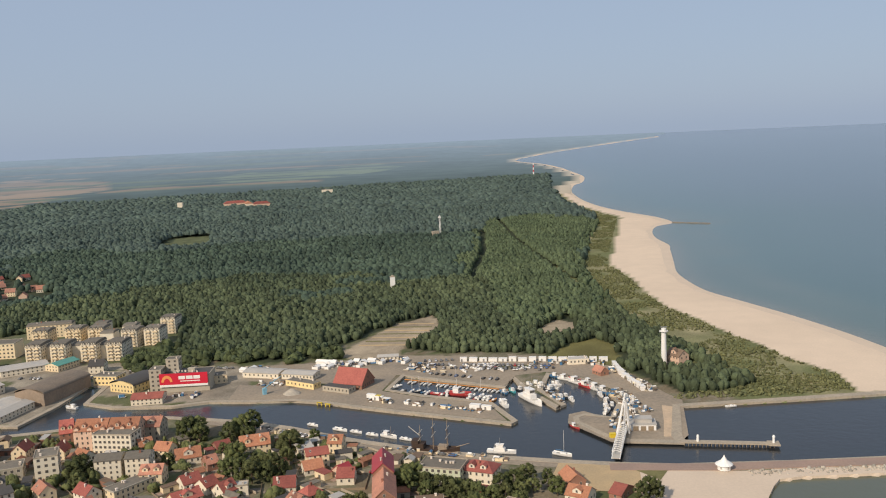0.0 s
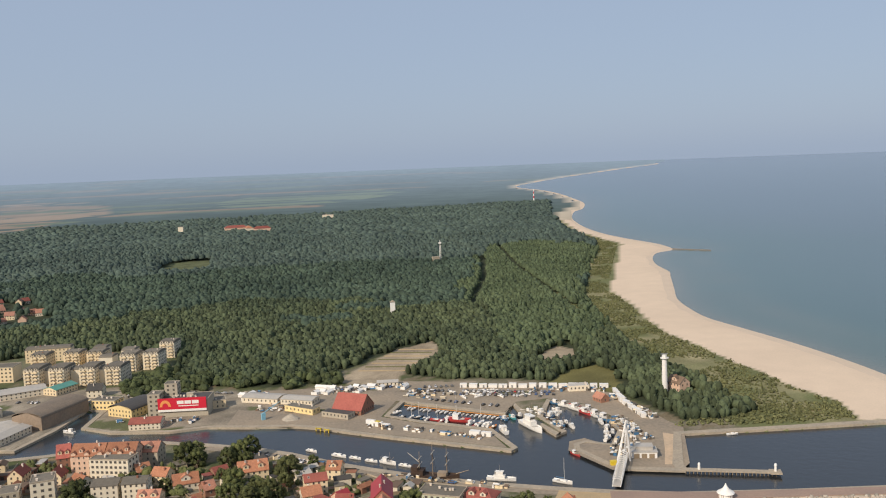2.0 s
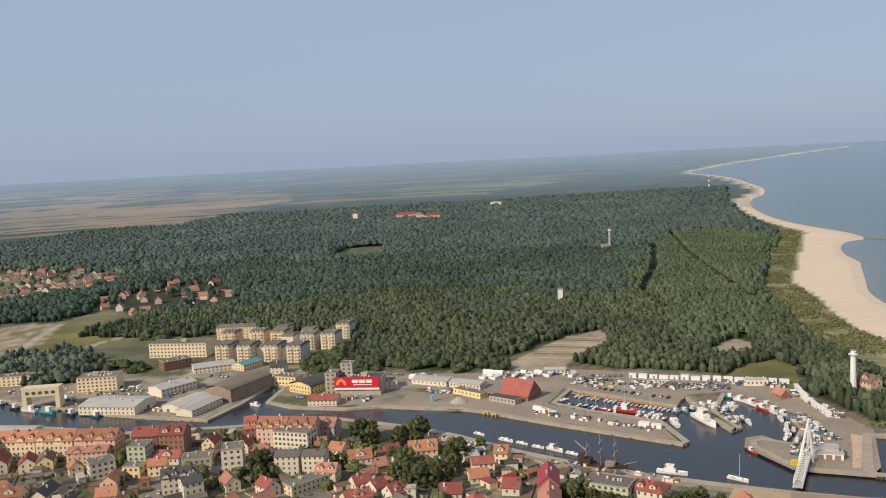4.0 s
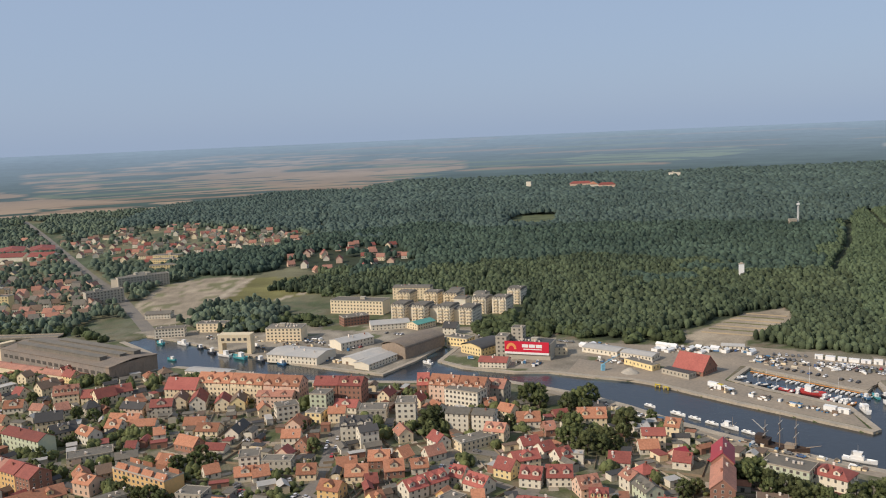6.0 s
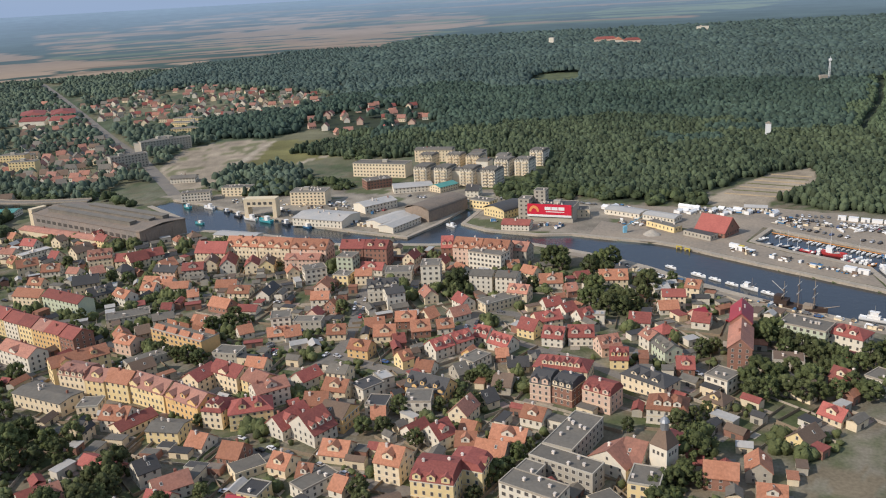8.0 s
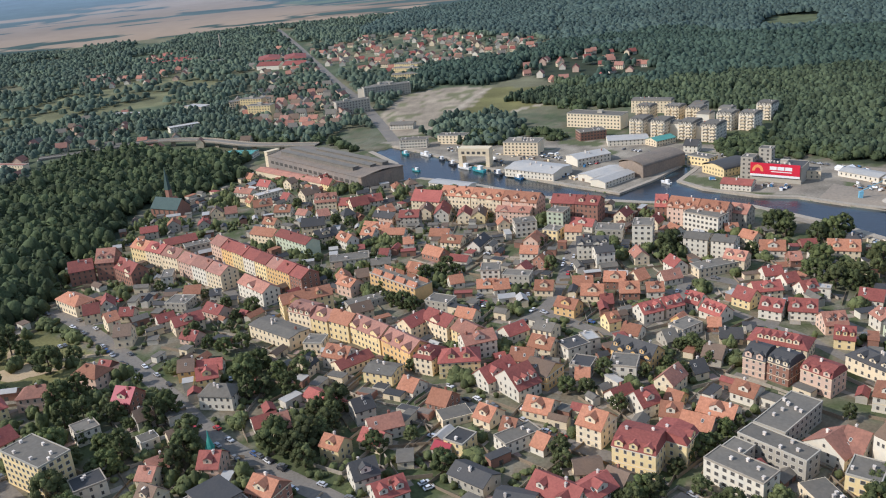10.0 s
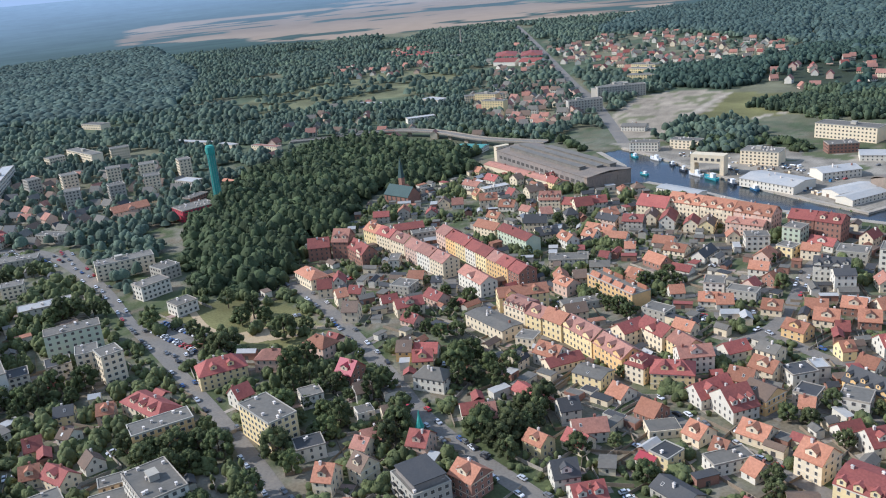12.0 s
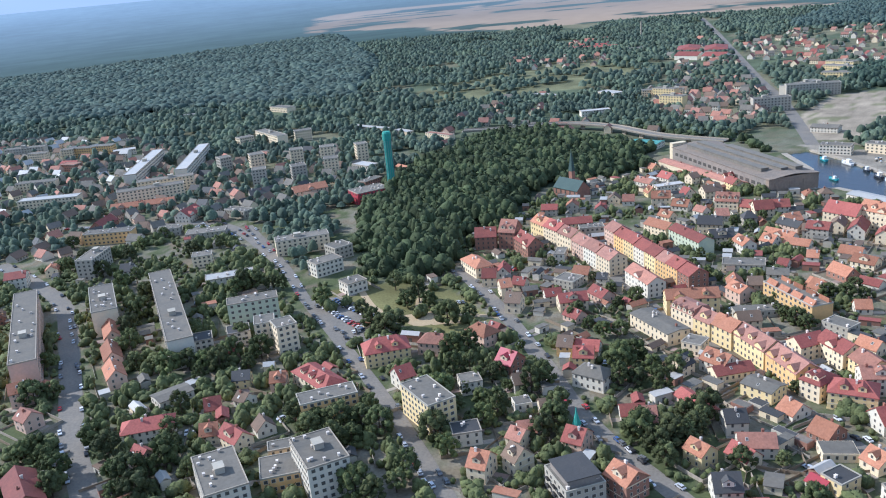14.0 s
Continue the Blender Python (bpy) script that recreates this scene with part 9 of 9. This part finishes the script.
boat("ship", 27, 446, math.degrees(math.atan2(-3.1, 12.4)), 16)
boat("motor", 38, 498, -60, 7)
for x, y, L, kind in ((-84, 502, 6, "motor"), (-66, 491, 7, "motor"), (-56, 486, 6, "motor"), (-46, 480, 6, "motor"), (-36, 475.5, 8, "cutter"), (-26, 470, 6, "motor"), (59, 436, 8, "sail")):
    boat(kind, x, y + 3.0, -31 + rng_boat.uniform(-4, 4), L * 1.4)
for x, y, L, paint in ((-509, 566, 12, "hull_teal"), (-487, 568, 14, "white_paint"), (-463, 561, 11, "hull_dark"), (-444, 551, 13, "hull_dark"), (-426, 544, 15, "white_paint"), (-409, 541, 16, "hull_teal"), (-388, 538, 14, "hull_dark"), (-366, 534, 12, "hull_blue"), (-256, 562, 10, "white_paint"), (-461, 523, 10, "hull_teal")):
    boat("cutter", x, y, 160 + rng_boat.uniform(-12, 12), L, paint)
boat("motor", 172, 506, 5, 7)

# ---- storage sheds and containers round the harbour yard ----
STORE = mesh_of("container", *boxes((-3.1, 3.1, -1.3, 1.3, 0, 2.7), (-3.15, 3.15, -1.35, 1.35, 2.7, 2.8)), M["white_paint"])
for k, (x, y, rot) in enumerate([(12 + 7.4 * i, 636.5 - 1.15 * i, -9) for i in range(15)] + [(121, 606 - 7.5 * i, -88) for i in range(4)] + [(122 + 1.2 * i, 574 - 7.2 * i, -80) for i in range(5)] + [(-150 + 8 * i, 622 - 1.5 * i, -10) for i in range(5)] + [(-48, 548, -30), (-41, 544, -30), (16, 521, -24), (23, 518, -24)]):
    c = thing("storage_shed", x, y, rot + rng_boat.uniform(-3, 3), "small white storage shed on the harbour yard", "shed", "harbour sheds")
    body = piece("body", STORE, c, Matrix.Diagonal((rng_boat.uniform(0.8, 1.1), rng_boat.uniform(0.9, 1.5), rng_boat.uniform(0.85, 1.25), 1)))
    piece("door", mesh_of("door", *boxes((-1.0, 0.1, -1.42, -1.3, 0.05, 2.1))) if k == 0 else shed_door, c, pose(rng_boat.uniform(-1, 1.4), -0.1, 0))
    if k == 0:
        shed_door = c.children[-1].data
        shed_door.materials.append(M["steel"])
# boats laid up ashore
for k in range(16):
    boat("motor", rng_boat.uniform(0, 60), rng_boat.uniform(606, 626), rng_boat.uniform(0, 360), rng_boat.choice((6, 7, 8))).location.z = 0.1
for k in range(8):
    boat("cutter", 113 + rng_boat.uniform(-3, 8), 500 + k * 5.0, rng_boat.uniform(60, 110), 8, rng_boat.choice(("white_paint", "hull_blue", "white_paint"))).location.z = 0.2

# boats close together in the fishing basin and along the platform
for x, y, rot, L, paint in ((60, 560, 115, 9, "white_paint"), (55, 566, 110, 8, "hull_blue"), (98, 556, 70, 9, "white_paint"), (100, 549, 75, 10, "hull_dark"), (80, 585, 150, 9, "white_paint"), (87, 577, 135, 10, "hull_red"), (93, 566, 120, 10, "white_paint"), (98, 540, 95, 9, "white_paint"), (100, 528, 95, 9, "hull_dark"), (97, 515, 100, 9, "white_paint"), (66, 556, 125, 10, "hull_dark"), (70, 560, 140, 9, "white_paint"), (71.5, 538, 110, 10, "hull_blue"), (53, 569, 150, 9, "white_paint"), (58, 571, 160, 10, "white_paint")):
    boat("cutter", x, y, rot, L, paint)
yard_hall = thing("boat_hall", 110.0, 473, -7, "low white boat hall with a flat roof on the platform", "hall")
piece("wall", mesh_of("wall", *boxes((-7, 7, -5, 5, -0.1, 3.4)), M["white_paint"]), yard_hall)
piece("roof", mesh_of("roof", *boxes((-7.4, 7.4, -5.4, 5.4, 3.4, 3.7), (-4.5, 5, -2, 4.5, 3.7, 5.6), (-4.8, 5.3, -2.3, 4.8, 5.6, 5.8))), yard_hall).data.materials.append(ROOFS["white"])
for k in range(3):
    piece("door", mesh_of("door", *boxes((-5.8 + k * 4.2, -2.8 + k * 4.2, -5.15, -5.0, 0.1, 2.6)), M["timber"]), yard_hall)
store_box = thing("equipment_box", 90, 459, 10, "bright yellow equipment box at the platform edge", "box")
piece("body", mesh_of("body", *boxes((-1.6, 1.6, -1.2, 1.2, 0, 2.4)), M["yellow_paint"]), store_box)
piece("lid", mesh_of("lid", *boxes((-1.75, 1.75, -1.35, 1.35, 2.4, 2.6)), M["yellow_paint"]), store_box)


def yard_gear(name, spots, seed, label):
    """Tents, crates, trailers and covered boats that fill the harbour yard, joined."""
    rng = random.Random(seed)
    mats = [M["white_paint"], M["white_paint"], WALLS["cream"], ROOFS["grey"], ROOFS["slate"], ROOFS["brown"], WALLS["grey"], M["hull_blue"]]
    V, F, idx = [], [], []
    for x0, y0, x1, y1, wide, count in spots:
        a = math.degrees(math.atan2(y1 - y0, x1 - x0))
        for k in range(count):
            u = rng.random()
            side = rng.uniform(-wide, wide)
            x, y = x0 + (x1 - x0) * u - math.sin(radians(a)) * side, y0 + (y1 - y0) * u + math.cos(radians(a)) * side
            t = pose(x, y, 0.05, 0, 0, a + rng.choice((0, 90)) + rng.uniform(-8, 8))
            L, D, h = rng.uniform(1.0, 4.2), rng.uniform(0.8, 2.0), rng.uniform(0.6, 2.2)
            v, f = boxes((-L / 2, L / 2, -D / 2, D / 2, 0, h))
            if rng.random() < 0.5:
                rv, rf = roof_shell([(-D / 2 - 0.15, h - 0.1), (0, h + D * 0.3), (D / 2 + 0.15, h - 0.1)], -L / 2 - 0.1, L / 2 + 0.1, 0.12)
            else:
                rv, rf = boxes((-L / 2 - 0.1, L / 2 + 0.1, -D / 2 - 0.1, D / 2 + 0.1, h, h + 0.12))
            for vv, ff in ((v, f), (rv, rf)):
                base = len(V)
                V += [tuple(t @ Vector(q)) for q in vv]
                F += [tuple(i + base for i in q) for q in ff]
                idx += [rng.randrange(len(mats))] * len(ff)
    me = mesh_of(name, V, F, *mats)
    me.polygons.foreach_set("material_index", idx)
    tagged(new(name, me), label, "harbour gear", kind="stuff")


yard_gear("harbour_gear", [(-155, 640, -115, 610, 10, 46), (-140, 600, -110, 592, 6, 16), (-90, 640, -30, 650, 8, 40), (-30, 625, 0, 612, 9, 30), (-60, 552, 20, 515, 3.5, 40), (108, 545, 116, 500, 6, 50), (95, 470, 108, 500, 7, 26), (60, 622, 115, 612, 5, 40), (118, 600, 132, 540, 4, 50), (66, 548, 70, 525, 2.5, 14), (-230, 575, -170, 575, 5, 24), (-420, 570, -300, 545, 6, 40), (-480, 600, -330, 590, 14, 60), (-300, 620, -240, 640, 12, 40), (-40, 458, 30, 432, 2.5, 30), (-140, 508, -70, 476, 3, 20)], 5, "stalls, crates, trailers and covered gear on the quays")

# planted rows across the sandy lot
for k in range(7):
    y0 = 700 + 13 * k
    ribbon("bank", [(-74 + 4.6 * k, y0 + 2), (-24 + 2.2 * k, y0 - 4)], 2.6, 0.25, M["lawn"] if k % 2 else M["plaza_paving"], "low grassy bank across the sandy lot", "bank", False, 0.4)
heap = thing("gravel_heap", -108, 571, 0, "grey heap of gravel on the quay", "gravel heap")
hv, hf = lathe([(7.0, -0.1), (5.4, 0.9), (3.2, 2.2), (1.4, 3.2), (0.2, 3.5)], 14)
hrng = random.Random(3)
hv = [(x * hrng.uniform(0.88, 1.1), y * hrng.uniform(0.7, 0.9), z * hrng.uniform(0.9, 1.05)) for x, y, z in hv]
piece("gravel", mesh_of("gravel", hv, hf, M["rock"]), heap)
for k, (x, y, rot) in enumerate(((-85.5, 546.0, -22), (-79.5, 542.2, -28))):
    rail = thing("dock_fender", x, y, rot, "yellow painted fender frame at the quay edge", "fender", "dock fenders")
    piece("beam", mesh_of("beam", *boxes((-2.0, 2.0, -0.35, 0.35, 0.25, 0.7)), M["yellow_paint"]), rail)
    for px in (-1.6, 1.6):
        piece("post", mesh_of("post", *boxes((px - 0.25, px + 0.25, -0.8, -0.5, -1.4, 1.2)), M["yellow_paint"]), rail)
TENT = mesh_of("canopy", *merged(boxes((-3, 3, -2.5, 2.5, 0.05, 2.3)), roof_shell([(-2.8, 2.2), (0, 3.6), (2.8, 2.2)], -3.2, 3.2, 0.12)), M["white_paint"])
rng_tent = random.Random(14)
for k in range(34):
    u = rng_tent.random()
    x, y = (-152 + 42 * u + rng_tent.uniform(-4, 4), 632 - 24 * u + rng_tent.uniform(-7, 9)) if k < 20 else (-100 + 70 * u, 628 + 22 * rng_tent.random())
    if not clear_of(x, y, 3.0):
        continue
    tent = thing("market_tent", x, y, rng_tent.choice((-20, 70)) + rng_tent.uniform(-8, 8), "white canvas market tent on the harbour yard", "tent", "market tents")
    piece("canopy", TENT, tent, Matrix.Diagonal((rng_tent.uniform(0.7, 1.5), rng_tent.uniform(0.7, 1.2), rng_tent.uniform(0.8, 1.15), 1)))
lorry = thing("lorry", -50, 549.5, -28, "white lorry with a yellow tarpaulin on the quay", "lorry")
piece("box", mesh_of("box", *boxes((-5, 1.6, -1.25, 1.25, 1.0, 3.6)), M["white_paint"]), lorry)
piece("tarpaulin", mesh_of("tarpaulin", *boxes((1.7, 5.2, -1.3, 1.3, 0.9, 3.2)), M["yellow_paint"]), lorry)
piece("cab", mesh_of("cab", *boxes((5.4, 7.3, -1.2, 1.2, 0.6, 2.9)), M["white_paint"]), lorry)
for wx in (-3.8, -2.6, 3.0, 6.3):
    for wy in (-1.1, 1.1):
        piece("wheel", mesh_of("wheel", *tube((wx, wy - 0.15, 0.5), (wx, wy + 0.15, 0.5), 0.5, sides=10), M["tyre"]), lorry)

# ---- cars ----
CAR_PAINTS = [mat(n, c, 0.3, 1.0, 0.05, 0.3, spec=0.5) for n, c in (("car_white", (0.7, 0.7, 0.7)), ("car_silver", (0.45, 0.46, 0.48)), ("car_black", (0.03, 0.03, 0.035)), ("car_red", (0.4, 0.03, 0.03)), ("car_blue", (0.05, 0.1, 0.25)), ("car_grey", (0.15, 0.155, 0.16)))]
CAR_WORDS = ("white", "silver", "black", "red", "blue", "grey")


def car_body(paint):
    prof = [(-2.15, 0.35), (-2.2, 0.75), (-2.05, 0.95), (-1.5, 1.0), (1.0, 0.98), (1.95, 0.82), (2.15, 0.6), (2.15, 0.35)]
    n = len(prof)
    V = [(x, -0.86, z) for x, z in prof] + [(x, 0.86, z) for x, z in prof]
    F = [(i, (i + 1) % n, n + (i + 1) % n, n + i) for i in range(n)] + [tuple(range(n))[::-1], tuple(range(n, 2 * n))]
    return mesh_of("body", V, F, paint)


def cabin_mesh(glass, paint):
    V = [(-1.75, -0.8, 0.98), (1.0, -0.8, 0.98), (1.0, 0.8, 0.98), (-1.75, 0.8, 0.98), (-1.35, -0.64, 1.46), (0.3, -0.64, 1.46), (0.3, 0.64, 1.46), (-1.35, 0.64, 1.46)]
    me = mesh_of("cabin", V, [(4, 5, 6, 7), (0, 1, 5, 4), (1, 2, 6, 5), (2, 3, 7, 6), (3, 0, 4, 7)], paint, glass)
    for p in me.polygons:
        p.material_index = 0 if p.index == 0 else 1
    return me


WHEEL = mesh_of("wheel", *[([(y, z * 0 + x, z) for x, y, z in v], f) for v, f in [tube((-0.1, 0, 0), (0.1, 0, 0), 0.33, sides=10)]][0], M["tyre"])
CARS = [(car_body(p), cabin_mesh(M["glass"], p), w) for p, w in zip(CAR_PAINTS, CAR_WORDS)]
rng_car = random.Random(33)


def car(x, y, rot, z=0.12):
    body, cabin, word = CARS[rng_car.choice((0, 0, 0, 1, 1, 2, 2, 3, 4, 5, 5))]
    root = thing("car", x, y, rot, f"{word} car parked or waiting on the asphalt", "car", "parked cars", z=z)
    piece("body", body, root)
    piece("cabin", cabin, root)
    for wx in (-1.35, 1.35):
        for wy in (-0.8, 0.8):
            piece("wheel", WHEEL, root, pose(wx, wy, 0.33, 0, 0, 0))


def cars_along(p, q, count, turn=90, jitter=0.4, skip=0.15):
    """A row of parked cars between two places; turn: from the row's own way."""
    a = math.degrees(math.atan2(q[1] - p[1], q[0] - p[0]))
    for k in range(count):
        if rng_car.random() < skip:
            continue
        u = (k + 0.5) / count
        car(p[0] + (q[0] - p[0]) * u + rng_car.uniform(-jitter, jitter), p[1] + (q[1] - p[1]) * u + rng_car.uniform(-jitter, jitter), a + turn + rng_car.choice((0, 180)) + rng_car.uniform(-4, 4))


slab("car_park", [(-470, 108), (-466, 124), (-386, 141), (-378, 124), (-405, 106)], 0.07, M["asphalt"], "grey asphalt car park by the park", "car park")
cars_along((-462, 118), (-395, 134), 18)
cars_along((-455, 110), (-408, 118), 12)
cars_along((-440, 108), (-330, 104), 14, 0, skip=0.4)
cars_along((-300, 92), (-250, 86), 7, 0, skip=0.3)
cars_along((-225, 161), (-300, 167), 9, 0, skip=0.5)
cars_along((-330, 172), (-390, 187), 7, 0, skip=0.5)
cars_along((-5, 618), (78, 606), 20)
cars_along((-15, 606), (36, 581), 11)
cars_along((-20, 640), (5, 640), 6)
cars_along((-440, -24), (-560, -24), 10, 0, skip=0.4)
cars_along((-216, 243), (-165, 233), 6, 0, skip=0.3)
slab("car_park", [(-262, 345), (-238, 354), (-227, 326), (-242, 319)], 0.07, M["asphalt"], "small grey asphalt car park between the houses", "car park")
cars_along((-257, 343), (-239, 349), 6)
cars_along((-50, 330), (-60, 345), 5, 0)


def car_fleet(name, rows, seed, label):
    """Parked cars past counting along the streets and yards: body, glass and wheels each, joined."""
    rng = random.Random(seed)
    mats = [*CAR_PAINTS, M["glass"], M["tyre"]]
    V, F, idx = [], [], []
    for x0, y0, x1, y1, turn, gap, fill in rows:
        n = int(math.hypot(x1 - x0, y1 - y0) / gap)
        a = math.degrees(math.atan2(y1 - y0, x1 - x0))
        for k in range(n):
            if rng.random() > fill:
                continue
            x, y = x0 + (x1 - x0) * (k + 0.5) / n + rng.uniform(-0.5, 0.5), y0 + (y1 - y0) * (k + 0.5) / n + rng.uniform(-0.5, 0.5)
            if not clear_of(x, y, 1.5):
                continue
            t = pose(x, y, 0.2, 0, 0, a + turn + rng.choice((0, 180)) + rng.uniform(-5, 5))
            paint = rng.choice((0, 0, 0, 1, 1, 1, 2, 2, 3, 4, 5, 5, 5))
            body, cabin, _ = CARS[paint]
            for me, own in ((body, None), (cabin, True)):
                base = len(V)
                V += [tuple(t @ v.co) for v in me.vertices]
                F += [tuple(i + base for i in p.vertices) for p in me.polygons]
                idx += [paint if own is None or p.index == 0 else 6 for p in me.polygons]
            for wx in (-1.35, 1.35):
                for wy in (-0.8, 0.8):
                    base = len(V)
                    V += [tuple(t @ (v.co + Vector((wx, wy, 0.33)))) for v in WHEEL.vertices]
                    F += [tuple(i + base for i in p.vertices) for p in WHEEL.polygons]
                    idx += [7] * len(WHEEL.polygons)
    me = mesh_of(name, V, F, *mats)
    me.polygons.foreach_set("material_index", idx)
    tagged(new(name, me), label, "cars", kind="stuff")


fleet = [(-30, 632, 75, 612, 90, 2.7, 0.8), (-25, 624, 70, 601, 90, 2.7, 0.5), (-100, 640, -40, 645, 90, 2.8, 0.6), (-240, 660, -150, 640, 0, 5, 0.5), (-400, 600, -320, 590, 90, 3, 0.6), (-330, 640, -260, 630, 90, 3, 0.6), (-130, 505, -60, 470, 90, 3.0, 0.6), (-30, 452, 40, 427, 0, 5.5, 0.5), (-240, 312, -260, 330, 90, 2.8, 0.7)]
for line, width in ROADS[:5] + ROADS[6:8]:
    for p, q in zip(line, line[1:]):
        d = Vector((q[0] - p[0], q[1] - p[1])).normalized() * (width / 2 - 0.9)
        fleet += [(p[0] - d.y, p[1] + d.x, q[0] - d.y, q[1] + d.x, 0, 6.2, 0.30), (p[0] + d.y, p[1] - d.x, q[0] + d.y, q[1] - d.x, 0, 6.2, 0.26)]
# yards behind the houses
rng_yard = random.Random(91)
for _ in range(150):
    x, y = rng_yard.uniform(-560, 0), rng_yard.uniform(-40, 470)
    if in_poly(TOWN, x, y) and clear_of(x, y, 2.6) and not in_poly(PARK_WOOD, x, y) and off_street(x, y, 2):
        a = radians(nearest_turn(x, y))
        fleet.append((x, y, x + math.cos(a) * 6, y + math.sin(a) * 6, 90, 2.8, 0.8))
car_fleet("parked_cars", fleet, 8, "cars in all colours parked along streets, yards and quays")
